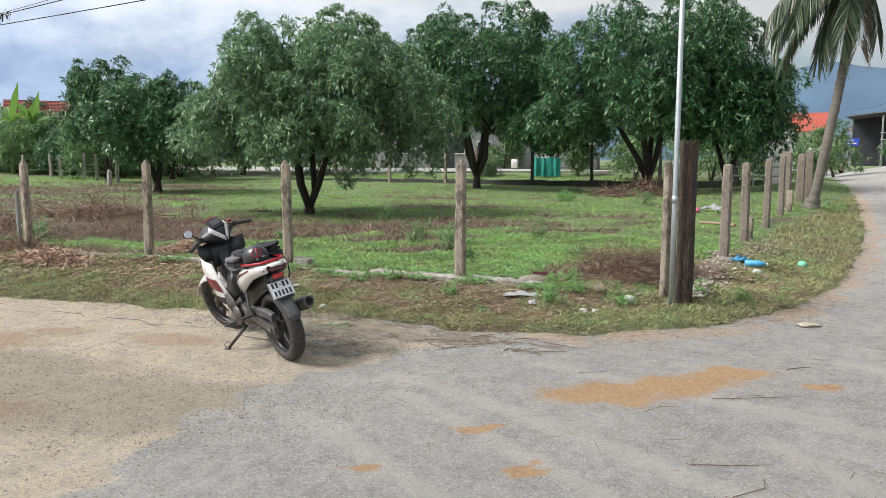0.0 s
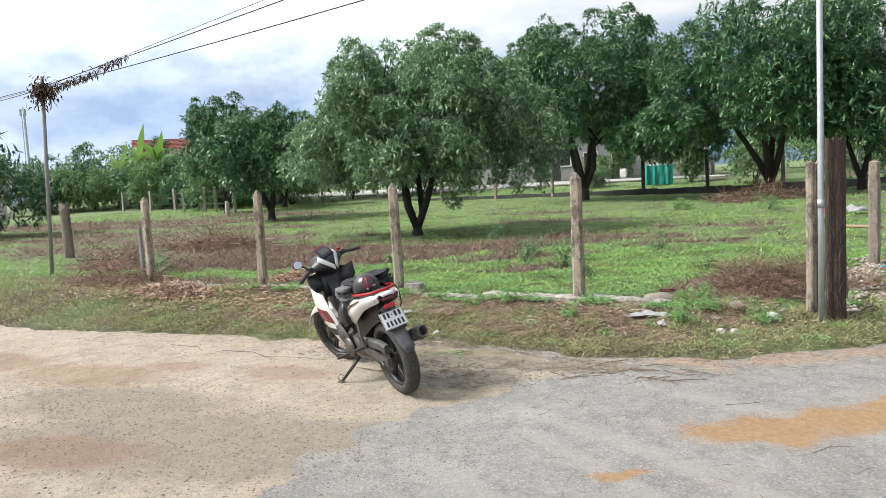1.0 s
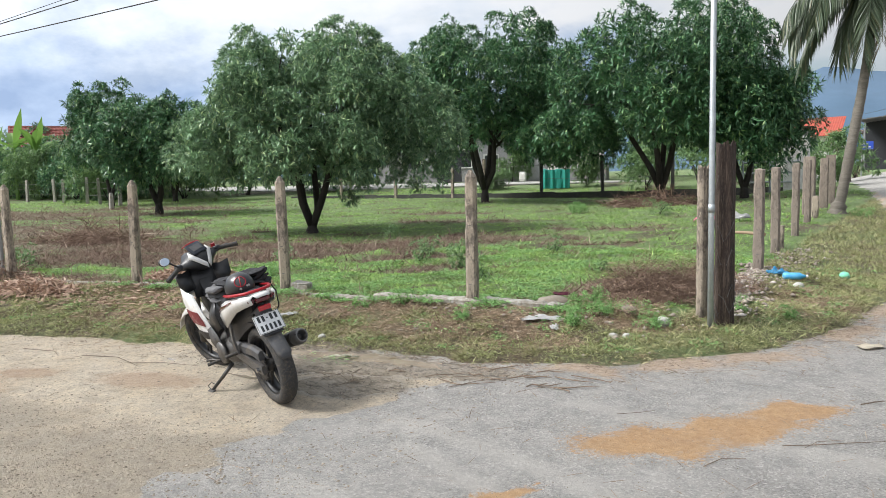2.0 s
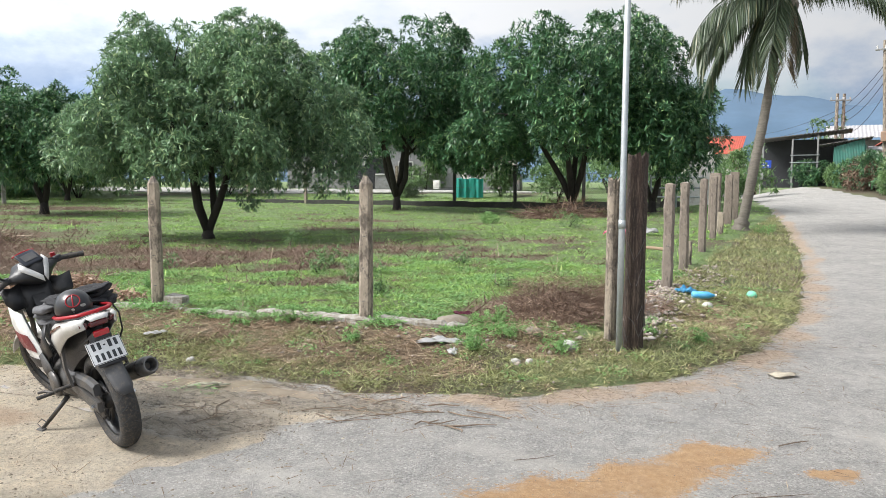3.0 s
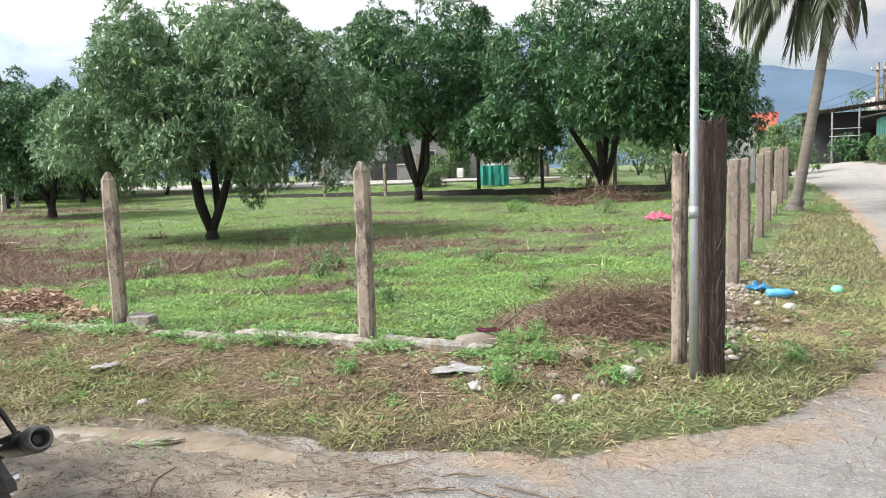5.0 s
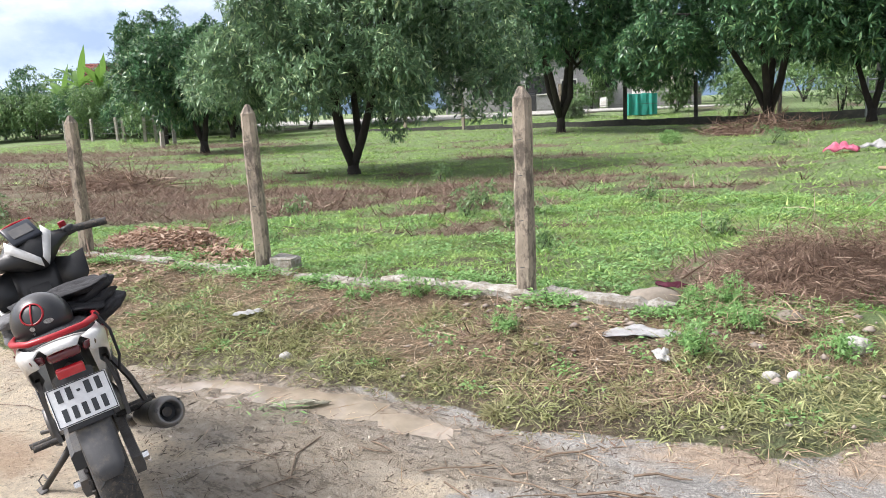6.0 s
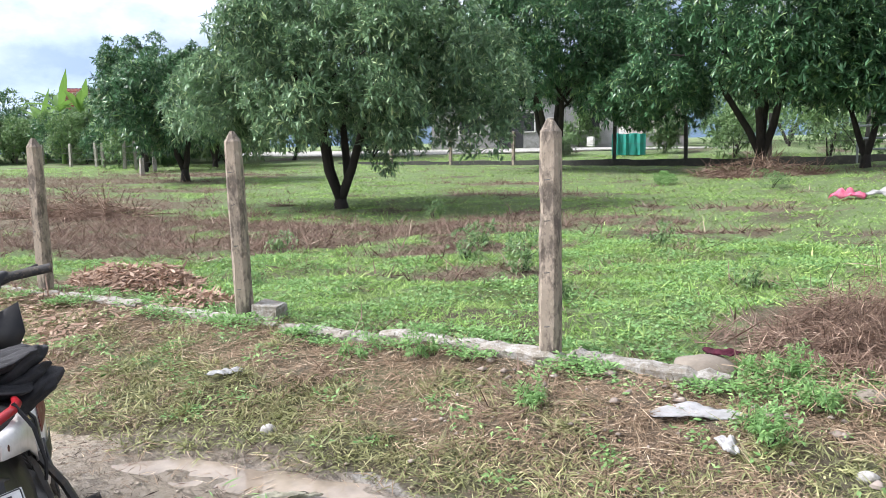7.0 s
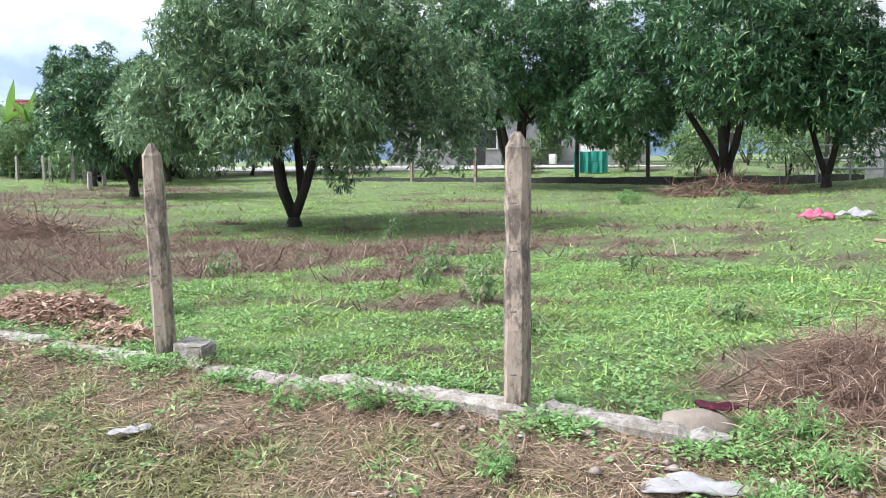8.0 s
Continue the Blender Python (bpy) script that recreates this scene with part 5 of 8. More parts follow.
def utility_pole(x, y, h, r=0.13, lean=0.0):
    p = thing("utility_pole", pose(x, y, ground_z(x, y), 0, lean, 0), "grey concrete utility pole with cross-arm and cables", "pole", "lane utility poles")
    bm = bmesh.new()
    tube(bm, [(0, 0, -0.5), (0, 0, h)], [r * 1.2, r * 0.85], 8)
    part("shaft", bm, "concrete", p)
    bm = bmesh.new()
    box(bm, (1.0, 0.08, 0.09), pose(0, -0.14, h - 0.5), 0.01)
    part("cross_arm", bm, "dull_pole", p)
    for k in range(3):
        bm = bmesh.new()
        tube(bm, [(-0.4 + k * 0.4, -0.14, h - 0.45), (-0.4 + k * 0.4, -0.14, h - 0.28)], [0.035, 0.05], 8)
        part("insulator", bm, "wall_white", p)
    return p


utility_pole(-1.0, 66.0, 6.9)
utility_pole(-0.55, 66.3, 6.9)
right_pole = utility_pole(1.7, 49.5, 8.2, 0.15, -2.5)
bm = bmesh.new()
box(bm, (0.5, 0.35, 0.55), pose(0, -0.3, 3.0), 0.03)
part("meter_box", bm, "dead_leaf", right_pole, "rusty meter box on the pole")
for z, s in ((6.8, 0.3), (6.4, 0.5), (5.9, 0.6), (5.2, 0.9)):
    cable([(9, 20, z + 2), (1.5, 49.4, z + 1.2), (-0.9, 65.9, z), (-9, 95, z)], s, 0.025, "sagging dark cable along the lane")
sx, sy = -5.3, 56.4
sign = thing("road_sign", pose(sx, sy, ground_z(sx, sy), 0, 0, 5), "small blue street sign on a post", "sign")
bm = bmesh.new()
tube(bm, [(0, 0, 0), (0, 0, 2.2)], 0.04, 8)
part("post", bm, "dull_pole", sign)
bm = bmesh.new()
box(bm, (1.0, 0.04, 0.5), pose(0.15, -0.06, 2.0), 0.01)
plate = part("plate", bm, "sign_blue", sign)
for k, w in enumerate((0.35, 0.7)):
    bm = bmesh.new()
    box(bm, (w, 0.01, 0.09), pose(0.15, -0.09, 2.1 - k * 0.19))
    part("lettering", bm, "wall_white", plate)


# ---- hedges and far trees ----
def bush(x, y, r, h, count, leaf, seed, material="hedge", name="bush", label="dense green bush", category="bush", group="", low=0.0, leaves=8):
    rng, rr = np.random.RandomState(seed), random.Random(seed)
    gz = ground_z(x, y)
    ob = thing(name, pose(x, y, gz), label, category, group)
    lobes = [(0, 0, low + (h - low) * 0.45, r * 0.8, r * 0.8, (h - low) * 0.5)]
    for k in range(9):
        a = k * 2.4 + rr.random()
        s = r * rr.uniform(0.35, 0.55)
        lobes.append((r * 0.6 * math.cos(a), r * 0.6 * math.sin(a), low + max(s * 0.7, (h - low) * rr.uniform(0.3, 0.85)), s, s, s * 0.9))
    bm = bmesh.new()
    for k in range(4):
        l = lobes[rr.randrange(1, len(lobes))]
        tube(bm, [(0.02 * k * r, 0, -0.05), (l[0] * 0.4, l[1] * 0.4, l[2] * 0.5), (l[0], l[1], l[2])], [0.012 * h + 0.003, 0.009 * h + 0.002, 0.003 * h + 0.001], 5)
    part("stem", bm, "bark", ob)
    v, f = crown((0, 0, 0), lobes, count, leaf, rng, 0.25, 0.2, leaves, leaf > 0.2)
    part("crown", raw_mesh("crown", v, f, material), None, ob)
    return ob


rr = random.Random(77)
HEDGE = [(-72, 34, 4.0, 4.2), (-66, 33, 3.2, 4.6), (-60.5, 31.5, 2.8, 3.2), (-57, 33, 2.8, 4.2), (-53, 32, 2.6, 4.2), (-49.5, 30.5, 2.6, 4.0), (-46, 31, 2.6, 4.4), (-43, 29.5, 2.5, 3.6), (-40, 30, 2.8, 4.6), (-37, 28.5, 2.4, 3.8), (-63, 24.5, 2.4, 3.2), (-29.6, 8.6, 2.2, 3.0), (-76, 22, 3.5, 4.0), (-34.5, 31, 2.6, 5.0), (-30.5, 33, 2.4, 3.4), (-50.5, 27.5, 2.0, 3.6), (-46.5, 27.6, 2.0, 3.4), (-55, 28.5, 2.0, 3.4), (-60, 27, 2.4, 3.6), (-42, 27, 1.8, 2.6), (-66, 27, 3.0, 4.0), (-38, 24.5, 2.0, 3.8)]
for n, (x, y, r, h) in enumerate(HEDGE):
    # two in three take the dark mango leaf to imitate cloud shadow
    bush(x, y, r * 1.15, h * (0.86 if -62 < x < -36 else 1.12), *((2300, 0.25) if x > -52 else (1500, 0.34)), 100 + n, "mango" if n % 3 else "hedge", "hedge_tree", "leafy green tree in a boundary hedge", "tree", "boundary hedge trees", leaves=7)
LANE = [(2.4, 41, 1.3, 1.5), (1.4, 44.5, 1.4, 1.3), (1.0, 47.5, 1.3, 1.6), (0.2, 50.5, 1.4, 1.5), (-0.5, 53.5, 1.3, 1.7), (-1.3, 56.5, 1.3, 1.4), (-3.4, 60, 1.2, 1.1), (-7.6, 66, 1.8, 3.2), (4.2, 37, 1.4, 1.6), (6, 33, 1.6, 1.8)]
for n, (x, y, r, h) in enumerate(LANE):
    bush(x + 1.0, y, r, h, 520, 0.26, 140 + n, ("mango", "hedge", "mango", "brush_dry")[n % 4], "roadside_bush", "scrubby roadside bush of green and dry growth", "bush", "lane-side bushes")
for n, (x, y, r, h) in enumerate(((-12.5, 36.0, 1.4, 2.3), (-9.0, 36.5, 1.6, 2.6), (-7.6, 35.5, 1.5, 2.4), (-16.2, 37.8, 0.7, 1.3), (-20.6, 35.6, 0.6, 1.0), (-5.0, 38.0, 0.9, 1.5), (-1.6, 70, 2.2, 6.2), (-24.5, 44.8, 1.0, 2.2), (-14.6, 43.0, 1.0, 2.2), (-13.0, 46.5, 2.2, 3.4), (-10.0, 44.0, 2.0, 3.0), (-7.4, 43.0, 2.0, 3.2), (-16.2, 50.0, 2.4, 4.2), (-4.8, 45.0, 1.6, 2.6))):
    bush(x, y, r, h, 500, 0.22, 170 + n, "hedge", "garden_bush", "leafy garden bush behind the boundary fence", "bush", "garden bushes")
for n, (x, y, r, h) in enumerate(((-30, 60, 5, 7), (-14, 64, 5, 8), (-22, 62, 4.5, 6), (-15.5, 56, 3.5, 6), (-38, 52, 4, 6), (-44, 44, 3.5, 5.5))):
    bush(x, y, r, h, 800, 0.5, 190 + n, "mango", "garden_tree", "dark green tree behind houses", "tree", "garden trees", low=1.0)


def banana(x, y, h, seed, count=7):
    rr = random.Random(seed)
    gz = ground_z(x, y)
    ob = thing("banana_plant", pose(x, y, gz), "banana plant with broad bright green leaves", "plant", "banana plants")
    bm = bmesh.new()
    tube(bm, [(0, 0, -0.1), (0, 0, h * 0.5), (0.05, 0, h * 0.75)], [0.14, 0.11, 0.06], 8)
    part("stem", bm, "banana", ob)
    for k in range(count):
        a, up = k * 2.4 + rr.random(), rr.uniform(0.5, 1.6) if k else 3.0
        d = Vector((math.cos(a), math.sin(a), up)).normalized()
        side = d.cross(Vector((0, 0, 1))).normalized()
        length = h * rr.uniform(0.5, 0.65)
        p0 = Vector((0.05, 0, h * 0.7))
        bm = bmesh.new()
        rings = []
        for j in range(9):
            t = j / 8
            c = p0 + d * length * t + Vector((0, 0, -length * 0.35 * t * t * (0 if k == 0 else 1)))
            w = 0.30 * math.sin(math.pi * min(1, 0.08 + t * 0.95)) + 0.01
            rings.append([c - side * w + Vector((0, 0, 0.10 * w)), c + Vector((0, 0, -0.06)), c + side * w + Vector((0, 0, 0.10 * w))])
        loft(bm, rings, cap=False, closed=False)
        part("leaf", bm, "banana", ob)
    return ob


banana(-53.6, 27.6, 4.9, 3)
banana(-51.6, 28.0, 4.6, 4)
banana(-56.5, 27.6, 4.0, 5)

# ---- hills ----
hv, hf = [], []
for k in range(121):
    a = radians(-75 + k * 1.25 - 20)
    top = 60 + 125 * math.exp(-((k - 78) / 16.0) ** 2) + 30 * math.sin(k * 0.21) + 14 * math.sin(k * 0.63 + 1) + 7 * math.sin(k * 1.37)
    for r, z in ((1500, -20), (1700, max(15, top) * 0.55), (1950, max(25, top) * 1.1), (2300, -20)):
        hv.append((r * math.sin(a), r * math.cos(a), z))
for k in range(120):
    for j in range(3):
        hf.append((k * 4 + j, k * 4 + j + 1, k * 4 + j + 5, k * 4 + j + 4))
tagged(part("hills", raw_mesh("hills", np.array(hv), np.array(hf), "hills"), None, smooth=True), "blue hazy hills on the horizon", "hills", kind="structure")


# ---- grass, weeds and litter ----
def scatter(n, x0, x1, y0, y1, rng, keep):
    x, y = rng.uniform(x0, x1, n), rng.uniform(y0, y1, n)
    z, s, lot, pud = land(x, y)
    k = keep(x, y, s, lot)
    return x[k], y[k], z[k]


def tufts(x, y, z, each, length, width, lean, radius, rng, droop=(0.2, 1.1), slim=False):
    """Clumps of blades round each place."""
    n = len(x) * each
    a = rng.uniform(0, 6.283, n)
    r = radius * np.sqrt(rng.uniform(0, 1, n))
    base = np.stack([np.repeat(x, each) + r * np.cos(a), np.repeat(y, each) + r * np.sin(a), np.repeat(z, each) - 0.008], 1)
    size = rng.uniform(length[0], length[1], n) * np.repeat(rng.uniform(0.6, 1.25, len(x)), each)
    b = a + rng.normal(0, 0.9, n)
    up = 1 / np.maximum(0.05, rng.uniform(lean[0], lean[1], n))
    out = np.stack([np.cos(b), np.sin(b), up], 1)
    return blades(base, out, size, rng.uniform(width[0], width[1], n), rng.uniform(droop[0], droop[1], n), rng, slim)


def sheet(name, pairs, material, label, category):
    v, f = merged(*pairs)
    return tagged(part(name, raw_mesh(name, v, f, material), None), label, category, kind="stuff")


def dryness(x, y):
    return np.clip(0.85 * spots(x, y, DRY_VERGE) + 0.36 * waves(x, y, 0.5, 31) + 0.03 + 0.34 * step(y - fence_y(x), -0.95, -0.3) * step(-x, 2.6, 3.2), 0, 1)


def brownness(x, y):
    return np.clip(spots(x, y, BROWN) * 1.5 + 0.28 * waves(x, y, 0.9, 33) + 0.4 * waves(x, y, 1.7, 45) * (spots(x, y, BROWN) > 0) + 0.04, 0, 1)


rng = np.random.RandomState(50)
on_verge = lambda x, y, s, lot: (s > 0.02) & (lot < 0.05) & (x < 1) & (rng.uniform(0, 1, len(x)) < (0.35 + 0.65 * step(s, 0.0, 0.25)) * (0.45 + 0.55 * step(waves(x, y, 0.22, 36) + 0.6 * waves(x, y, 0.6, 37), -0.35, 0.3)))
vx, vy, vz = scatter(165000, -9.2, -0.3, 4.4, 11.5, rng, on_verge)
dry = dryness(vx, vy) + rng.uniform(-0.25, 0.25, len(vx))
g, d = dry < 0.72, dry >= 0.42
fx, fy, fz = scatter(9000, -20, -9.2, 3.4, 6.6, rng, on_verge)
rx, ry, rz = scatter(12000, -3.5, -0.2, 11.5, 30, rng, on_verge)
clump = step(waves(vx, vy, 0.30, 39) + 0.5 * waves(vx, vy, 0.12, 40), -0.1, 0.5)
tall = g & (rng.uniform(0, 1, len(vx)) < 0.28 + 0.55 * clump)
short = g & ~tall
sheet("verge_grass", [tufts(vx[short], vy[short], vz[short], 7, (0.02, 0.07), (0.004, 0.008), (0.5, 3.0), 0.04, rng, slim=True),
                      tufts(vx[tall], vy[tall], vz[tall], 8, (0.045, 0.115), (0.005, 0.0095), (0.4, 2.2), 0.035, rng, (0.4, 1.4)),
                      tufts(fx, fy, fz, 7, (0.06, 0.14), (0.008, 0.014), (0.3, 1.3), 0.08, rng, slim=True),
                      tufts(rx, ry, rz, 7, (0.06, 0.15), (0.008, 0.016), (0.3, 1.3), 0.08, rng, slim=True)], "grass", "short trampled green and yellowing verge grass", "grass")
stalk = d & (rng.uniform(0, 1, len(vx)) < 0.22)
sheet("dry_grass", [tufts(vx[d], vy[d], vz[d] + 0.006, 8, (0.03, 0.11), (0.003, 0.006), (0.9, 8.0), 0.05, rng, slim=True),
                    tufts(vx[stalk], vy[stalk], vz[stalk] + 0.012, 4, (0.10, 0.26), (0.0025, 0.0045), (2.0, 12.0), 0.06, rng, (0.0, 0.5), True),
                    tufts(rx[::4], ry[::4], rz[::4], 6, (0.08, 0.2), (0.007, 0.014), (1.5, 7.0), 0.1, rng),
                    tufts(fx[::3], fy[::3], fz[::3], 7, (0.08, 0.2), (0.007, 0.012), (1.5, 7.0), 0.1, rng)], "straw", "dry flattened straw among verge grass", "dry grass")

# broad-leaved weeds
wx, wy, wz = scatter(9000, -9.0, -0.6, 4.6, 12, rng, lambda x, y, s, lot: (s > 0.2) & (lot < 0.5) & (waves(x, y, 0.7, 41) > 0.34))
lx, ly, lz = scatter(15000, -14, -2.4, 5.8, 12.5, rng, lambda x, y, s, lot: (lot > 0) & (waves(x, y, 1.3, 42) > -0.05) & (brownness(x, y) < 0.45))
ox = rng.uniform(-9.2, -2.3, 1200)
oy = fence_y(ox) + rng.choice((-0.17, 0.15), 1200, p=(0.7, 0.3)) + rng.normal(0, 0.07, 1200)
crept = waves(ox, oy, 0.8, 44) > -0.05
ox, oy = ox[crept], oy[crept]
oz = land(ox, oy)[0]
sheet("weeds", [tufts(wx, wy, wz + 0.02, 8, (0.02, 0.05), (0.010, 0.022), (0.7, 3.5), 0.06, rng),
                tufts(lx, ly, lz + 0.025, 8, (0.02, 0.048), (0.012, 0.024), (0.7, 3.5), 0.09, rng),
                tufts(ox, oy, oz + 0.045, 16, (0.02, 0.045), (0.009, 0.018), (0.5, 3.0), 0.07, rng)], "weed", "low broad-leaved green weeds", "weeds")
sheet("footing_stalks", [tufts(ox[::3], oy[::3], oz[::3], 6, (0.06, 0.16), (0.0025, 0.005), (0.4, 2.5), 0.06, rng, (0.0, 0.8), True)], "dry_vine", "thin dark stalks of weeds over the footing", "stalks")

# the orchard's ground
inside = lambda x, y, s, lot: (lot > 0.10) & (y < far_y(x) - 0.1) & (brownness(x, y) < rng.uniform(0.25, 0.75, len(x)))
ax, ay, az = scatter(46000, -13, -2.3, 5.6, 12.0, rng, inside)
bx, by, bz = scatter(16000, -24, -2.4, 9.0, 20, rng, inside)
cx, cy, cz = scatter(20000, -46, -2.6, 8.0, 32, rng, inside)
ix, iy, iz = scatter(9000, -28, -12.6, 4.0, 11, rng, lambda x, y, s, lot: (s > 0.1) & (brownness(x, y) < rng.uniform(0.3, 0.8, len(x))))
yx, yy, yz = scatter(9000, -30, -7.5, 30, 41, rng, lambda x, y, s, lot: (y > far_y(x) + 0.3) & (y < far_y(x) + 5.5) & (waves(x, y, 2.5, 47) > -0.7))
sheet("yard_grass", [tufts(yx, yy, yz, 6, (0.08, 0.2), (0.02, 0.04), (0.5, 1.8), 0.2, rng, slim=True)], "lawn", "bright unmown grass behind the boundary wall", "grass")
sheet("orchard_grass", [tufts(ax, ay, az, 11, (0.022, 0.062), (0.006, 0.013), (0.5, 2.4), 0.07, rng, slim=True),
                        tufts(ax[::6], ay[::6], az[::6], 7, (0.05, 0.11), (0.005, 0.010), (0.4, 1.5), 0.04, rng),
                        tufts(bx, by, bz, 10, (0.04, 0.09), (0.007, 0.014), (0.5, 2.2), 0.12, rng, slim=True),
                        tufts(ix, iy, iz, 8, (0.06, 0.15), (0.009, 0.018), (0.5, 2.0), 0.13, rng, slim=True),
                        tufts(cx, cy, cz, 8, (0.07, 0.14), (0.014, 0.026), (0.5, 2.0), 0.18, rng, slim=True)], "lawn", "bright green low grass and creeping weeds under trees", "grass")
browned = lambda x, y, s, lot: (s > 0.05) & (spots(x, y, BROWN) + 0.5 * waves(x, y, 0.6, 35) + 0.35 * waves(x, y, 1.7, 45) > 0.55)
ex, ey, ez = scatter(26000, -14, -2.3, 5.2, 14, rng, browned)
hx, hy, hz = scatter(26000, -42, -3, 6, 28, rng, browned)
sheet("dead_weeds", [tufts(ex, ey, ez, 9, (0.08, 0.26), (0.004, 0.009), (0.4, 3.0), 0.09, rng, slim=True),
                     tufts(hx, hy, hz, 7, (0.12, 0.36), (0.010, 0.02), (0.4, 2.5), 0.15, rng, slim=True)], "dead_brush", "cut brown dead weeds drying in swathes", "dead weeds")


def heap(name, x, y, rx, ry, h, count, length, width, material, label, seed, turn=0.0, flat=1.0):
    """A heap of stalks or leaves over a low mound of earth."""
    rng = np.random.RandomState(seed)
    gz = ground_z(x, y)
    ob = thing(name, pose(x, y, gz, 0, 0, turn), label, "heap")
    bm = bmesh.new()
    rings = []
    for k in range(7):
        t = k / 6
        rings.append([(rx * (1 - t) * 0.9 * math.cos(a) * (1 + 0.1 * math.sin(a * 3 + seed)), ry * (1 - t) * 0.9 * math.sin(a), h * 0.42 * math.sin(t * 1.57) - 0.03) for a in (2 * math.pi * j / 18 for j in range(18))])
    loft(bm, rings)
    part("core", bm, "brush_dry", ob)
    a, r = rng.uniform(0, 6.283, count), np.sqrt(rng.uniform(0, 1, count))
    base = np.stack([rx * r * np.cos(a), ry * r * np.sin(a), h * (1 - r ** 1.6) * rng.uniform(0.45, 1.0, count) * (0.8 + 0.5 * waves(rx * r * np.cos(a), ry * r * np.sin(a), 0.7 * rx, seed))], 1)
    out = rng.normal(0, 1, (count, 3)) * (1, 1, 0.35 * flat) + np.stack([np.cos(a) * 0.5, np.sin(a) * 0.5, np.full(count, 0.15)], 1)
    v, f = blades(base, out, rng.uniform(length[0], length[1], count), rng.uniform(width[0], width[1], count), rng.uniform(0, 0.7, count), rng)
    tagged(part("tangle", raw_mesh("tangle", v, f, material), None, ob), kind="stuff")
    return ob


heap("brush_heap", -2.78, 8.4, 0.78, 0.46, 0.50, 10500, (0.06, 0.30), (0.002, 0.005), "brush_dry", "tangled heap of dry brown brush beside a gate post", 61, 55)
heap("brush_heap", -2.85, 7.85, 0.62, 0.34, 0.24, 3600, (0.05, 0.2), (0.003, 0.008), "brush_dry", "low heap of dry brown leaves and stalks", 62, 30)
heap("brush_heap", -15.6, 9.9, 1.4, 0.7, 0.42, 2600, (0.2, 0.7), (0.008, 0.018), "brush_dry", "wide heap of cut brown branches in the orchard", 63, 25)
heap("brush_heap", -8.3, 25.2, 1.8, 0.7, 0.5, 2200, (0.3, 0.9), (0.012, 0.025), "brush_dry", "pile of dry pruned branches under a mango tree", 64, 10)
heap("leaf_heap", -8.45, 7.0, 0.75, 0.38, 0.22, 2600, (0.05, 0.13), (0.015, 0.032), "dead_leaf", "heap of dry orange-brown fallen leaves", 65, 12)
heap("leaf_heap", -7.3, 6.85, 0.35, 0.18, 0.07, 500, (0.05, 0.12), (0.015, 0.03), "dead_leaf", "small scatter heap of dry orange leaves", 66, 10)
heap("leaf_heap", -9.6, 5.55, 0.75, 0.3, 0.16, 1800, (0.06, 0.16), (0.016, 0.035), "dead_leaf", "heap of pale dry fallen leaves and bark", 67, 8)
heap("brush_heap", -11.6, 5.75, 1.3, 0.4, 0.28, 2000, (0.15, 0.5), (0.006, 0.014), "brush_dry", "low bank of dry brown brush along the fence", 68, 8)
heap("brush_heap", -13.9, 6.9, 1.0, 0.5, 0.4, 1600, (0.15, 0.5), (0.007, 0.015), "brush_dry", "heap of dry brown brush round a stump", 69, 10)
heap("brush_heap", -2.3, 9.1, 0.4, 0.5, 0.12, 700, (0.08, 0.25), (0.004, 0.009), "brush_dry", "flattened dry stalks by a post foot", 70, 0)
heap("soil_mound", -2.9, 7.35, 0.45, 0.3, 0.13, 700, (0.06, 0.2), (0.003, 0.007), "straw", "low mound of soil and dry stalks near the gate post", 71, 20)

# pebbles, rubble, chips
def stones(name, x, y, z, size, material, label, category, seed):
    rng = np.random.RandomState(seed)
    n = len(x)
    octa = np.array(((1, 0, 0), (0, 1, 0), (-1, 0, 0), (0, -1, 0), (0, 0, 1), (0, 0, -1)), float)
    v = octa[None] * rng.uniform(0.6, 1.2, (n, 6, 1)) * rng.uniform(size[0], size[1], (n, 1, 1)) * (1, 1, 0.6)
    c, s = np.cos(rng.uniform(0, 6.28, n)), np.sin(rng.uniform(0, 6.28, n))
    v = np.stack([v[..., 0] * c[:, None] - v[..., 1] * s[:, None], v[..., 0] * s[:, None] + v[..., 1] * c[:, None], v[..., 2]], -1)
    v = (v + np.stack([x, y, z], 1)[:, None]).reshape(-1, 3)
    tri = np.array(((0, 1, 4), (1, 2, 4), (2, 3, 4), (3, 0, 4), (1, 0, 5), (2, 1, 5), (3, 2, 5), (0, 3, 5)))
    f = (np.arange(n)[:, None, None] * 6 + tri[None]).reshape(-1, 3)
    return tagged(part(name, raw_mesh(name, v, f, material), None), label, category, kind="stuff")


px, py, pz = scatter(24000, -9.5, -2.6, 0.8, 5.3, rng, lambda x, y, s, lot: (s < 0.1) & (rng.uniform(0, 1, len(x)) < 0.12 + spots(x, y, STONY)))
stones("pebbles", px, py, pz, (0.004, 0.012), "pebble", "small pale pebbles pressed into packed dirt", "pebbles", 81)
qx, qy, qz = scatter(6500, -3.3, 1.6, 1.2, 8, rng, lambda x, y, s, lot: s < 0.05)
stones("grit", qx, qy, qz, (0.0015, 0.0045), "pebble", "loose grit on worn asphalt", "grit", 82)
ux, uy = rng.normal(-2.05, 0.16, 420), rng.uniform(8.0, 13.5, 420)
stones("rubble", ux, uy, land(ux, uy)[0] + 0.015, (0.012, 0.042), "rubble", "broken pale concrete rubble along the fence line", "rubble", 83)
uy = rng.uniform(7.75, 10.8, 620)
ux = -1.99 - 0.11 * (uy - 7.9) + rng.normal(0, 0.10, 620)
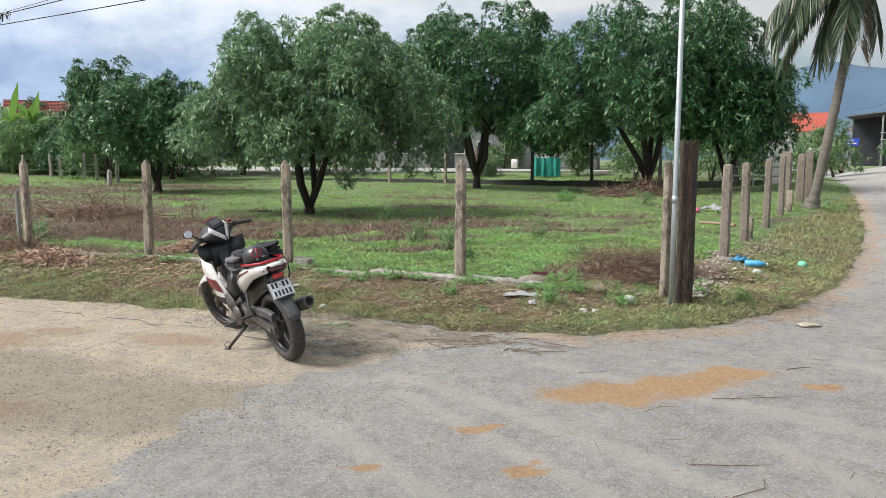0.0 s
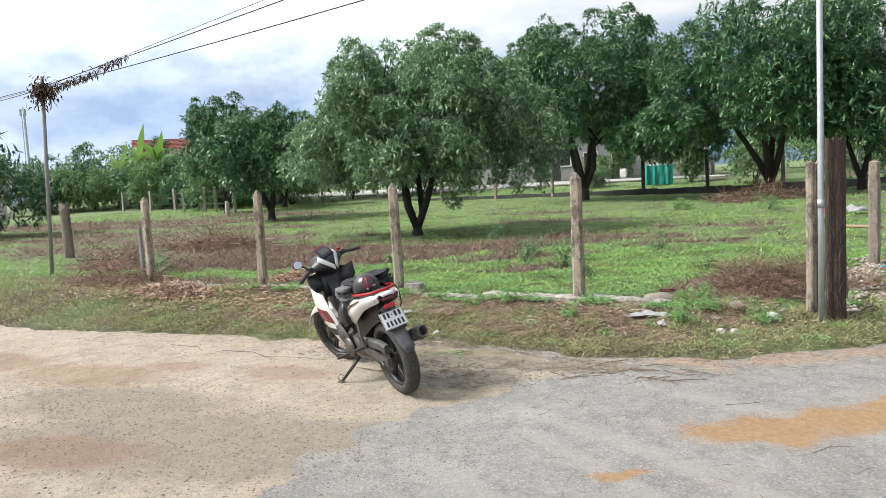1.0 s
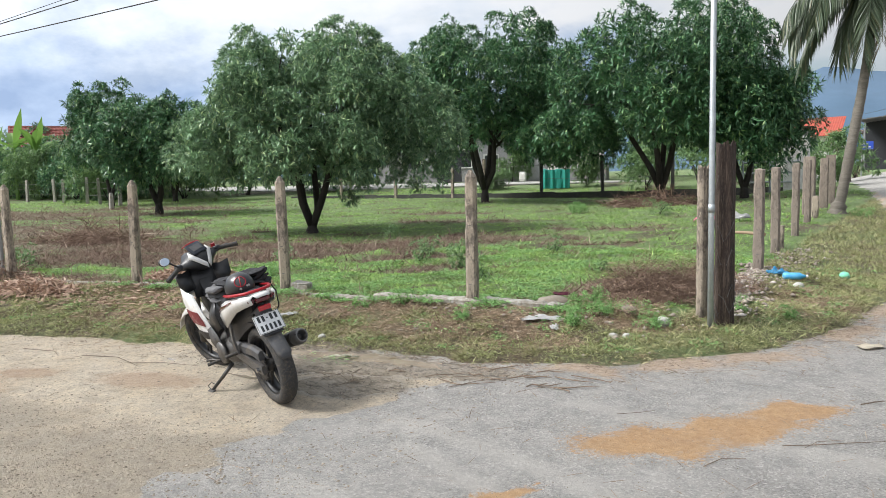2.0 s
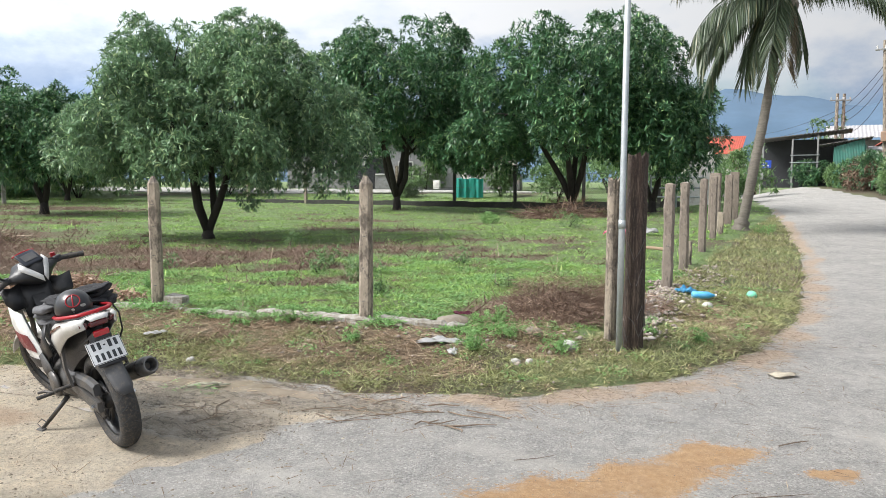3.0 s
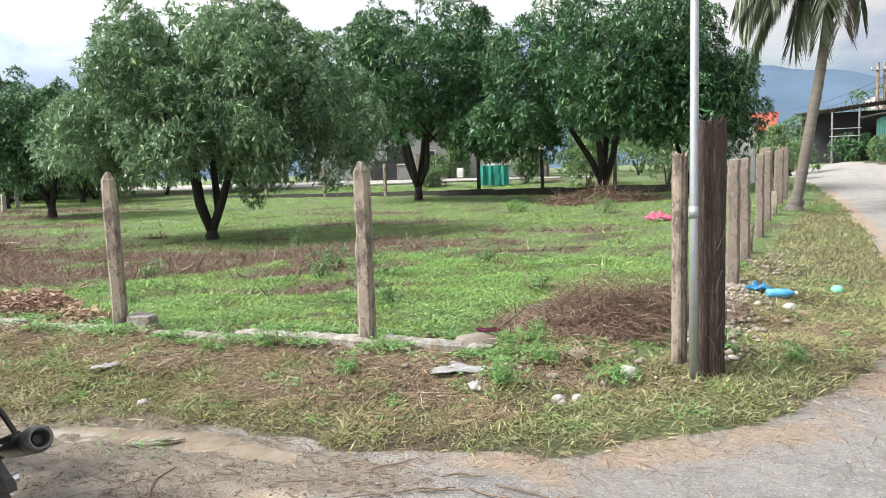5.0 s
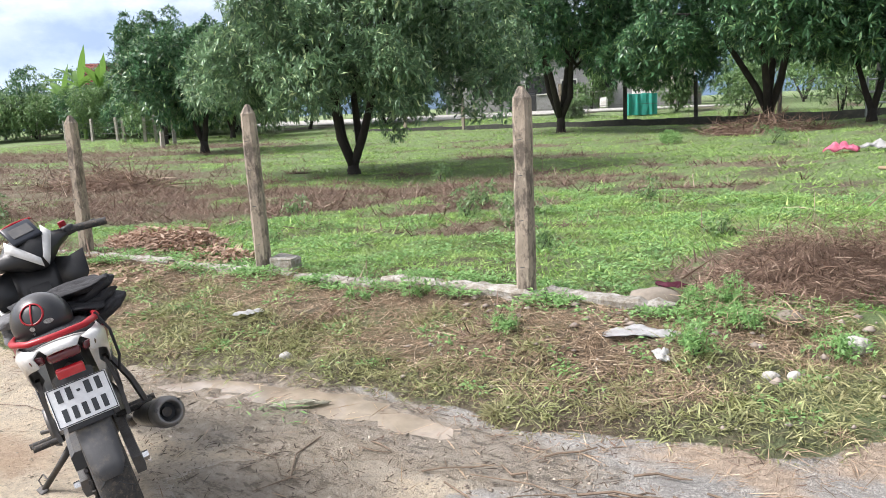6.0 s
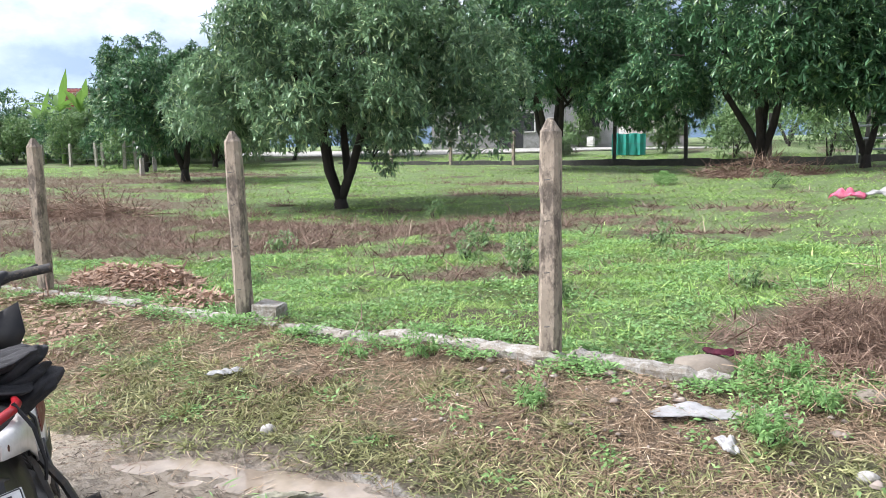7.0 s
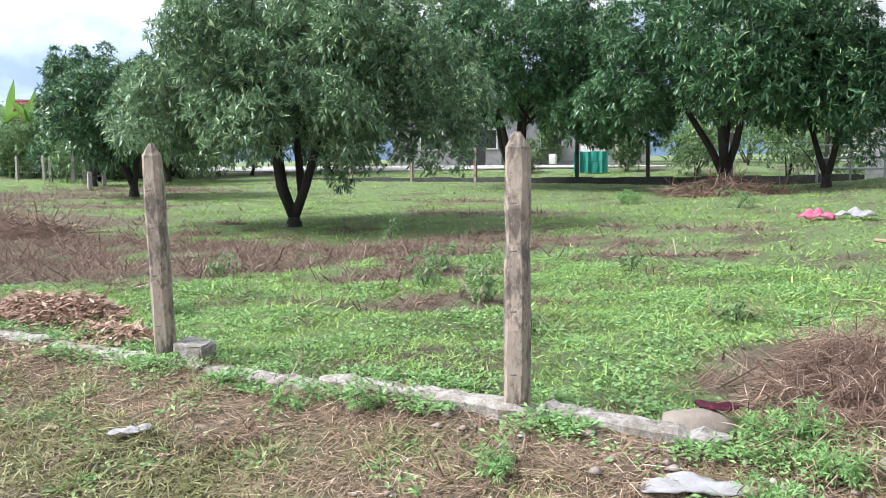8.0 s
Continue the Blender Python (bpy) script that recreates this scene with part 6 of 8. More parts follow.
stones("rubble", ux, uy, land(ux, uy)[0] + 0.03, (0.012, 0.042), "rubble", "crushed pinkish-white rubble beside the fence posts", "rubble", 87)
ux, uy = rng.uniform(-4.6, -2.3, 70), rng.normal(0, 0.2, 70)
uy = fence_y(ux) - 0.15 + uy
stones("rubble", ux, uy, land(ux, uy)[0] + 0.01, (0.012, 0.04), "rubble", "small broken concrete lumps by the footing", "rubble", 84)
ux, uy, uz = scatter(160, -4.6, -0.9, 5.6, 7.4, rng, lambda x, y, s, lot: (s > 0.1) & (lot < 0))
stones("chips", ux, uy, land(ux, uy)[0] + 0.012, (0.006, 0.02), "rubble", "scattered pale stone chips in the verge", "stone chips", 85)

# coarse sawdust shreds on the asphalt
kx, ky, kz = scatter(42000, -2.4, -0.2, 2.6, 5.9, rng, lambda x, y, s, lot: rng.uniform(0, 1, len(x)) < step(spots(x + 0.05 * waves(x, y, 0.5, 51), y + 0.05 * waves(x, y, 0.45, 53), SAND), 0.3, 0.9))
sheet("sawdust", [tufts(kx, ky, kz + 0.006, 3, (0.012, 0.045), (0.0018, 0.0042), (4, 30), 0.03, rng, (0, 0.2), True)], "sawdust", "orange-tan sawdust and chopped straw spilt on asphalt", "sawdust")

# twigs and straw on the bare ground
def twig(pts, r, label="thin dry brown twig lying on the ground", name="twig", material="twig"):
    bm = bmesh.new()
    line = []
    for x, y in pts:
        line.append(Vector((x, y, ground_z(x, y) + r * 1.2)))
    tube(bm, line, [r * 0.4] * (len(line) - 1) + [r * 0.22], 6)
    return tagged(part(name, bm, material), label, "twig", "fallen twigs")


twig([(-0.98, 4.83), (-0.85, 4.92), (-0.7, 5.03), (-0.52, 5.15)], 0.006)
twig([(-0.88, 4.86), (-0.84, 4.99), (-0.72, 5.08)], 0.004)
twig([(-0.81, 3.72), (-0.65, 3.80), (-0.47, 3.91)], 0.008)
twig([(-0.71, 5.78), (-0.64, 5.87), (-0.57, 5.93)], 0.010)
twig([(-0.55, 3.45), (-0.45, 3.62), (-0.47, 3.72)], 0.006)
twig([(-4.36, 4.9), (-4.1, 4.93), (-3.95, 4.84), (-3.82, 4.87)], 0.006)
twig([(-4.12, 5.2), (-4.05, 5.0), (-3.9, 4.85), (-3.95, 4.7)], 0.008)
twig([(-3.35, 5.15), (-3.15, 5.1), (-2.9, 5.2)], 0.010)
twig([(-3.3, 5.25), (-3.05, 5.3), (-2.7, 5.25)], 0.007)
twig([(-3.2, 5.05), (-3.05, 5.2), (-2.8, 5.35)], 0.006)
twig([(-6.7, 4.4), (-6.3, 4.5), (-5.9, 4.42)], 0.008)
twig([(-7.5, 4.3), (-7.1, 4.38), (-6.9, 4.3)], 0.008)
twig([(-6.1, 4.45), (-5.8, 4.6), (-5.4, 4.62)], 0.006)
twig([(-1.9, 4.9), (-1.8, 5.0), (-1.74, 5.1)], 0.005)
twig([(-1.25, 4.35), (-1.2, 4.5), (-1.1, 4.55)], 0.005)
tr = random.Random(91)
for k in range(16):
    bx0, by0, ang, reach = tr.uniform(-4.0, -2.4), tr.uniform(5.1, 5.6), tr.uniform(-0.5, 0.9), tr.uniform(0.12, 0.34)
    line = [(bx0 + reach * t * math.cos(ang) + tr.uniform(-0.02, 0.02), by0 + reach * t * math.sin(ang) + tr.uniform(-0.02, 0.02)) for t in (0, 0.35, 0.7, 1.0)]
    twig(line, tr.uniform(0.006, 0.013), "thin dark damp twig among litter at the verge's edge")
sx, sy, sz = scatter(11000, -9, 1.0, 3.2, 9, rng, lambda x, y, s, lot: (s < 0.12) & (rng.uniform(0, 1, len(x)) < 0.07 + 0.9 * step(s, -0.7, 0.05)))
sheet("loose_straw", [tufts(sx, sy, sz + 0.012, 2, (0.05, 0.22), (0.0025, 0.005), (9, 30), 0.08, rng, (0, 0.1))], "straw", "loose dry straw strewn along the verge's edge", "straw")


def weed_plant(x, y, r, h, seed, count=60, leaf=0.055):
    return bush(x, y, r, h, count, leaf, seed, "weed", "weed_plant", "leafy bright green weed by the footing", "weed", "leafy weeds", leaves=9)


for n, (x, y, r, h) in enumerate(((-3.2, 7.25, 0.16, 0.2), (-3.02, 7.32, 0.15, 0.2), (-2.85, 7.1, 0.14, 0.16), (-2.4, 7.05, 0.16, 0.18), (-3.05, 6.75, 0.11, 0.16), (-2.95, 6.62, 0.15, 0.18), (-4.9, 6.75, 0.2, 0.14), (-5.3, 6.6, 0.17, 0.13), (-4.0, 6.5, 0.14, 0.15), (-7.6, 7.6, 0.25, 0.2), (-9.5, 21.5, 0.7, 0.55), (-1.5, 8.1, 0.15, 0.14), (-1.9, 8.0, 0.14, 0.16), (-2.0, 20.0, 0.45, 0.3))):
    weed_plant(x, y, r * 0.52, h * 0.5, 300 + n, int(50 + 900 * r * h), 0.028 + 0.02 * r)

mx, my, mz = scatter(2600, -5.9, -2.7, 4.5, 6.0, rng, lambda x, y, s, lot: (s < 0.15) & (spots(x, y, WET) > 0.3) & (spots(x, y, PUDDLE) < 0.3))
stones("mud_clods", mx, my, mz, (0.004, 0.012), "mud", "small clods of churned dark mud", "mud", 86)
sheet("trodden_litter", [tufts(mx[::4], my[::4], mz[::4] + 0.008, 3, (0.02, 0.09), (0.003, 0.007), (5, 30), 0.05, rng, (0, 0.1))], "dry_vine", "dark trodden stalks in mud", "litter")
fx2, fy2 = rng.uniform(-4.75, -4.3, 12), rng.uniform(5.12, 5.35, 12)
sheet("fallen_frond", [tufts(fx2, fy2, land(fx2, fy2)[0] + 0.02, 3, (0.05, 0.13), (0.005, 0.011), (5, 20), 0.04, rng, (0, 0.2))], "weed", "wilted green leaves lying by the puddle", "leaves")

# darker standing weeds in the orchard and small dead stalks among them
for n, (x, y, r, h) in enumerate(((-6.7, 9.6, 0.30, 0.34), (-6.2, 9.9, 0.34, 0.40), (-5.8, 9.2, 0.25, 0.3), (-7.1, 10.4, 0.3, 0.36), (-9.6, 12.6, 0.3, 0.34), (-6.6, 20.0, 0.6, 0.6), (-4.9, 8.3, 0.16, 0.22), (-8.9, 9.0, 0.22, 0.28), (-11.9, 6.6, 0.3, 0.34), (-12.6, 6.9, 0.35, 0.4), (-5.4, 11.4, 0.22, 0.26), (-3.9, 9.6, 0.2, 0.24))):
    bush(x, y, r * 0.65, h * 0.7, int(40 + 420 * r * h), 0.05, 330 + n, "hedge", "standing_weed", "dark green standing weed in orchard grass", "weed", "standing weeds", leaves=8)

# dead litter along the verge's ragged edge
lx2, ly2, lz2 = scatter(26000, -9, 0.2, 3.6, 14, rng, lambda x, y, s, lot: (s < 0.16) & (s > -0.42) & (rng.uniform(0, 1, len(x)) < step(s, -0.42, 0.0) * (0.35 + 0.65 * step(waves(x, y, 0.5, 38), -0.3, 0.5))))
sheet("edge_litter", [tufts(lx2, ly2, lz2 + 0.008, 4, (0.02, 0.09), (0.003, 0.008), (3, 25), 0.06, rng, (0, 0.3), True)], "dead_brush", "dead brown stalks and leaf litter along the verge's edge", "litter")
kx, ky = rng.uniform(-12.0, -7.2, 1300), rng.normal(0, 0.3, 1300)
ky = fence_y(kx) - 0.55 + ky
sheet("fallen_leaves", [tufts(kx, ky, land(kx, ky)[0] + 0.03, 2, (0.05, 0.13), (0.014, 0.03), (2, 20), 0.06, rng, (0, 0.5))], "dead_leaf", "dry brown fallen leaves strewn before the fence", "leaves")


# ---- motorbike ----
M["paint_white"] = plain("paint_white", (0.78, 0.77, 0.75), (0.70, 0.69, 0.66), 5, 40, 0.32, bump=0.02, dirt=(0.42, 0.37, 0.30), coat=0.5, dirt_lo=0.56, dirt_hi=0.9)
M["paint_red"] = plain("paint_red", (0.33, 0.007, 0.014), (0.24, 0.006, 0.011), 6, 40, 0.38, bump=0.02, coat=0.1, dirt=(0.2, 0.05, 0.04), dirt_lo=0.6, dirt_hi=0.9)
M["decal_red"] = plain("decal_red", (0.20, 0.022, 0.026), (0.11, 0.016, 0.02), 9, 50, 0.4, bump=0.02, dirt=(0.30, 0.26, 0.24), dirt_lo=0.55, dirt_hi=0.7)
M["plastic_black"] = plain("plastic_black", (0.022, 0.022, 0.024), (0.014, 0.014, 0.015), 6, 60, 0.42, bump=0.12, dirt=(0.07, 0.06, 0.05), dirt_lo=0.55, dirt_hi=0.9)
M["plastic_grey"] = plain("plastic_grey", (0.075, 0.075, 0.078), (0.05, 0.05, 0.052), 6, 60, 0.6, bump=0.15, dirt=(0.2, 0.165, 0.12), dirt_lo=0.5, dirt_hi=0.85)
M["rubber"] = plain("rubber", (0.045, 0.044, 0.044), (0.03, 0.03, 0.03), 8, 70, 0.85, bump=0.35, dirt=(0.15, 0.12, 0.085), dirt_lo=0.5, dirt_hi=0.85)
M["alloy"] = plain("alloy", (0.20, 0.195, 0.19), (0.12, 0.117, 0.113), 9, 60, 0.45, 0.75, bump=0.25, dirt=(0.13, 0.10, 0.075))
M["steel_dark"] = plain("steel_dark", (0.10, 0.095, 0.09), (0.06, 0.057, 0.055), 9, 60, 0.55, 0.6, bump=0.25, dirt=(0.16, 0.12, 0.085))
M["muffler_steel"] = plain("muffler_steel", (0.15, 0.145, 0.14), (0.10, 0.097, 0.095), 9, 60, 0.42, 0.7, bump=0.12, dirt=(0.2, 0.165, 0.12))
M["muffler_cap"] = plain("muffler_cap", (0.26, 0.255, 0.25), (0.18, 0.175, 0.17), 9, 60, 0.5, 0.5, bump=0.15, dirt=(0.2, 0.165, 0.12))
M["chrome"] = plain("chrome", (0.66, 0.66, 0.66), (0.58, 0.58, 0.58), 9, 60, 0.18, 1.0, bump=0.05)
M["mirror_glass"] = plain("mirror_glass", (0.85, 0.88, 0.92), (0.83, 0.86, 0.9), 2, 5, 0.03, 1.0, bump=0)
M["lens_red"] = plain("lens_red", (0.62, 0.015, 0.025), (0.50, 0.012, 0.02), 12, 90, 0.15, bump=0.05, coat=0.8)
M["lens_dark"] = plain("lens_dark", (0.13, 0.012, 0.018), (0.09, 0.01, 0.014), 12, 90, 0.15, bump=0.02, coat=0.8)
M["dial_glass"] = plain("dial_glass", (0.045, 0.05, 0.065), (0.02, 0.023, 0.03), 6, 40, 0.3, bump=0, coat=0.05)
for shiny, level in (("dial_glass", 0.2), ("paint_red", 0.3)):
    M[shiny].node_tree.nodes["Principled BSDF"].inputs["Specular IOR Level"].default_value = level
M["cloth_black"] = plain("cloth_black", (0.034, 0.034, 0.038), (0.02, 0.02, 0.023), 9, 120, 0.85, bump=0.5)
M["cloth_grey"] = plain("cloth_grey", (0.14, 0.14, 0.145), (0.09, 0.09, 0.095), 9, 120, 0.9, bump=0.5)
M["helmet_shell"] = plain("helmet_shell", (0.028, 0.028, 0.030), (0.020, 0.020, 0.022), 6, 60, 0.38, bump=0.04, coat=0.2)
M["plate_white"] = plain("plate_white", (0.76, 0.77, 0.77), (0.70, 0.71, 0.71), 8, 60, 0.45, bump=0.03, spread=0.0)
M["ink"] = plain("ink", (0.03, 0.035, 0.04), (0.025, 0.028, 0.03), 8, 60, 0.5, bump=0, spread=0.0)


def spun(profile, centre, n=40):
    """A ring round the axle (y): profile of (radius, y), closed."""
    bm = bmesh.new()
    rings = []
    for k in range(n):
        a = 2 * math.pi * k / n
        rings.append([bm.verts.new((centre[0] + r * math.cos(a), centre[1] + y, centre[2] + r * math.sin(a))) for r, y in profile])
    m = len(profile)
    for k in range(n):
        a, b = rings[k], rings[(k + 1) % n]
        for j in range(m):
            bm.faces.new((a[j], b[j], b[(j + 1) % m], a[(j + 1) % m]))
    bmesh.ops.recalc_face_normals(bm, faces=bm.faces[:])
    return bm


def skin(rows, thick=0.006):
    """A panel through rows of points, with thickness."""
    bm = bmesh.new()
    loft(bm, rows, cap=False, closed=False)
    bmesh.ops.solidify(bm, geom=bm.faces[:], thickness=thick)
    return bm


def mirrored(rows):
    return [[(x, -y, z) for x, y, z in r] for r in rows]


def egg(centre, radii, m=None, seg=20, wob=0.0, seed=0):
    bm = bmesh.new()
    made = bmesh.ops.create_uvsphere(bm, u_segments=seg, v_segments=seg // 2 + 2, radius=1.0)["verts"]
    for v in made:
        d = 1 + wob * noise.noise(v.co * 2.2 + Vector((seed, seed, 0)))
        v.co = Vector((v.co.x * radii[0] * d, v.co.y * radii[1] * d, v.co.z * radii[2] * d))
    bmesh.ops.transform(bm, matrix=pose(*centre) @ (m or Matrix()), verts=made)
    return bm


def motorbike(at):
    bike = thing("motorbike", at, "white, red and black underbone motorbike leaning on its side stand", "motorbike")

    # the front end is turned a little to the left about the steering axis
    turned = Matrix.Translation((1.02, 0, 0.9)) @ Matrix.Rotation(radians(18), 4, Vector((-0.44, 0, 0.90))) @ Matrix.Translation((-1.02, 0, -0.9))

    # wheels
    for name, cx, cz, R, W, rim in (("rear_wheel", 0.0, 0.288, 0.288, 0.058, 0.213), ("front_wheel", 1.255, 0.280, 0.280, 0.043, 0.213)):
        prof = []
        for k in range(13):
            a = math.pi * k / 12
            prof.append((R - 0.062 + 0.062 * math.sin(a) ** 0.8, W * math.cos(a)))
        prof += [(rim - 0.006, -W * 0.72), (rim - 0.006, W * 0.72)]
        wheel = part(name, spun(prof, (cx, 0, cz), 56), "rubber", bike, "worn black road tyre on a black rim", True)
        wheel.data.name = "tyre"
        if name == "front_wheel":
            wheel.matrix_basis = turned
        part("rim", spun([(rim, -W * 0.66), (rim, W * 0.66), (rim - 0.022, W * 0.55), (rim - 0.026, 0), (rim - 0.022, -W * 0.55)], (cx, 0, cz), 48), "plastic_black", wheel, "black alloy rim", True)
        part("hub", spun([(0.045, -0.05), (0.045, 0.05), (0.012, 0.06), (0.012, -0.06)], (cx, 0, cz), 20), "steel_dark", wheel, smooth=True)
        for k in range(5):
            a = 2 * math.pi * k / 5 + 0.3
            bm = bmesh.new()
            for da in (-0.10, 0.10):
                tube(bm, [(cx + 0.04 * math.cos(a), 0, cz + 0.04 * math.sin(a)), (cx + (rim - 0.012) * math.cos(a + da), 0, cz + (rim - 0.012) * math.sin(a + da))], [0.014, 0.010], 6)
            part("spoke", bm, "plastic_black", wheel)
        part("brake_disc", spun([(0.11, -0.048), (0.11, -0.044), (0.065, -0.044), (0.065, -0.048)], (cx, 0, cz), 30), "chrome", wheel)
        # tread: slanted grooves laid into the crown
        bm = bmesh.new()
        for k in range(26):
            for sgn in (-1, 1):
                pts = []
                for j in range(4):
                    a = 2 * math.pi * (k + 0.5 * (sgn > 0)) / 26 + j * 0.045
                    y = sgn * (0.010 + j * W * 0.22)
                    r = R - 0.062 + 0.062 * max(0.0, 1 - (y / W) ** 2) ** 0.4 - 0.0005
                    pts.append((cx + r * math.cos(a), y, cz + r * math.sin(a)))
                tube(bm, pts, 0.0022, 4)
        part("tread_groove", bm, "ink", wheel)["kind"] = "stuff"

    # chain side
    part("sprocket", spun([(0.085, 0.070), (0.085, 0.076), (0.03, 0.076), (0.03, 0.070)], (0, 0, 0.288), 30), "steel_dark", bike)
    bm = bmesh.new()
    for k in range(60):
        t = k / 60
        if t < 0.42:
            u = t / 0.42
            p, a = Vector((0.46 * u, 0.073, 0.288 + 0.087 + (0.335 + 0.04 - 0.375) * u)), 0
        elif t < 0.5:
            b = math.pi / 2 - (t - 0.42) / 0.08 * math.pi
            p, a = Vector((0.46 + 0.04 * math.cos(b), 0.073, 0.335 + 0.04 * math.sin(b))), b
        elif t < 0.88:
            u = (t - 0.5) / 0.38
            p, a = Vector((0.46 * (1 - u), 0.073, 0.295 - 0.094 * u)), 0
        else:
            b = -math.pi / 2 - (t - 0.88) / 0.12 * math.pi
            p, a = Vector((0.087 * math.cos(b), 0.073, 0.288 + 0.087 * math.sin(b))), b
        box(bm, (0.016, 0.012, 0.012), Matrix.Translation(p) @ pose(0, 0, 0, 0, -math.degrees(a), 0))
    part("chain", bm, "steel_dark", bike)["kind"] = "stuff"
    bm = bmesh.new()
    loft(bm, [[(x, y, z + h) for y, h in ((0.062, -0.02), (0.10, -0.02), (0.10, 0.03), (0.085, 0.045), (0.062, 0.045))] for x, z in ((-0.06, 0.375), (0.05, 0.39), (0.2, 0.385), (0.34, 0.385), (0.46, 0.40))])
    part("chain_guard", bm, "plastic_grey", bike, "grey dusty chain guard")
    for sgn in (1, -1):
        bm = bmesh.new()
        rings = []
        for x, z, h in ((-0.07, 0.288, 0.030), (0.02, 0.29, 0.034), (0.2, 0.315, 0.036), (0.4, 0.35, 0.040), (0.5, 0.36, 0.045)):
            rings.append([(x, sgn * (0.085 + dy), z + dz * h) for dy, dz in ((-0.016, -1), (0.016, -1), (0.02, 0), (0.016, 1), (-0.016, 1))])
        loft(bm, rings)
        part("swingarm", bm, "alloy", bike, "dull alloy swingarm")
        bm = bmesh.new()
        tube(bm, [(-0.02, sgn * 0.105, 0.288), (-0.02, sgn * 0.125, 0.288)], 0.018, 6)
        part("axle_nut", bm, "chrome", bike)
        # fork legs
        bm = bmesh.new()
        tube(bm, [(1.262, sgn * 0.068, 0.27), (1.235, sgn * 0.068, 0.34), (1.17, sgn * 0.068, 0.48)], [0.026, 0.024, 0.023], 10)
        tube(bm, [(1.17, sgn * 0.068, 0.48), (1.03, sgn * 0.068, 0.80)], 0.016, 10)
        part("fork_leg", bm, "steel_dark", bike, smooth=True).matrix_basis = turned

    # front mudguard
    rows = []
    for k in range(10):
        a = radians(20 + k * 14)
        rows.append([(1.255 + 0.305 * math.cos(a), y, 0.28 + (0.305 - 0.9 * y * y / 0.06) * math.sin(a) + 0.0) for y in (-0.065, -0.035, 0, 0.035, 0.065)])
    part("front_mudguard", skin(rows, 0.005), "paint_white", bike, smooth=True).matrix_basis = turned

    # engine, down tube, exhaust header
    bm = bmesh.new()
    rings = []
    for x, ry, rz, z in ((0.36, 0.09, 0.09, 0.34), (0.42, 0.125, 0.12, 0.335), (0.55, 0.135, 0.125, 0.33), (0.66, 0.12, 0.11, 0.335), (0.72, 0.075, 0.075, 0.36)):
        rings.append([(x, ry * math.cos(a), z + rz * math.sin(a)) for a in (2 * math.pi * k / 16 for k in range(16))])
    loft(bm, rings)
    engine = part("engine", bm, "alloy", bike, "dusty grey engine casing", True)
    for k in range(6):
        part("cooling_fin", spun([(0.088, -0.004), (0.088, 0.004), (0.04, 0.004), (0.04, -0.004)], (0, 0, 0), 18), "alloy", engine).matrix_basis = pose(0.735 + k * 0.022, 0, 0.375 + k * 0.008, 0, 0, 90)
    bm = bmesh.new()
    tube(bm, [(0.52, 0.137, 0.33), (0.52, 0.158, 0.33)], [0.085, 0.078], 22)
    part("clutch_cover", bm, "alloy", engine, smooth=True)
    bm = bmesh.new()
    tube(bm, [(0.84, 0, 0.33), (0.86, -0.04, 0.24), (0.75, -0.09, 0.19), (0.58, -0.13, 0.19), (0.44, -0.155, 0.25)], 0.020, 10)
    part("exhaust_header", bm, "steel_dark", bike, smooth=True)
    # muffler
    bm = bmesh.new()
    a, b = Vector((0.46, -0.155, 0.25)), Vector((-0.02, -0.235, 0.405))
    pts = [a.lerp(b, t) for t in (0, 0.08, 0.25, 0.55, 0.82, 0.90)]
    tube(bm, pts, [0.022, 0.030, 0.043, 0.051, 0.054, 0.054], 18)
    muff = part("muffler", bm, "muffler_steel", bike, "dull upswept steel muffler", True)
    way = (b - a).normalized()
    bm = bmesh.new()
    cap_side = way.cross(Vector((0, 0, 1))).normalized()
    cap_up = cap_side.cross(way)
    loft(bm, [[b + way * s + (cap_side * math.cos(2 * math.pi * k / 24) + cap_up * math.sin(2 * math.pi * k / 24)) * r for k in range(24)] for s, r in ((-0.06, 0.053), (-0.055, 0.058), (0.006, 0.056), (0.030, 0.046), (0.033, 0.040), (0.026, 0.036), (-0.046, 0.035))], cap=False)
    part("end_cap", bm, "muffler_cap", muff, "dull silver end cap", True)
    # a black disc paints the shade deep inside the outlet
    bm = bmesh.new()
    tube(bm, [b - way * 0.046, b - way * 0.042], [0.037, 0.037], 18)
    part("outlet", bm, "ink", muff, "black disc drawn for the dark outlet hole")
    bm = bmesh.new()
    tube(bm, [b - way * 0.042, b - way * 0.02], [0.018, 0.018], 12)
    part("tail_pipe", bm, "steel_dark", muff)
    for k in range(3):
        ang = k * 2.09 + 0.5
        side = way.cross(Vector((0, 0, 1))).normalized()
        up = side.cross(way)
        bm = bmesh.new()
        c = b + (side * math.cos(ang) + up * math.sin(ang)) * 0.047 + way * 0.020
        tube(bm, [c, c + way * 0.010], 0.006, 8)
        part("rivet", bm, "steel_dark", muff)
    bm = bmesh.new()
    rows = []
    for t in (0.3, 0.45, 0.6, 0.75):
        c = a.lerp(b, t)
        rows.append([c + Vector((0, -0.059 * math.cos(q), 0.059 * math.sin(q))) for q in (-0.6, -0.2, 0.2, 0.6, 1.0)])
    part("heat_shield", skin(rows, 0.004), "plastic_black", muff, smooth=True)
    bm = bmesh.new()
    tube(bm, [(0.26, -0.13, 0.60), (0.22, -0.17, 0.50), (0.2, -0.19, 0.40)], 0.012, 6)
    part("muffler_bracket", bm, "steel_dark", muff)

    # frame spine and battery box, dark inside the panels
    bm = bmesh.new()
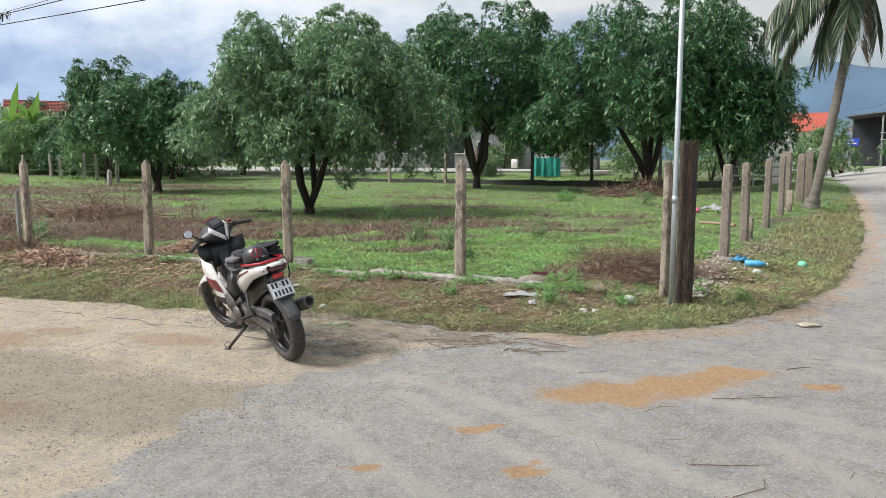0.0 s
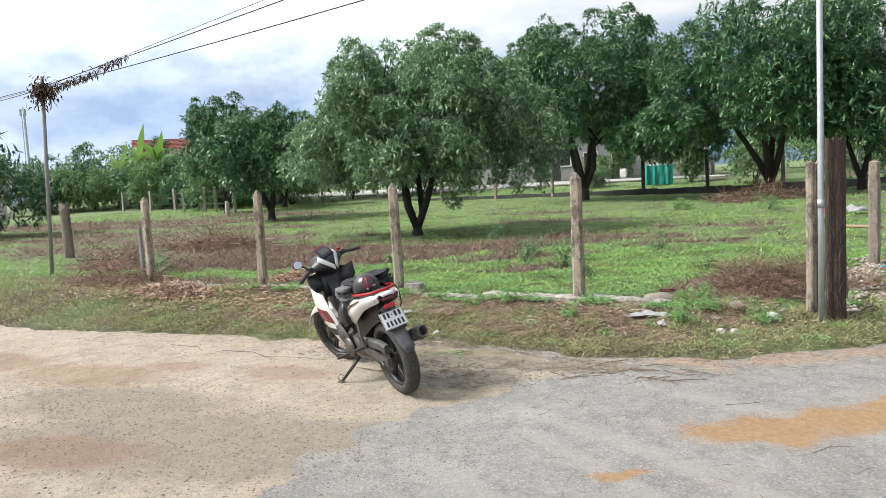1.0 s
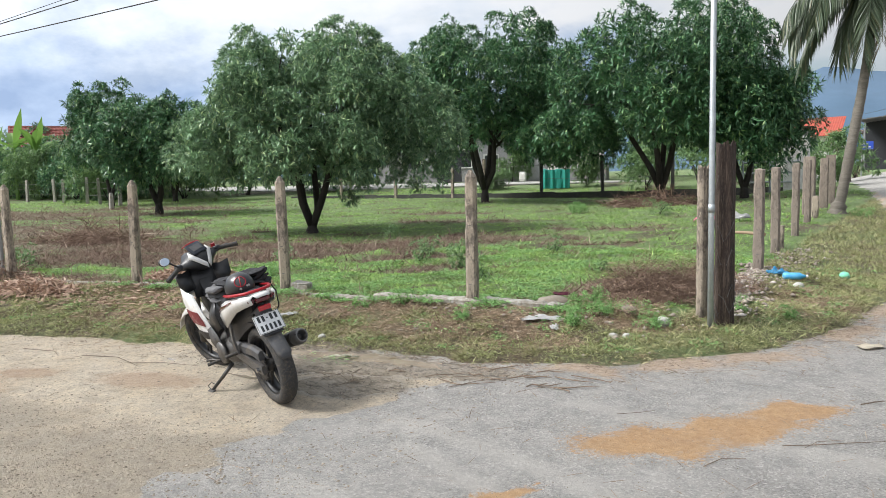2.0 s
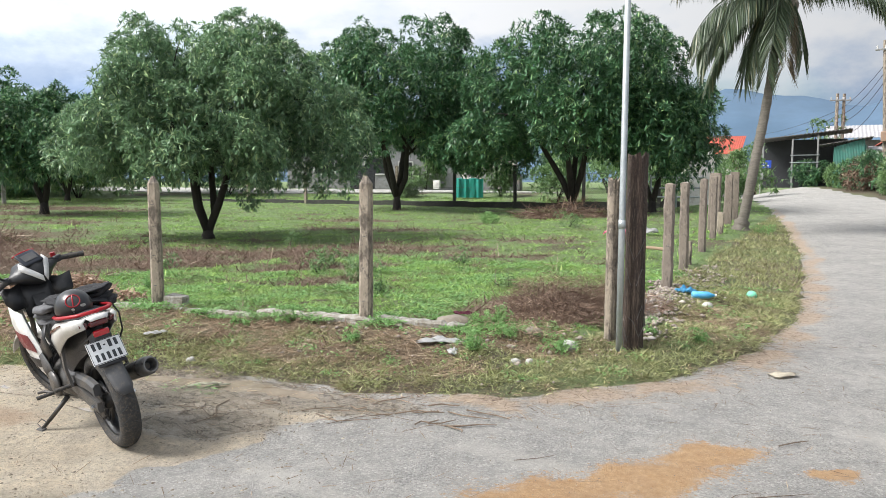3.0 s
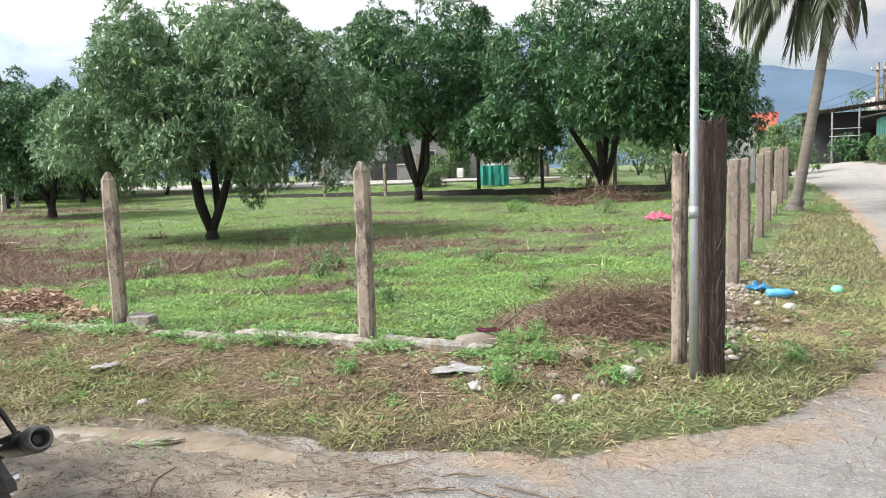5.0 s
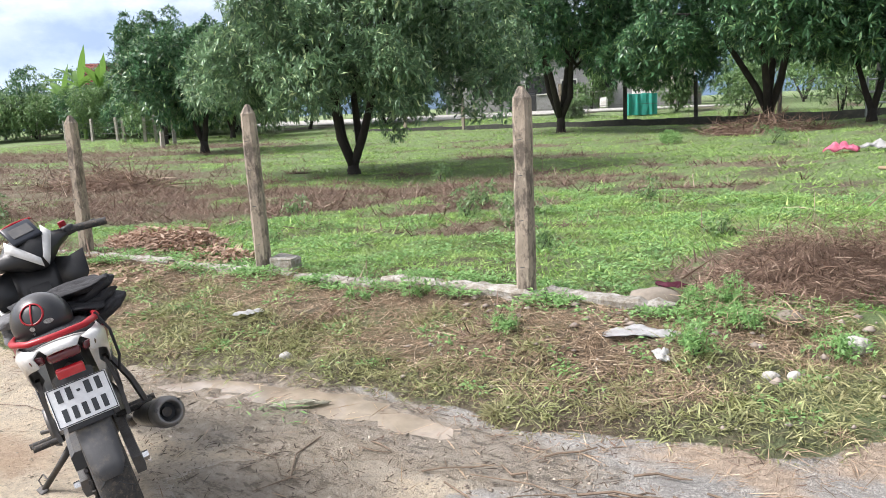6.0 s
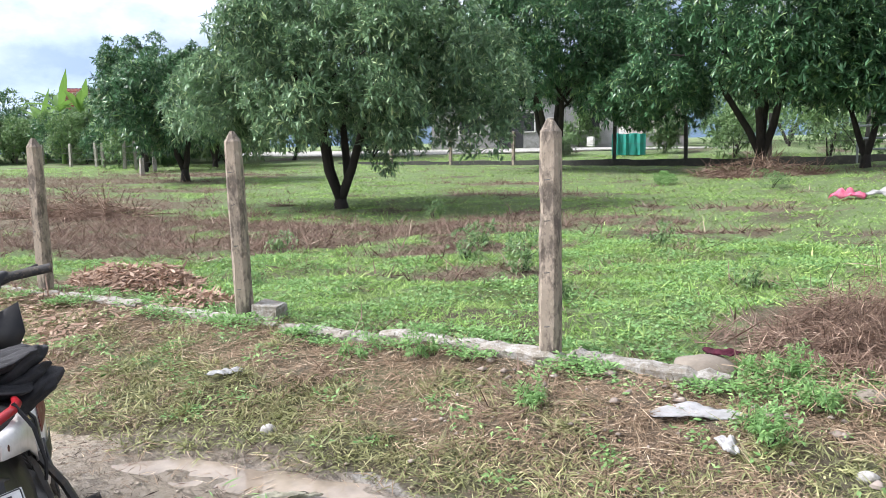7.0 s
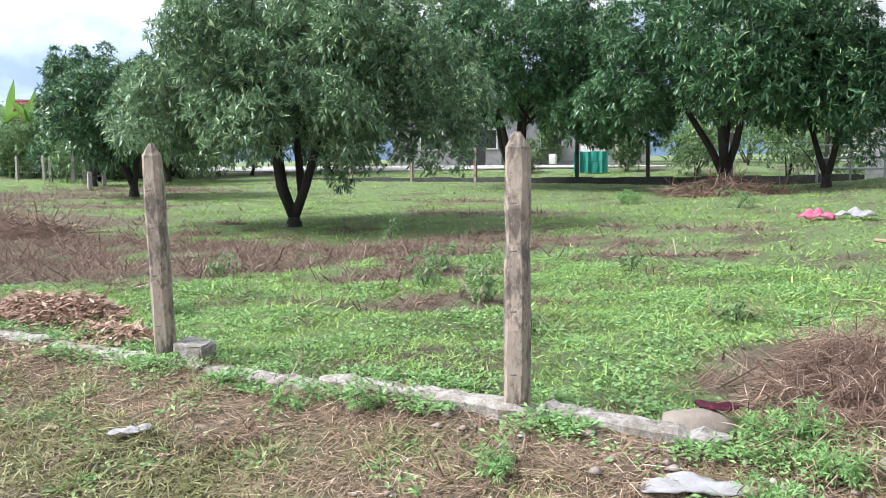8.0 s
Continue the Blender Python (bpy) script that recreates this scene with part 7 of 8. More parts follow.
    loft(bm, [[(x, y, z) for y, z in ((-w, z0), (w, z0), (w * 0.8, z1), (-w * 0.8, z1))] for x, w, z0, z1 in ((-0.02, 0.055, 0.60, 0.72), (0.15, 0.075, 0.52, 0.73), (0.35, 0.09, 0.40, 0.74), (0.5, 0.09, 0.42, 0.72), (0.62, 0.06, 0.48, 0.60), (0.85, 0.05, 0.52, 0.66), (1.0, 0.05, 0.62, 0.86))])
    part("frame", bm, "plastic_black", bike)
    # seat
    bm = bmesh.new()
    rings = []
    for x, w, z, h in ((-0.06, 0.055, 0.785, 0.03), (0.02, 0.10, 0.785, 0.045), (0.15, 0.125, 0.775, 0.05), (0.28, 0.13, 0.755, 0.05), (0.42, 0.115, 0.735, 0.05), (0.55, 0.085, 0.735, 0.045), (0.62, 0.05, 0.74, 0.03)):
        rings.append([(x, -w, z - h), (x, -w, z), (x, -w * 0.7, z + h * 0.55), (x, 0, z + h * 0.75), (x, w * 0.7, z + h * 0.55), (x, w, z), (x, w, z - h)])
    loft(bm, rings)
    part("seat", bm, "cloth_black", bike, "black vinyl seat", True)

    # tail panels, both sides
    tail = [[(0.43, 0.105, 0.685), (0.43, 0.122, 0.615), (0.43, 0.108, 0.545)], [(0.31, 0.124, 0.732), (0.31, 0.144, 0.665), (0.31, 0.130, 0.545)], [(0.18, 0.130, 0.762), (0.18, 0.149, 0.712), (0.18, 0.136, 0.620)],
            [(0.06, 0.128, 0.787), (0.06, 0.144, 0.752), (0.06, 0.130, 0.688)], [(-0.06, 0.108, 0.806), (-0.06, 0.126, 0.780), (-0.06, 0.114, 0.728)], [(-0.145, 0.068, 0.812), (-0.145, 0.090, 0.792), (-0.145, 0.080, 0.756)]]
    rib = [[(0.42, 0.122, 0.655), (0.42, 0.125, 0.635)], [(0.31, 0.142, 0.700), (0.31, 0.147, 0.684)], [(0.18, 0.148, 0.738), (0.18, 0.151, 0.724)], [(0.08, 0.143, 0.768), (0.08, 0.146, 0.760)]]
    for rows, r2 in ((tail, rib), (mirrored(tail), mirrored(rib))):
        panel = part("tail_panel", skin(rows, 0.006), "paint_white", bike, "dusty white tail panel", True)
        part("stripe", skin(r2, 0.004), "lens_dark", panel, "thin dark red stripe")
    rows = [[(-0.06, y, 0.808 - 1.5 * y * y) for y in (-0.095, -0.05, 0, 0.05, 0.095)], [(-0.13, y, 0.815 - 1.5 * y * y) for y in (-0.06, -0.03, 0, 0.03, 0.06)], [(-0.155, y, 0.795 - y * y) for y in (-0.045, -0.02, 0, 0.02, 0.045)]]
    part("tail_cowl", skin(rows, 0.006), "paint_white", bike, smooth=True)
    # grab rail
    bm = bmesh.new()
    pts = [(0.22, 0.128, 0.79), (0.11, 0.136, 0.802), (0.02, 0.128, 0.815), (-0.07, 0.085, 0.824), (-0.095, 0.0, 0.827), (-0.07, -0.085, 0.824), (0.02, -0.128, 0.815), (0.11, -0.136, 0.802), (0.22, -0.128, 0.79)]
    tube(bm, pts, [0.009] + [0.0125] * 7 + [0.009], 12, squash=0.75)
    part("grab_rail", bm, "paint_red", bike, "glossy red grab rail", True)
    # lamps
    bm = bmesh.new()
    box(bm, (0.03, 0.10, 0.034), pose(-0.126, 0, 0.77, 0, -24, 0), 0.010, 2)
    part("tail_lamp", bm, "lens_dark", bike, "dark red tail lamp lens", True)
    for sgn in (1, -1):
        bm = bmesh.new()
        box(bm, (0.02, 0.045, 0.028), pose(-0.118, sgn * 0.078, 0.772, 0, -24, sgn * -25), 0.008, 2)
        part("indicator", bm, "lens_dark", bike, smooth=True)
    bm = bmesh.new()
    box(bm, (0.022, 0.085, 0.034), pose(-0.128, 0, 0.712, 0, -14, 0), 0.006, 2)
    part("brake_lamp", bm, "lens_red", bike, "bright red rectangular lens", True)
    # plate carrier, mudguard, plate
    rows = [[(0.02, y, 0.70 - 0.6 * abs(y)) for y in (-0.085, -0.045, 0, 0.045, 0.085)], [(-0.085, y, 0.725 - 0.5 * abs(y)) for y in (-0.075, -0.04, 0, 0.04, 0.075)], [(-0.09, y, 0.66 - 0.4 * abs(y)) for y in (-0.07, -0.04, 0, 0.04, 0.07)],
            [(-0.135, y, 0.57 + 0.0 * y) for y in (-0.066, -0.036, 0, 0.036, 0.066)], [(-0.205, y + 0.0, 0.50 - 3.0 * y * y) for y in (-0.064, -0.034, 0, 0.034, 0.064)], [(-0.275, y, 0.43 - 2.6 * y * y) for y in (-0.060, -0.03, 0, 0.03, 0.060)], [(-0.295, y, 0.385) for y in (-0.034, -0.018, 0, 0.018, 0.034)]]
    rows = [[(x, y * 0.82, z) for x, y, z in r] for r in rows]
    part("rear_mudguard", skin(rows, 0.006), "plastic_grey", bike, "dusty dark grey mudguard", True)
    mp = pose(-0.140, 0, 0.610, 0, 32, 0)
    bm = bmesh.new()
    box(bm, (0.005, 0.186, 0.134), mp, 0.0015)
    num = part("number_plate", bm, "plate_white", bike, "white plate with two rows of dark bars")
    for row, widths in ((0.034, (0.017, 0.017, 0.011, 0.019, 0.017)), (-0.031, (0.016, 0.016, 0.016, 0.016, 0.016))):
        total = sum(widths) + 0.014 * (len(widths) - 1)
        y = total / 2
        for w in widths:
            bm = bmesh.new()
            h = 0.042 if w > 0.015 else 0.008
            box(bm, (0.0016, w, h), mp @ pose(-0.0032, y - w / 2, row))
            part("bar", bm, "ink", num)
            y -= w + 0.014
    for dy, dz, sy, sz in ((0, 0.064, 0.178, 0.003), (0, -0.064, 0.178, 0.003), (0.089, 0, 0.003, 0.125), (-0.089, 0, 0.003, 0.125)):
        bm = bmesh.new()
        box(bm, (0.0014, sy, sz), mp @ pose(-0.003, dy, dz))
        part("border", bm, "ink", num)
    # suspension, brackets under the tail
    bm = bmesh.new()
    tube(bm, [(0.36, 0, 0.42), (0.28, 0, 0.60)], 0.035, 10)
    part("shock_absorber", bm, "steel_dark", bike)
    rows = [[(0.30 * math.cos(a) * 1.02, y, 0.288 + 0.32 * math.sin(a)) for y in (-0.07, -0.035, 0, 0.035, 0.07)] for a in (radians(30 + 14 * k) for k in range(8))]
    part("inner_mudguard", skin(rows, 0.005), "plastic_black", bike, smooth=True)

    # leg shields
    shield = [[(1.05, 0.10, 0.80), (1.00, 0.182, 0.775), (0.92, 0.178, 0.755), (0.84, 0.155, 0.735)], [(1.05, 0.10, 0.69), (0.98, 0.190, 0.665), (0.88, 0.178, 0.645), (0.77, 0.148, 0.630)],
              [(1.01, 0.09, 0.58), (0.92, 0.182, 0.555), (0.82, 0.168, 0.54), (0.70, 0.135, 0.530)], [(0.95, 0.08, 0.48), (0.86, 0.165, 0.455), (0.77, 0.152, 0.445), (0.67, 0.125, 0.445)],
              [(0.88, 0.07, 0.39), (0.79, 0.145, 0.365), (0.72, 0.134, 0.365), (0.65, 0.115, 0.375)], [(0.82, 0.065, 0.33), (0.74, 0.122, 0.31), (0.70, 0.115, 0.315), (0.65, 0.105, 0.33)]]
    decal = [[(0.95, 0.185, 0.625), (0.88, 0.177, 0.61), (0.80, 0.157, 0.60)], [(0.92, 0.182, 0.565), (0.84, 0.170, 0.55), (0.75, 0.148, 0.54)], [(0.89, 0.173, 0.515), (0.81, 0.160, 0.505), (0.73, 0.143, 0.495)]]
    decal2 = [[(0.86, 0.165, 0.465), (0.79, 0.154, 0.455), (0.71, 0.136, 0.45)], [(0.81, 0.150, 0.400), (0.75, 0.142, 0.395), (0.69, 0.128, 0.40)]]
    flap = [[(0.99, 0.09, 0.90), (0.97, 0.15, 0.885), (0.95, 0.215, 0.905)], [(0.95, 0.09, 0.82), (0.935, 0.15, 0.81), (0.92, 0.205, 0.80)], [(0.93, 0.09, 0.75), (0.93, 0.13, 0.745), (0.93, 0.165, 0.745)]]
    lower = [[(0.74, 0.145, 0.47), (0.60, 0.155, 0.52)], [(0.70, 0.15, 0.38), (0.52, 0.15, 0.46)], [(0.60, 0.14, 0.31), (0.47, 0.145, 0.39)]]
    side = [[(0.72, 0.10, 0.60), (0.62, 0.15, 0.55), (0.60, 0.14, 0.45)], [(0.56, 0.11, 0.70), (0.52, 0.155, 0.62), (0.50, 0.14, 0.50)], [(0.47, 0.115, 0.72), (0.44, 0.155, 0.64), (0.42, 0.14, 0.53)]]
    for k, flip in enumerate((lambda r: r, mirrored)):
        sh = part("leg_shield", skin(flip(shield), 0.006), "paint_white", bike, "white leg shield with red and black graphics", True)
        part("graphic", skin(flip([[(x, y + 0.008, z) for x, y, z in r] for r in decal]), 0.002), "decal_red", sh, "dull dark red graphic")
        part("graphic", skin(flip([[(x, y + 0.008, z) for x, y, z in r] for r in decal2]), 0.002), "plastic_black", sh, "black graphic")
        part("inner_panel", skin(flip(flap), 0.006), "plastic_black", bike, smooth=True)
        part("side_panel", skin(flip(side), 0.006), "plastic_black", bike, smooth=True)
        part("lower_panel", skin(flip(lower), 0.005), "plastic_grey", bike, smooth=True)
    # headlamp nose below the bars
    bm = bmesh.new()
    rings = []
    for x, w, z0, z1 in ((1.04, 0.13, 0.70, 0.89), (1.10, 0.14, 0.66, 0.88), (1.19, 0.11, 0.66, 0.84), (1.25, 0.05, 0.69, 0.78)):
        rings.append([(x, -w, z0 + 0.05), (x, -w * 0.6, z0), (x, w * 0.6, z0), (x, w, z0 + 0.05), (x, w, z1 - 0.05), (x, w * 0.5, z1), (x, -w * 0.5, z1), (x, -w, z1 - 0.05)])
    loft(bm, rings)
    part("nose_cowl", bm, "paint_white", bike, smooth=True)

    rows = [[(1.00, y, 0.90) for y in (-0.10, -0.05, 0, 0.05, 0.10)], [(0.965, y, 0.80) for y in (-0.105, -0.05, 0, 0.05, 0.105)], [(0.93, y, 0.68) for y in (-0.10, -0.05, 0, 0.05, 0.10)]]
    part("steering_cover", skin(rows, 0.006), "plastic_black", bike, smooth=True)
    # handlebar cover
    bm = bmesh.new()
    rings = []
    for y, x0, x1, z0, z1 in ((-0.17, 0.985, 1.03, 0.955, 1.00), (-0.10, 0.955, 1.09, 0.925, 1.02), (-0.05, 0.93, 1.14, 0.89, 1.045), (0, 0.92, 1.16, 0.875, 1.05), (0.05, 0.93, 1.14, 0.89, 1.045), (0.10, 0.955, 1.09, 0.925, 1.02), (0.17, 0.985, 1.03, 0.955, 1.00)):
        rings.append([(x0, y, z0 + 0.02), (x0 - 0.012, y, (z0 + z1) / 2), (x0 + 0.02, y, z1 - 0.012), ((x0 + x1) / 2, y, z1), (x1, y, z1 - 0.02), (x1, y, z0 + 0.03), ((x0 + x1) / 2, y, z0)])
    loft(bm, rings)
    bars = part("handlebar_cover", bm, "plastic_black", bike, "black handlebar cover with a white vee", True)
    bars.matrix_basis = turned @ pose(0, -0.02, -0.028)
    for sgn in (1, -1):
        rows = []
        for k in range(6):
            q = k / 5
            low = 0.902 + 0.112 * q
            rows.append([(0.902 + 0.040 * q + 0.035 * q * q, sgn * (0.010 + 0.092 * q), low), (0.908 + 0.044 * q + 0.042 * q * q, sgn * (0.004 + 0.076 * q), low + 0.040)])
        part("trim", skin([[(x - 0.006, y, z + 0.006) for x, y, z in r] for r in rows], 0.006), "paint_white", bars, "white trim strip", True)
    bm = bmesh.new()
    box(bm, (0.115, 0.128, 0.018), pose(0.985, 0, 1.068, 0, -38, 0), 0.008, 2)
    dial = part("instrument_panel", bm, "dial_glass", bars, "dark glossy instrument panel", True)
    bm = bmesh.new()
    box(bm, (0.06, 0.09, 0.004), pose(0.979, 0, 1.0765, 0, -38, 0), 0.002)
    part("display", bm, "plastic_grey", dial, "grey display window")
    rows = [[(1.030, y, 1.108 - 1.5 * y * y) for y in (-0.08, -0.04, 0, 0.04, 0.08)], [(1.036, y, 1.115 - 1.6 * y * y) for y in (-0.077, -0.038, 0, 0.038, 0.077)], [(1.044, y, 1.110 - 1.7 * y * y) for y in (-0.075, -0.037, 0, 0.037, 0.075)]]
    part("visor", skin(rows, 0.004), "paint_red", bars, "thin red visor edge", True)
    for sgn in (1, -1):
        bm = bmesh.new()
        tube(bm, [(1.02, sgn * 0.14, 0.975), (1.0, sgn * 0.2, 0.985)], 0.013, 10)
        part("bar_end", bm, "steel_dark", bars)
        bm = bmesh.new()
        tube(bm, [(1.005, sgn * 0.19, 0.983), (0.998, sgn * 0.205, 0.981), (0.95, sgn * 0.33, 0.955), (0.948, sgn * 0.335, 0.954)], [0.022, 0.0175, 0.0175, 0.021], 12)
        part("grip", bm, "rubber", bars, smooth=True)
        bm = bmesh.new()
        box(bm, (0.05, 0.05, 0.045), pose(1.01, sgn * 0.185, 0.985), 0.010, 2)
        part("switch_box", bm, "plastic_black", bars, smooth=True)
        if sgn < 0:
            bm = bmesh.new()
            tube(bm, [(1.03, -0.17, 0.975), (1.065, -0.21, 0.97), (1.06, -0.33, 0.965)], [0.008, 0.008, 0.006], 8)
            part("brake_lever", bm, "steel_dark", bars, smooth=True)
            bm = bmesh.new()
            tube(bm, [(1.03, -0.18, 1.0), (1.03, -0.18, 1.03)], [0.018, 0.016], 12)
            part("fluid_cap", bm, "paint_red", bars)
    # left mirror, swung down
    bm = bmesh.new()
    tube(bm, [(0.945, 0.17, 0.95), (0.91, 0.225, 0.995), (0.865, 0.285, 1.03)], 0.007, 8)
    stalk = part("mirror", bm, "plastic_black", bike, "round mirror on a black stalk", True)
    mm = pose(0.84, 0.285, 1.03, 0, 98, 14)
    bm = bmesh.new()
    made = [v for r in tube(bm, [(0, 0, -0.012), (0, 0, 0.0), (0, 0, 0.016), (0, 0, 0.024)], [0.041, 0.044, 0.036, 0.015], 20) for v in r]
    bmesh.ops.transform(bm, matrix=mm @ Matrix.Diagonal((0.75, 1.0, 1, 1)), verts=made)
    part("housing", bm, "plastic_black", stalk, smooth=True)
    bm = bmesh.new()
    made = [v for r in tube(bm, [(0, 0, -0.015), (0, 0, -0.0125)], [0.037, 0.039], 20) for v in r]
    bmesh.ops.transform(bm, matrix=mm @ Matrix.Diagonal((0.75, 1.0, 1, 1)), verts=made)
    part("glass", bm, "mirror_glass", stalk, "pale sky-reflecting mirror glass")

    # stand and pegs
    bm = bmesh.new()
    tube(bm, [(0.48, 0.11, 0.24), (0.53, 0.18, 0.16), (0.60, 0.262, 0.066)], [0.015, 0.013, 0.012], 10)
    stand = part("side_stand", bm, "steel_dark", bike, "rusty dark side stand", True)
    bm = bmesh.new()
    box(bm, (0.07, 0.035, 0.012), pose(0.605, 0.272, 0.062, -12, 0, 15), 0.004)
    part("foot", bm, "steel_dark", stand)
    bm = bmesh.new()
    tube(bm, [(0.575, 0.235, 0.098), (0.63, 0.25, 0.115), (0.65, 0.275, 0.09), (0.61, 0.268, 0.07)], 0.0035, 6)
    part("hook", bm, "steel_dark", stand)
    for sgn in (1, -1):
        for x, y0, y1, z, nm in ((0.60, 0.14, 0.25, 0.255, "rider_peg"), (0.26, 0.11, 0.215, 0.365, "passenger_peg")):
            bm = bmesh.new()
            tube(bm, [(x, sgn * (y0 - 0.03), z), (x, sgn * y0, z), (x - 0.01, sgn * y1, z + 0.005)], [0.009, 0.0125, 0.0125], 8)
            part(nm, bm, "rubber", bike, smooth=True)
        bm = bmesh.new()
        loft(bm, [[(0.28 + dx, sgn * y, 0.60 - 0.0 * dx) for dx, y in ((-0.02, 0.11), (0.02, 0.11), (0.02, 0.125), (-0.02, 0.125))], [(0.27 + dx, sgn * y, 0.47) for dx, y in ((-0.015, 0.12), (0.015, 0.12), (0.015, 0.135), (-0.015, 0.135))], [(0.26 + dx, sgn * y, 0.36) for dx, y in ((-0.025, 0.115), (0.025, 0.115), (0.025, 0.13), (-0.025, 0.13))]])
        part("peg_hanger", bm, "alloy", bike)
    bm = bmesh.new()
    tube(bm, [(0.62, 0.15, 0.25), (0.74, 0.17, 0.24), (0.76, 0.205, 0.24)], 0.009, 8)
    part("gear_lever", bm, "steel_dark", bike, smooth=True)
    bm = bmesh.new()
    tube(bm, [(0.02, -0.13, 0.83), (0.0, -0.155, 0.76), (0.01, -0.155, 0.66), (0.05, -0.14, 0.60)], 0.005, 6)
    part("cargo_strap", bm, "cloth_black", bike)
    return bike


BIKE = pose(-4.07, 4.297, -0.078, -12, 0, 160.5)
motorbike(BIKE)

# ---- helmet and jacket on the seat ----
helmet = thing("helmet", BIKE @ pose(0.15, 0.03, 0.808, 8, 6, 10) @ Matrix.Scale(0.8, 4), "black half-shell helmet with a red ring on it", "helmet")
bm = egg((0, 0, 0.03), (0.142, 0.122, 0.125), None, 28)
cut = bmesh.ops.bisect_plane(bm, geom=bm.verts[:] + bm.edges[:] + bm.faces[:], plane_co=(0, 0, -0.045), plane_no=(0.12, 0, -1), clear_outer=True)
bmesh.ops.solidify(bm, geom=bm.faces[:], thickness=0.012)
shell = part("shell", bm, "helmet_shell", helmet, "", True)
bm = bmesh.new()
n0 = Vector((-0.84, 0.40, 0.36)).normalized()
e1 = n0.cross(Vector((0, 0, 1))).normalized()
e2 = n0.cross(e1)


def on_shell(a, b, lift=0.002):
    """A point of the shell in the direction n0, a and b metres aside."""
    d = (n0 * 0.13 + e1 * a + e2 * b).normalized()
    k = 1 / math.sqrt((d.x / 0.142) ** 2 + (d.y / 0.122) ** 2 + (d.z / 0.125) ** 2)
    return d * (k + lift) + Vector((0, 0, 0.03))


for nm, pts, mt, lb in (("ring", [on_shell(0.046 * math.cos(t * 0.2618), 0.046 * math.sin(t * 0.2618)) for t in range(25)], "paint_red", "red painted ring"),
                        ("bar", [on_shell(0.0, -0.046 + 0.0184 * t) for t in range(6)], "paint_red", "red painted bar")):
    bm = bmesh.new()
    tube(bm, pts, 0.0045, 6, squash=0.6)
    part(nm, bm, mt, shell, lb)
for a, b, w, h in ((-0.066, 0.042, 0.024, 0.012), (0.004, 0.066, 0.012, 0.012)):
    bm = bmesh.new()
    c = [on_shell(a + w * math.cos(t * 0.5236), b + h * math.sin(t * 0.5236), 0.003) for t in range(12)]
    bm.faces.new([bm.verts.new(p) for p in c])
    bmesh.ops.solidify(bm, geom=bm.faces[:], thickness=0.002)
    part("sticker", bm, "sill", shell, "pale oval sticker")
bm = bmesh.new()
tube(bm, [on_shell(0.0, 0.09, 0.0), on_shell(0.0, 0.09, 0.008)], 0.006, 8)
part("stud", bm, "chrome", shell)


def folded(name, at, a, b, h, material, label, seed, layers=4):
    """Folded cloth: stacked rounded layers with creases running through them."""
    ob = thing(name, at, label, "clothing")
    rr = random.Random(seed)
    for k in range(layers):
        bm = egg((rr.uniform(-0.02, 0.02), rr.uniform(-0.02, 0.02), h * (k + 0.5) / layers), (a * rr.uniform(0.85, 1.05), b * rr.uniform(0.85, 1.05), h / layers * 0.95), pose(0, 0, 0, rr.uniform(-9, 9), rr.uniform(-9, 9), rr.uniform(-25, 25)), 48, 0.16, seed + k * 3.7)
        turn = rr.uniform(0, 3)
        for v in bm.verts:
            u = v.co.x * math.cos(turn) + v.co.y * math.sin(turn)
            crease = abs(noise.noise(Vector((u * 22, v.co.y * 5, v.co.z * 9 + seed + k)))) ** 0.6
            v.co += v.co.normalized() * (0.010 - 0.030 * (0.6 - crease)) + Vector((0, 0, 0.010 * noise.noise(v.co * 15)))
        part("fold", bm, material, ob, smooth=True)
    return ob


folded("jacket", BIKE @ pose(0.36, -0.06, 0.77, 0, 0, 20), 0.17, 0.15, 0.10, "cloth_black", "black jacket folded over the bike seat", 3)
folded("bag", BIKE @ pose(0.30, -0.135, 0.735, 0, 20, 60), 0.15, 0.085, 0.11, "cloth_black", "black cloth bag hanging beside the bike seat", 9, 3)
folded("cloth", BIKE @ pose(0.42, 0.055, 0.755, -8, 0, -10), 0.14, 0.10, 0.08, "cloth_grey", "dark grey cloth folded on the bike seat", 14, 3)


# ---- litter and stones ----
def crumpled(name, x, y, a, b, h, material, label, category, seed, turn=0.0, lift=0.01):
    """A crumpled sheet with folds and a little thickness."""
    rr = random.Random(seed)
    bm = bmesh.new()
    n, k = 13, 9
    verts = []
    for i in range(n):
        row = []
        for j in range(k):
            u, w = (i / (n - 1) - 0.5) * 2, (j / (k - 1) - 0.5) * 2
            edge = 1 + 0.18 * math.sin(seed + 3.1 * math.atan2(w, u)) + rr.uniform(-0.06, 0.06)
            r = math.sqrt(max(0, 1 - 0.28 * u * u * w * w))
            row.append(bm.verts.new((u * a * edge * r, w * b * edge * r, lift + h * (0.5 + 0.5 * math.sin(u * 5 + seed) * math.cos(w * 4 + seed * 2)) * (1 - 0.75 * max(abs(u), abs(w)) ** 2) + rr.uniform(0, h * 0.25))))
        verts.append(row)
    for i in range(n - 1):
        for j in range(k - 1):
            bm.faces.new((verts[i][j], verts[i + 1][j], verts[i + 1][j + 1], verts[i][j + 1]))
    bmesh.ops.solidify(bm, geom=bm.faces[:], thickness=0.003)
    ob = part(name, bm, material, smooth=True)
    ob.matrix_basis = pose(x, y, ground_z(x, y), 0, 0, turn)
    return tagged(ob, label, category)


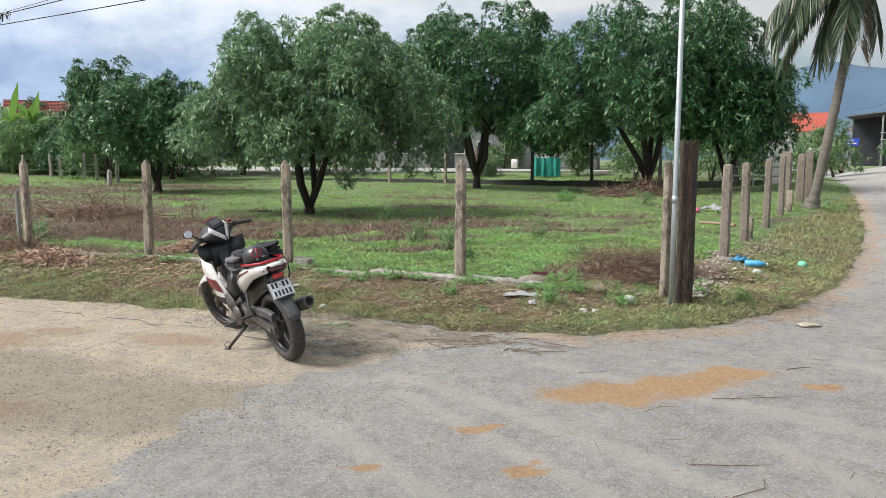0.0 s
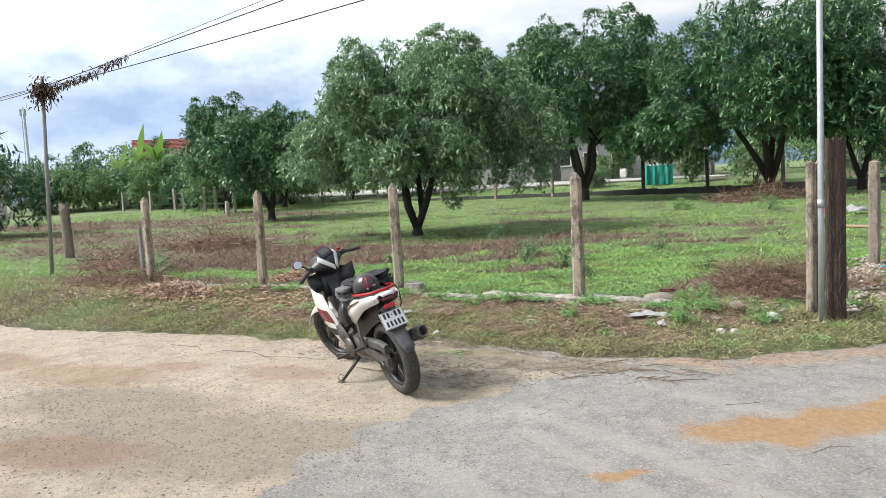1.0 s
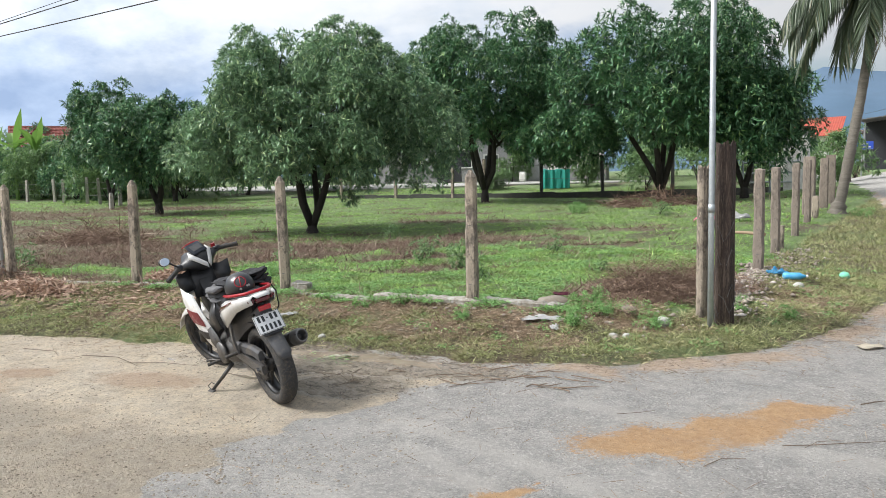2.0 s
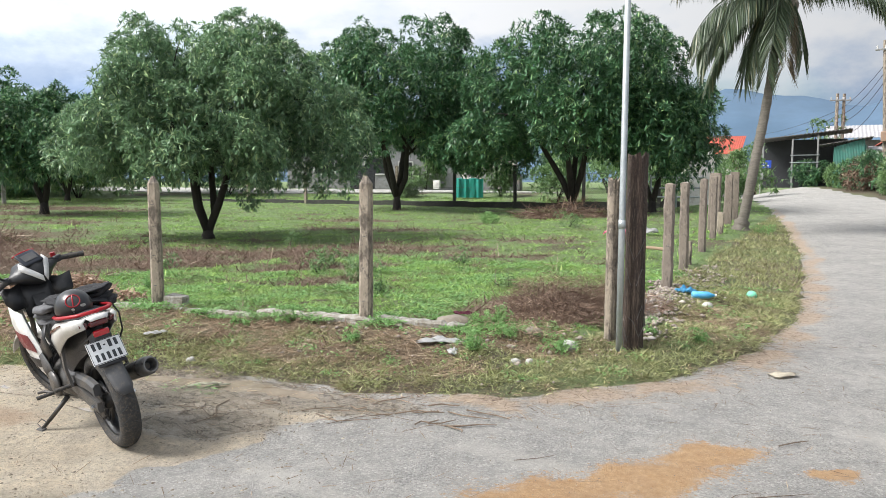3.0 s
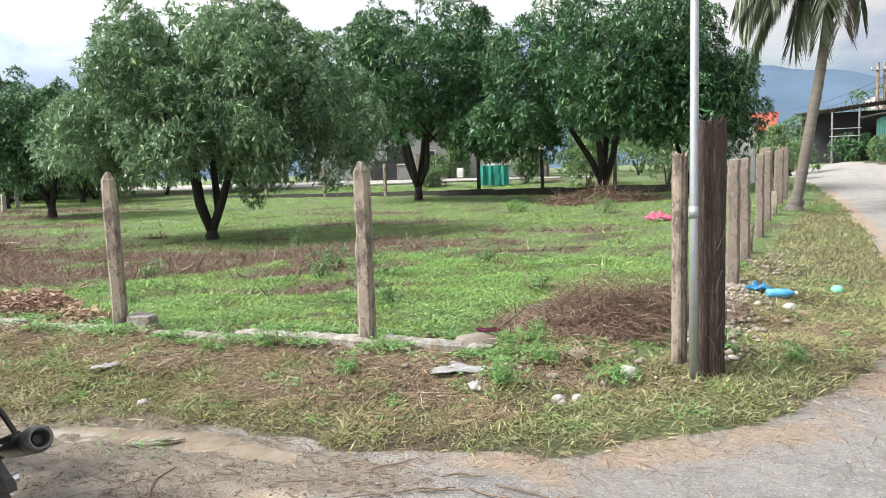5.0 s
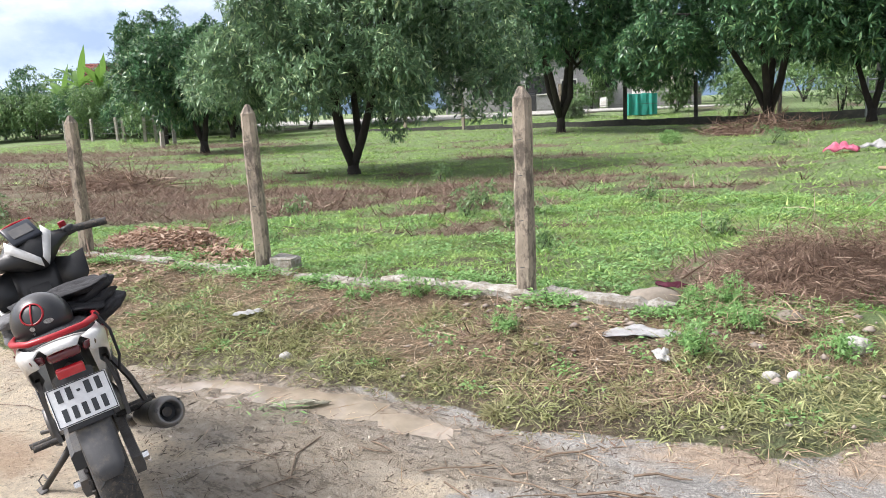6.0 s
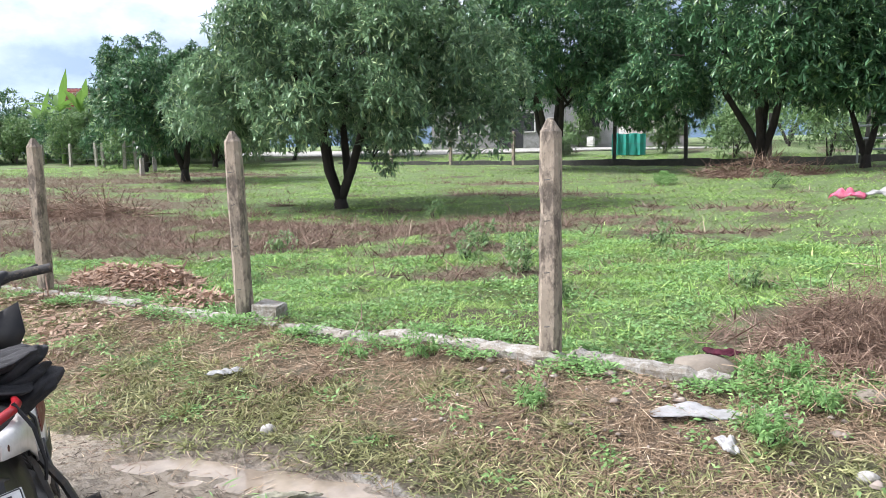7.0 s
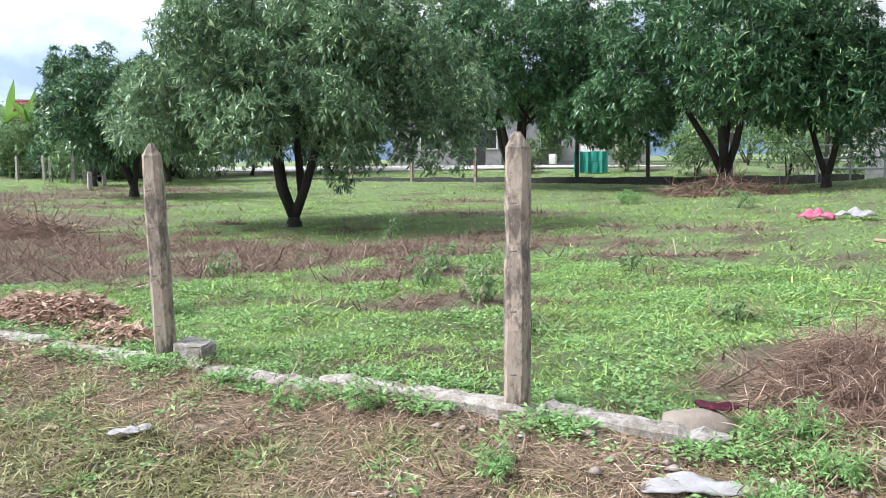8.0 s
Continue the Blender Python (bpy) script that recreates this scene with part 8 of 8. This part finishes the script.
M["maroon_cloth"] = plain("maroon_cloth", (0.13, 0.022, 0.045), (0.07, 0.014, 0.028), 14, 70, 0.8, bump=0.4)
M["cream_sack"] = plain("cream_sack", (0.74, 0.68, 0.56), (0.62, 0.56, 0.45), 12, 60, 0.8, bump=0.3)
crumpled("plastic_rag", -3.32, 6.80, 0.21, 0.085, 0.045, "white_cloth", "crumpled dirty white plastic sack on the verge", "rag", 2, 22)
crumpled("paper_scrap", -5.69, 5.975, 0.10, 0.035, 0.03, "white_cloth", "small torn white paper scrap in grass", "litter", 5, 60)
crumpled("paper_scrap", -3.10, 6.56, 0.04, 0.085, 0.04, "white_cloth", "crumpled white plastic scrap in grass", "litter", 6, 30, 0.03)
crumpled("flattened_sack", -0.80, 7.42, 0.105, 0.06, 0.03, "cream_sack", "flattened pale sack lying on the asphalt edge", "sack", 8, 40)
crumpled("blue_bag", -2.0, 10.28, 0.12, 0.06, 0.09, "blue_plastic", "crumpled bright blue plastic bag by a post", "bag", 9, 10, 0.02)
crumpled("pink_bag", -4.75, 17.65, 0.25, 0.16, 0.2, "pink_plastic", "crumpled pink plastic bag in the grass", "bag", 10, 20, 0.02)
crumpled("plastic_rag", -4.2, 17.9, 0.3, 0.18, 0.16, "white_cloth", "pale crumpled sack beside dry brush", "rag", 11, 10, 0.02)
crumpled("dark_cloth", -3.40, 7.36, 0.085, 0.05, 0.035, "maroon_cloth", "dark maroon cloth scrap lying on a stone", "rag", 12, 10, 0.085)


def boulder(name, x, y, r, squash, material, label, seed, sink=0.35):
    rr = random.Random(seed)
    bm = bmesh.new()
    made = bmesh.ops.create_icosphere(bm, subdivisions=3, radius=1.0)["verts"]
    for v in made:
        d = 1 + 0.16 * noise.noise(v.co * 1.3 + Vector((seed, 0, 0))) + 0.08 * noise.noise(v.co * 3.1 + Vector((0, seed, 0)))
        v.co = Vector((v.co.x * r[0] * d, v.co.y * r[1] * d, v.co.z * squash * d))
    ob = part(name, bm, material, smooth=True)
    ob.matrix_basis = pose(x, y, ground_z(x, y) + squash * (1 - sink) - squash * 0.25, 0, 0, rr.uniform(0, 90))
    return tagged(ob, label, name.replace("_", " "))


boulder("boulder", -3.45, 7.28, (0.165, 0.12), 0.075, "rock", "low brown boulder half sunk at the fence line", 3)
boulder("stone", -2.60, 6.63, (0.042, 0.034), 0.026, "sill", "small pale stone in verge grass", 4)
boulder("stone", -2.52, 6.72, (0.035, 0.03), 0.025, "sill", "small pale stone in verge grass", 5)
boulder("stone", -1.66, 9.62, (0.07, 0.055), 0.05, "sill", "pale stone in verge grass", 6)
boulder("stone", -5.05, 5.75, (0.04, 0.035), 0.03, "sill", "small pale stone in verge grass", 7)
boulder("stone", -2.7, 7.25, (0.08, 0.06), 0.05, "rock", "brown stone on a low mound", 8)
boulder("stone", -2.35, 7.15, (0.07, 0.06), 0.05, "sill", "pale stone at a post foot", 9)

bottle = thing("plastic_bottle", pose(-1.78, 10.15, ground_z(-1.78, 10.15) + 0.05, 0, 90, 20), "empty pale blue plastic bottle lying in grass", "bottle")
bm = bmesh.new()
tube(bm, [(0, 0, -0.13), (0, 0, -0.12), (0, 0, 0.05), (0, 0, 0.09), (0, 0, 0.12)], [0.03, 0.042, 0.042, 0.02, 0.014], 14)
part("body", bm, "blue_plastic", bottle, smooth=True)
bm = bmesh.new()
tube(bm, [(0, 0, 0.12), (0, 0, 0.14)], 0.017, 12)
part("cap", bm, "wall_white", bottle)
bowl = thing("green_bowl", pose(-1.35, 10.9, ground_z(-1.35, 10.9) + 0.03, 20, 10, 0) @ Matrix.Scale(0.5, 4), "small upturned green plastic bowl in grass", "bowl")
bm = bmesh.new()
tube(bm, [(0, 0, -0.03), (0, 0, 0.03), (0, 0, 0.07), (0, 0, 0.085)], [0.12, 0.11, 0.085, 0.05], 18)
part("shell", bm, "green_plastic", bowl, smooth=True)

# stump with a split stake, and a bamboo stick
gz = ground_z(-17.3, 7.36)
rough_trunk_post((-17.3, 7.36, gz), 1.15, 0.11, 0.10, "post_brown", "old_stump_post", "old broken brown wooden stump post", 15, (3, 4), 0.12, 12)
gz = ground_z(-11.5, 6.12)
rough_trunk_post((-11.42, 6.05, gz), 0.85, 0.035, 0.03, "dull_pole", "wooden_stake", "thin split wooden stake beside a fence post", 16, (2, 3), 0.05, 8)
bm = bmesh.new()
tube(bm, [(-2.65, 12.9, 0.42), (-3.0, 13.4, 0.40), (-3.5, 14.0, 0.36)], [0.028, 0.026, 0.022], 8)
tagged(part("bamboo_pole", bm, "straw"), "pale bamboo pole lying propped in grass", "pole")
M["wilted"] = plain("wilted", (0.62, 0.62, 0.48), (0.70, 0.66, 0.54), 9, 60, 0.7, bump=0.3, dirt=(0.3, 0.24, 0.17))
crumpled("wilted_leaf", -4.52, 5.36, 0.12, 0.022, 0.02, "wilted", "wilted pale green leaf lying in mud", "leaf", 21, 48, 0.02)
crumpled("wilted_leaf", -4.47, 5.42, 0.11, 0.018, 0.02, "wilted", "torn wilted leaf strip lying in mud", "leaf", 23, 60, 0.02)
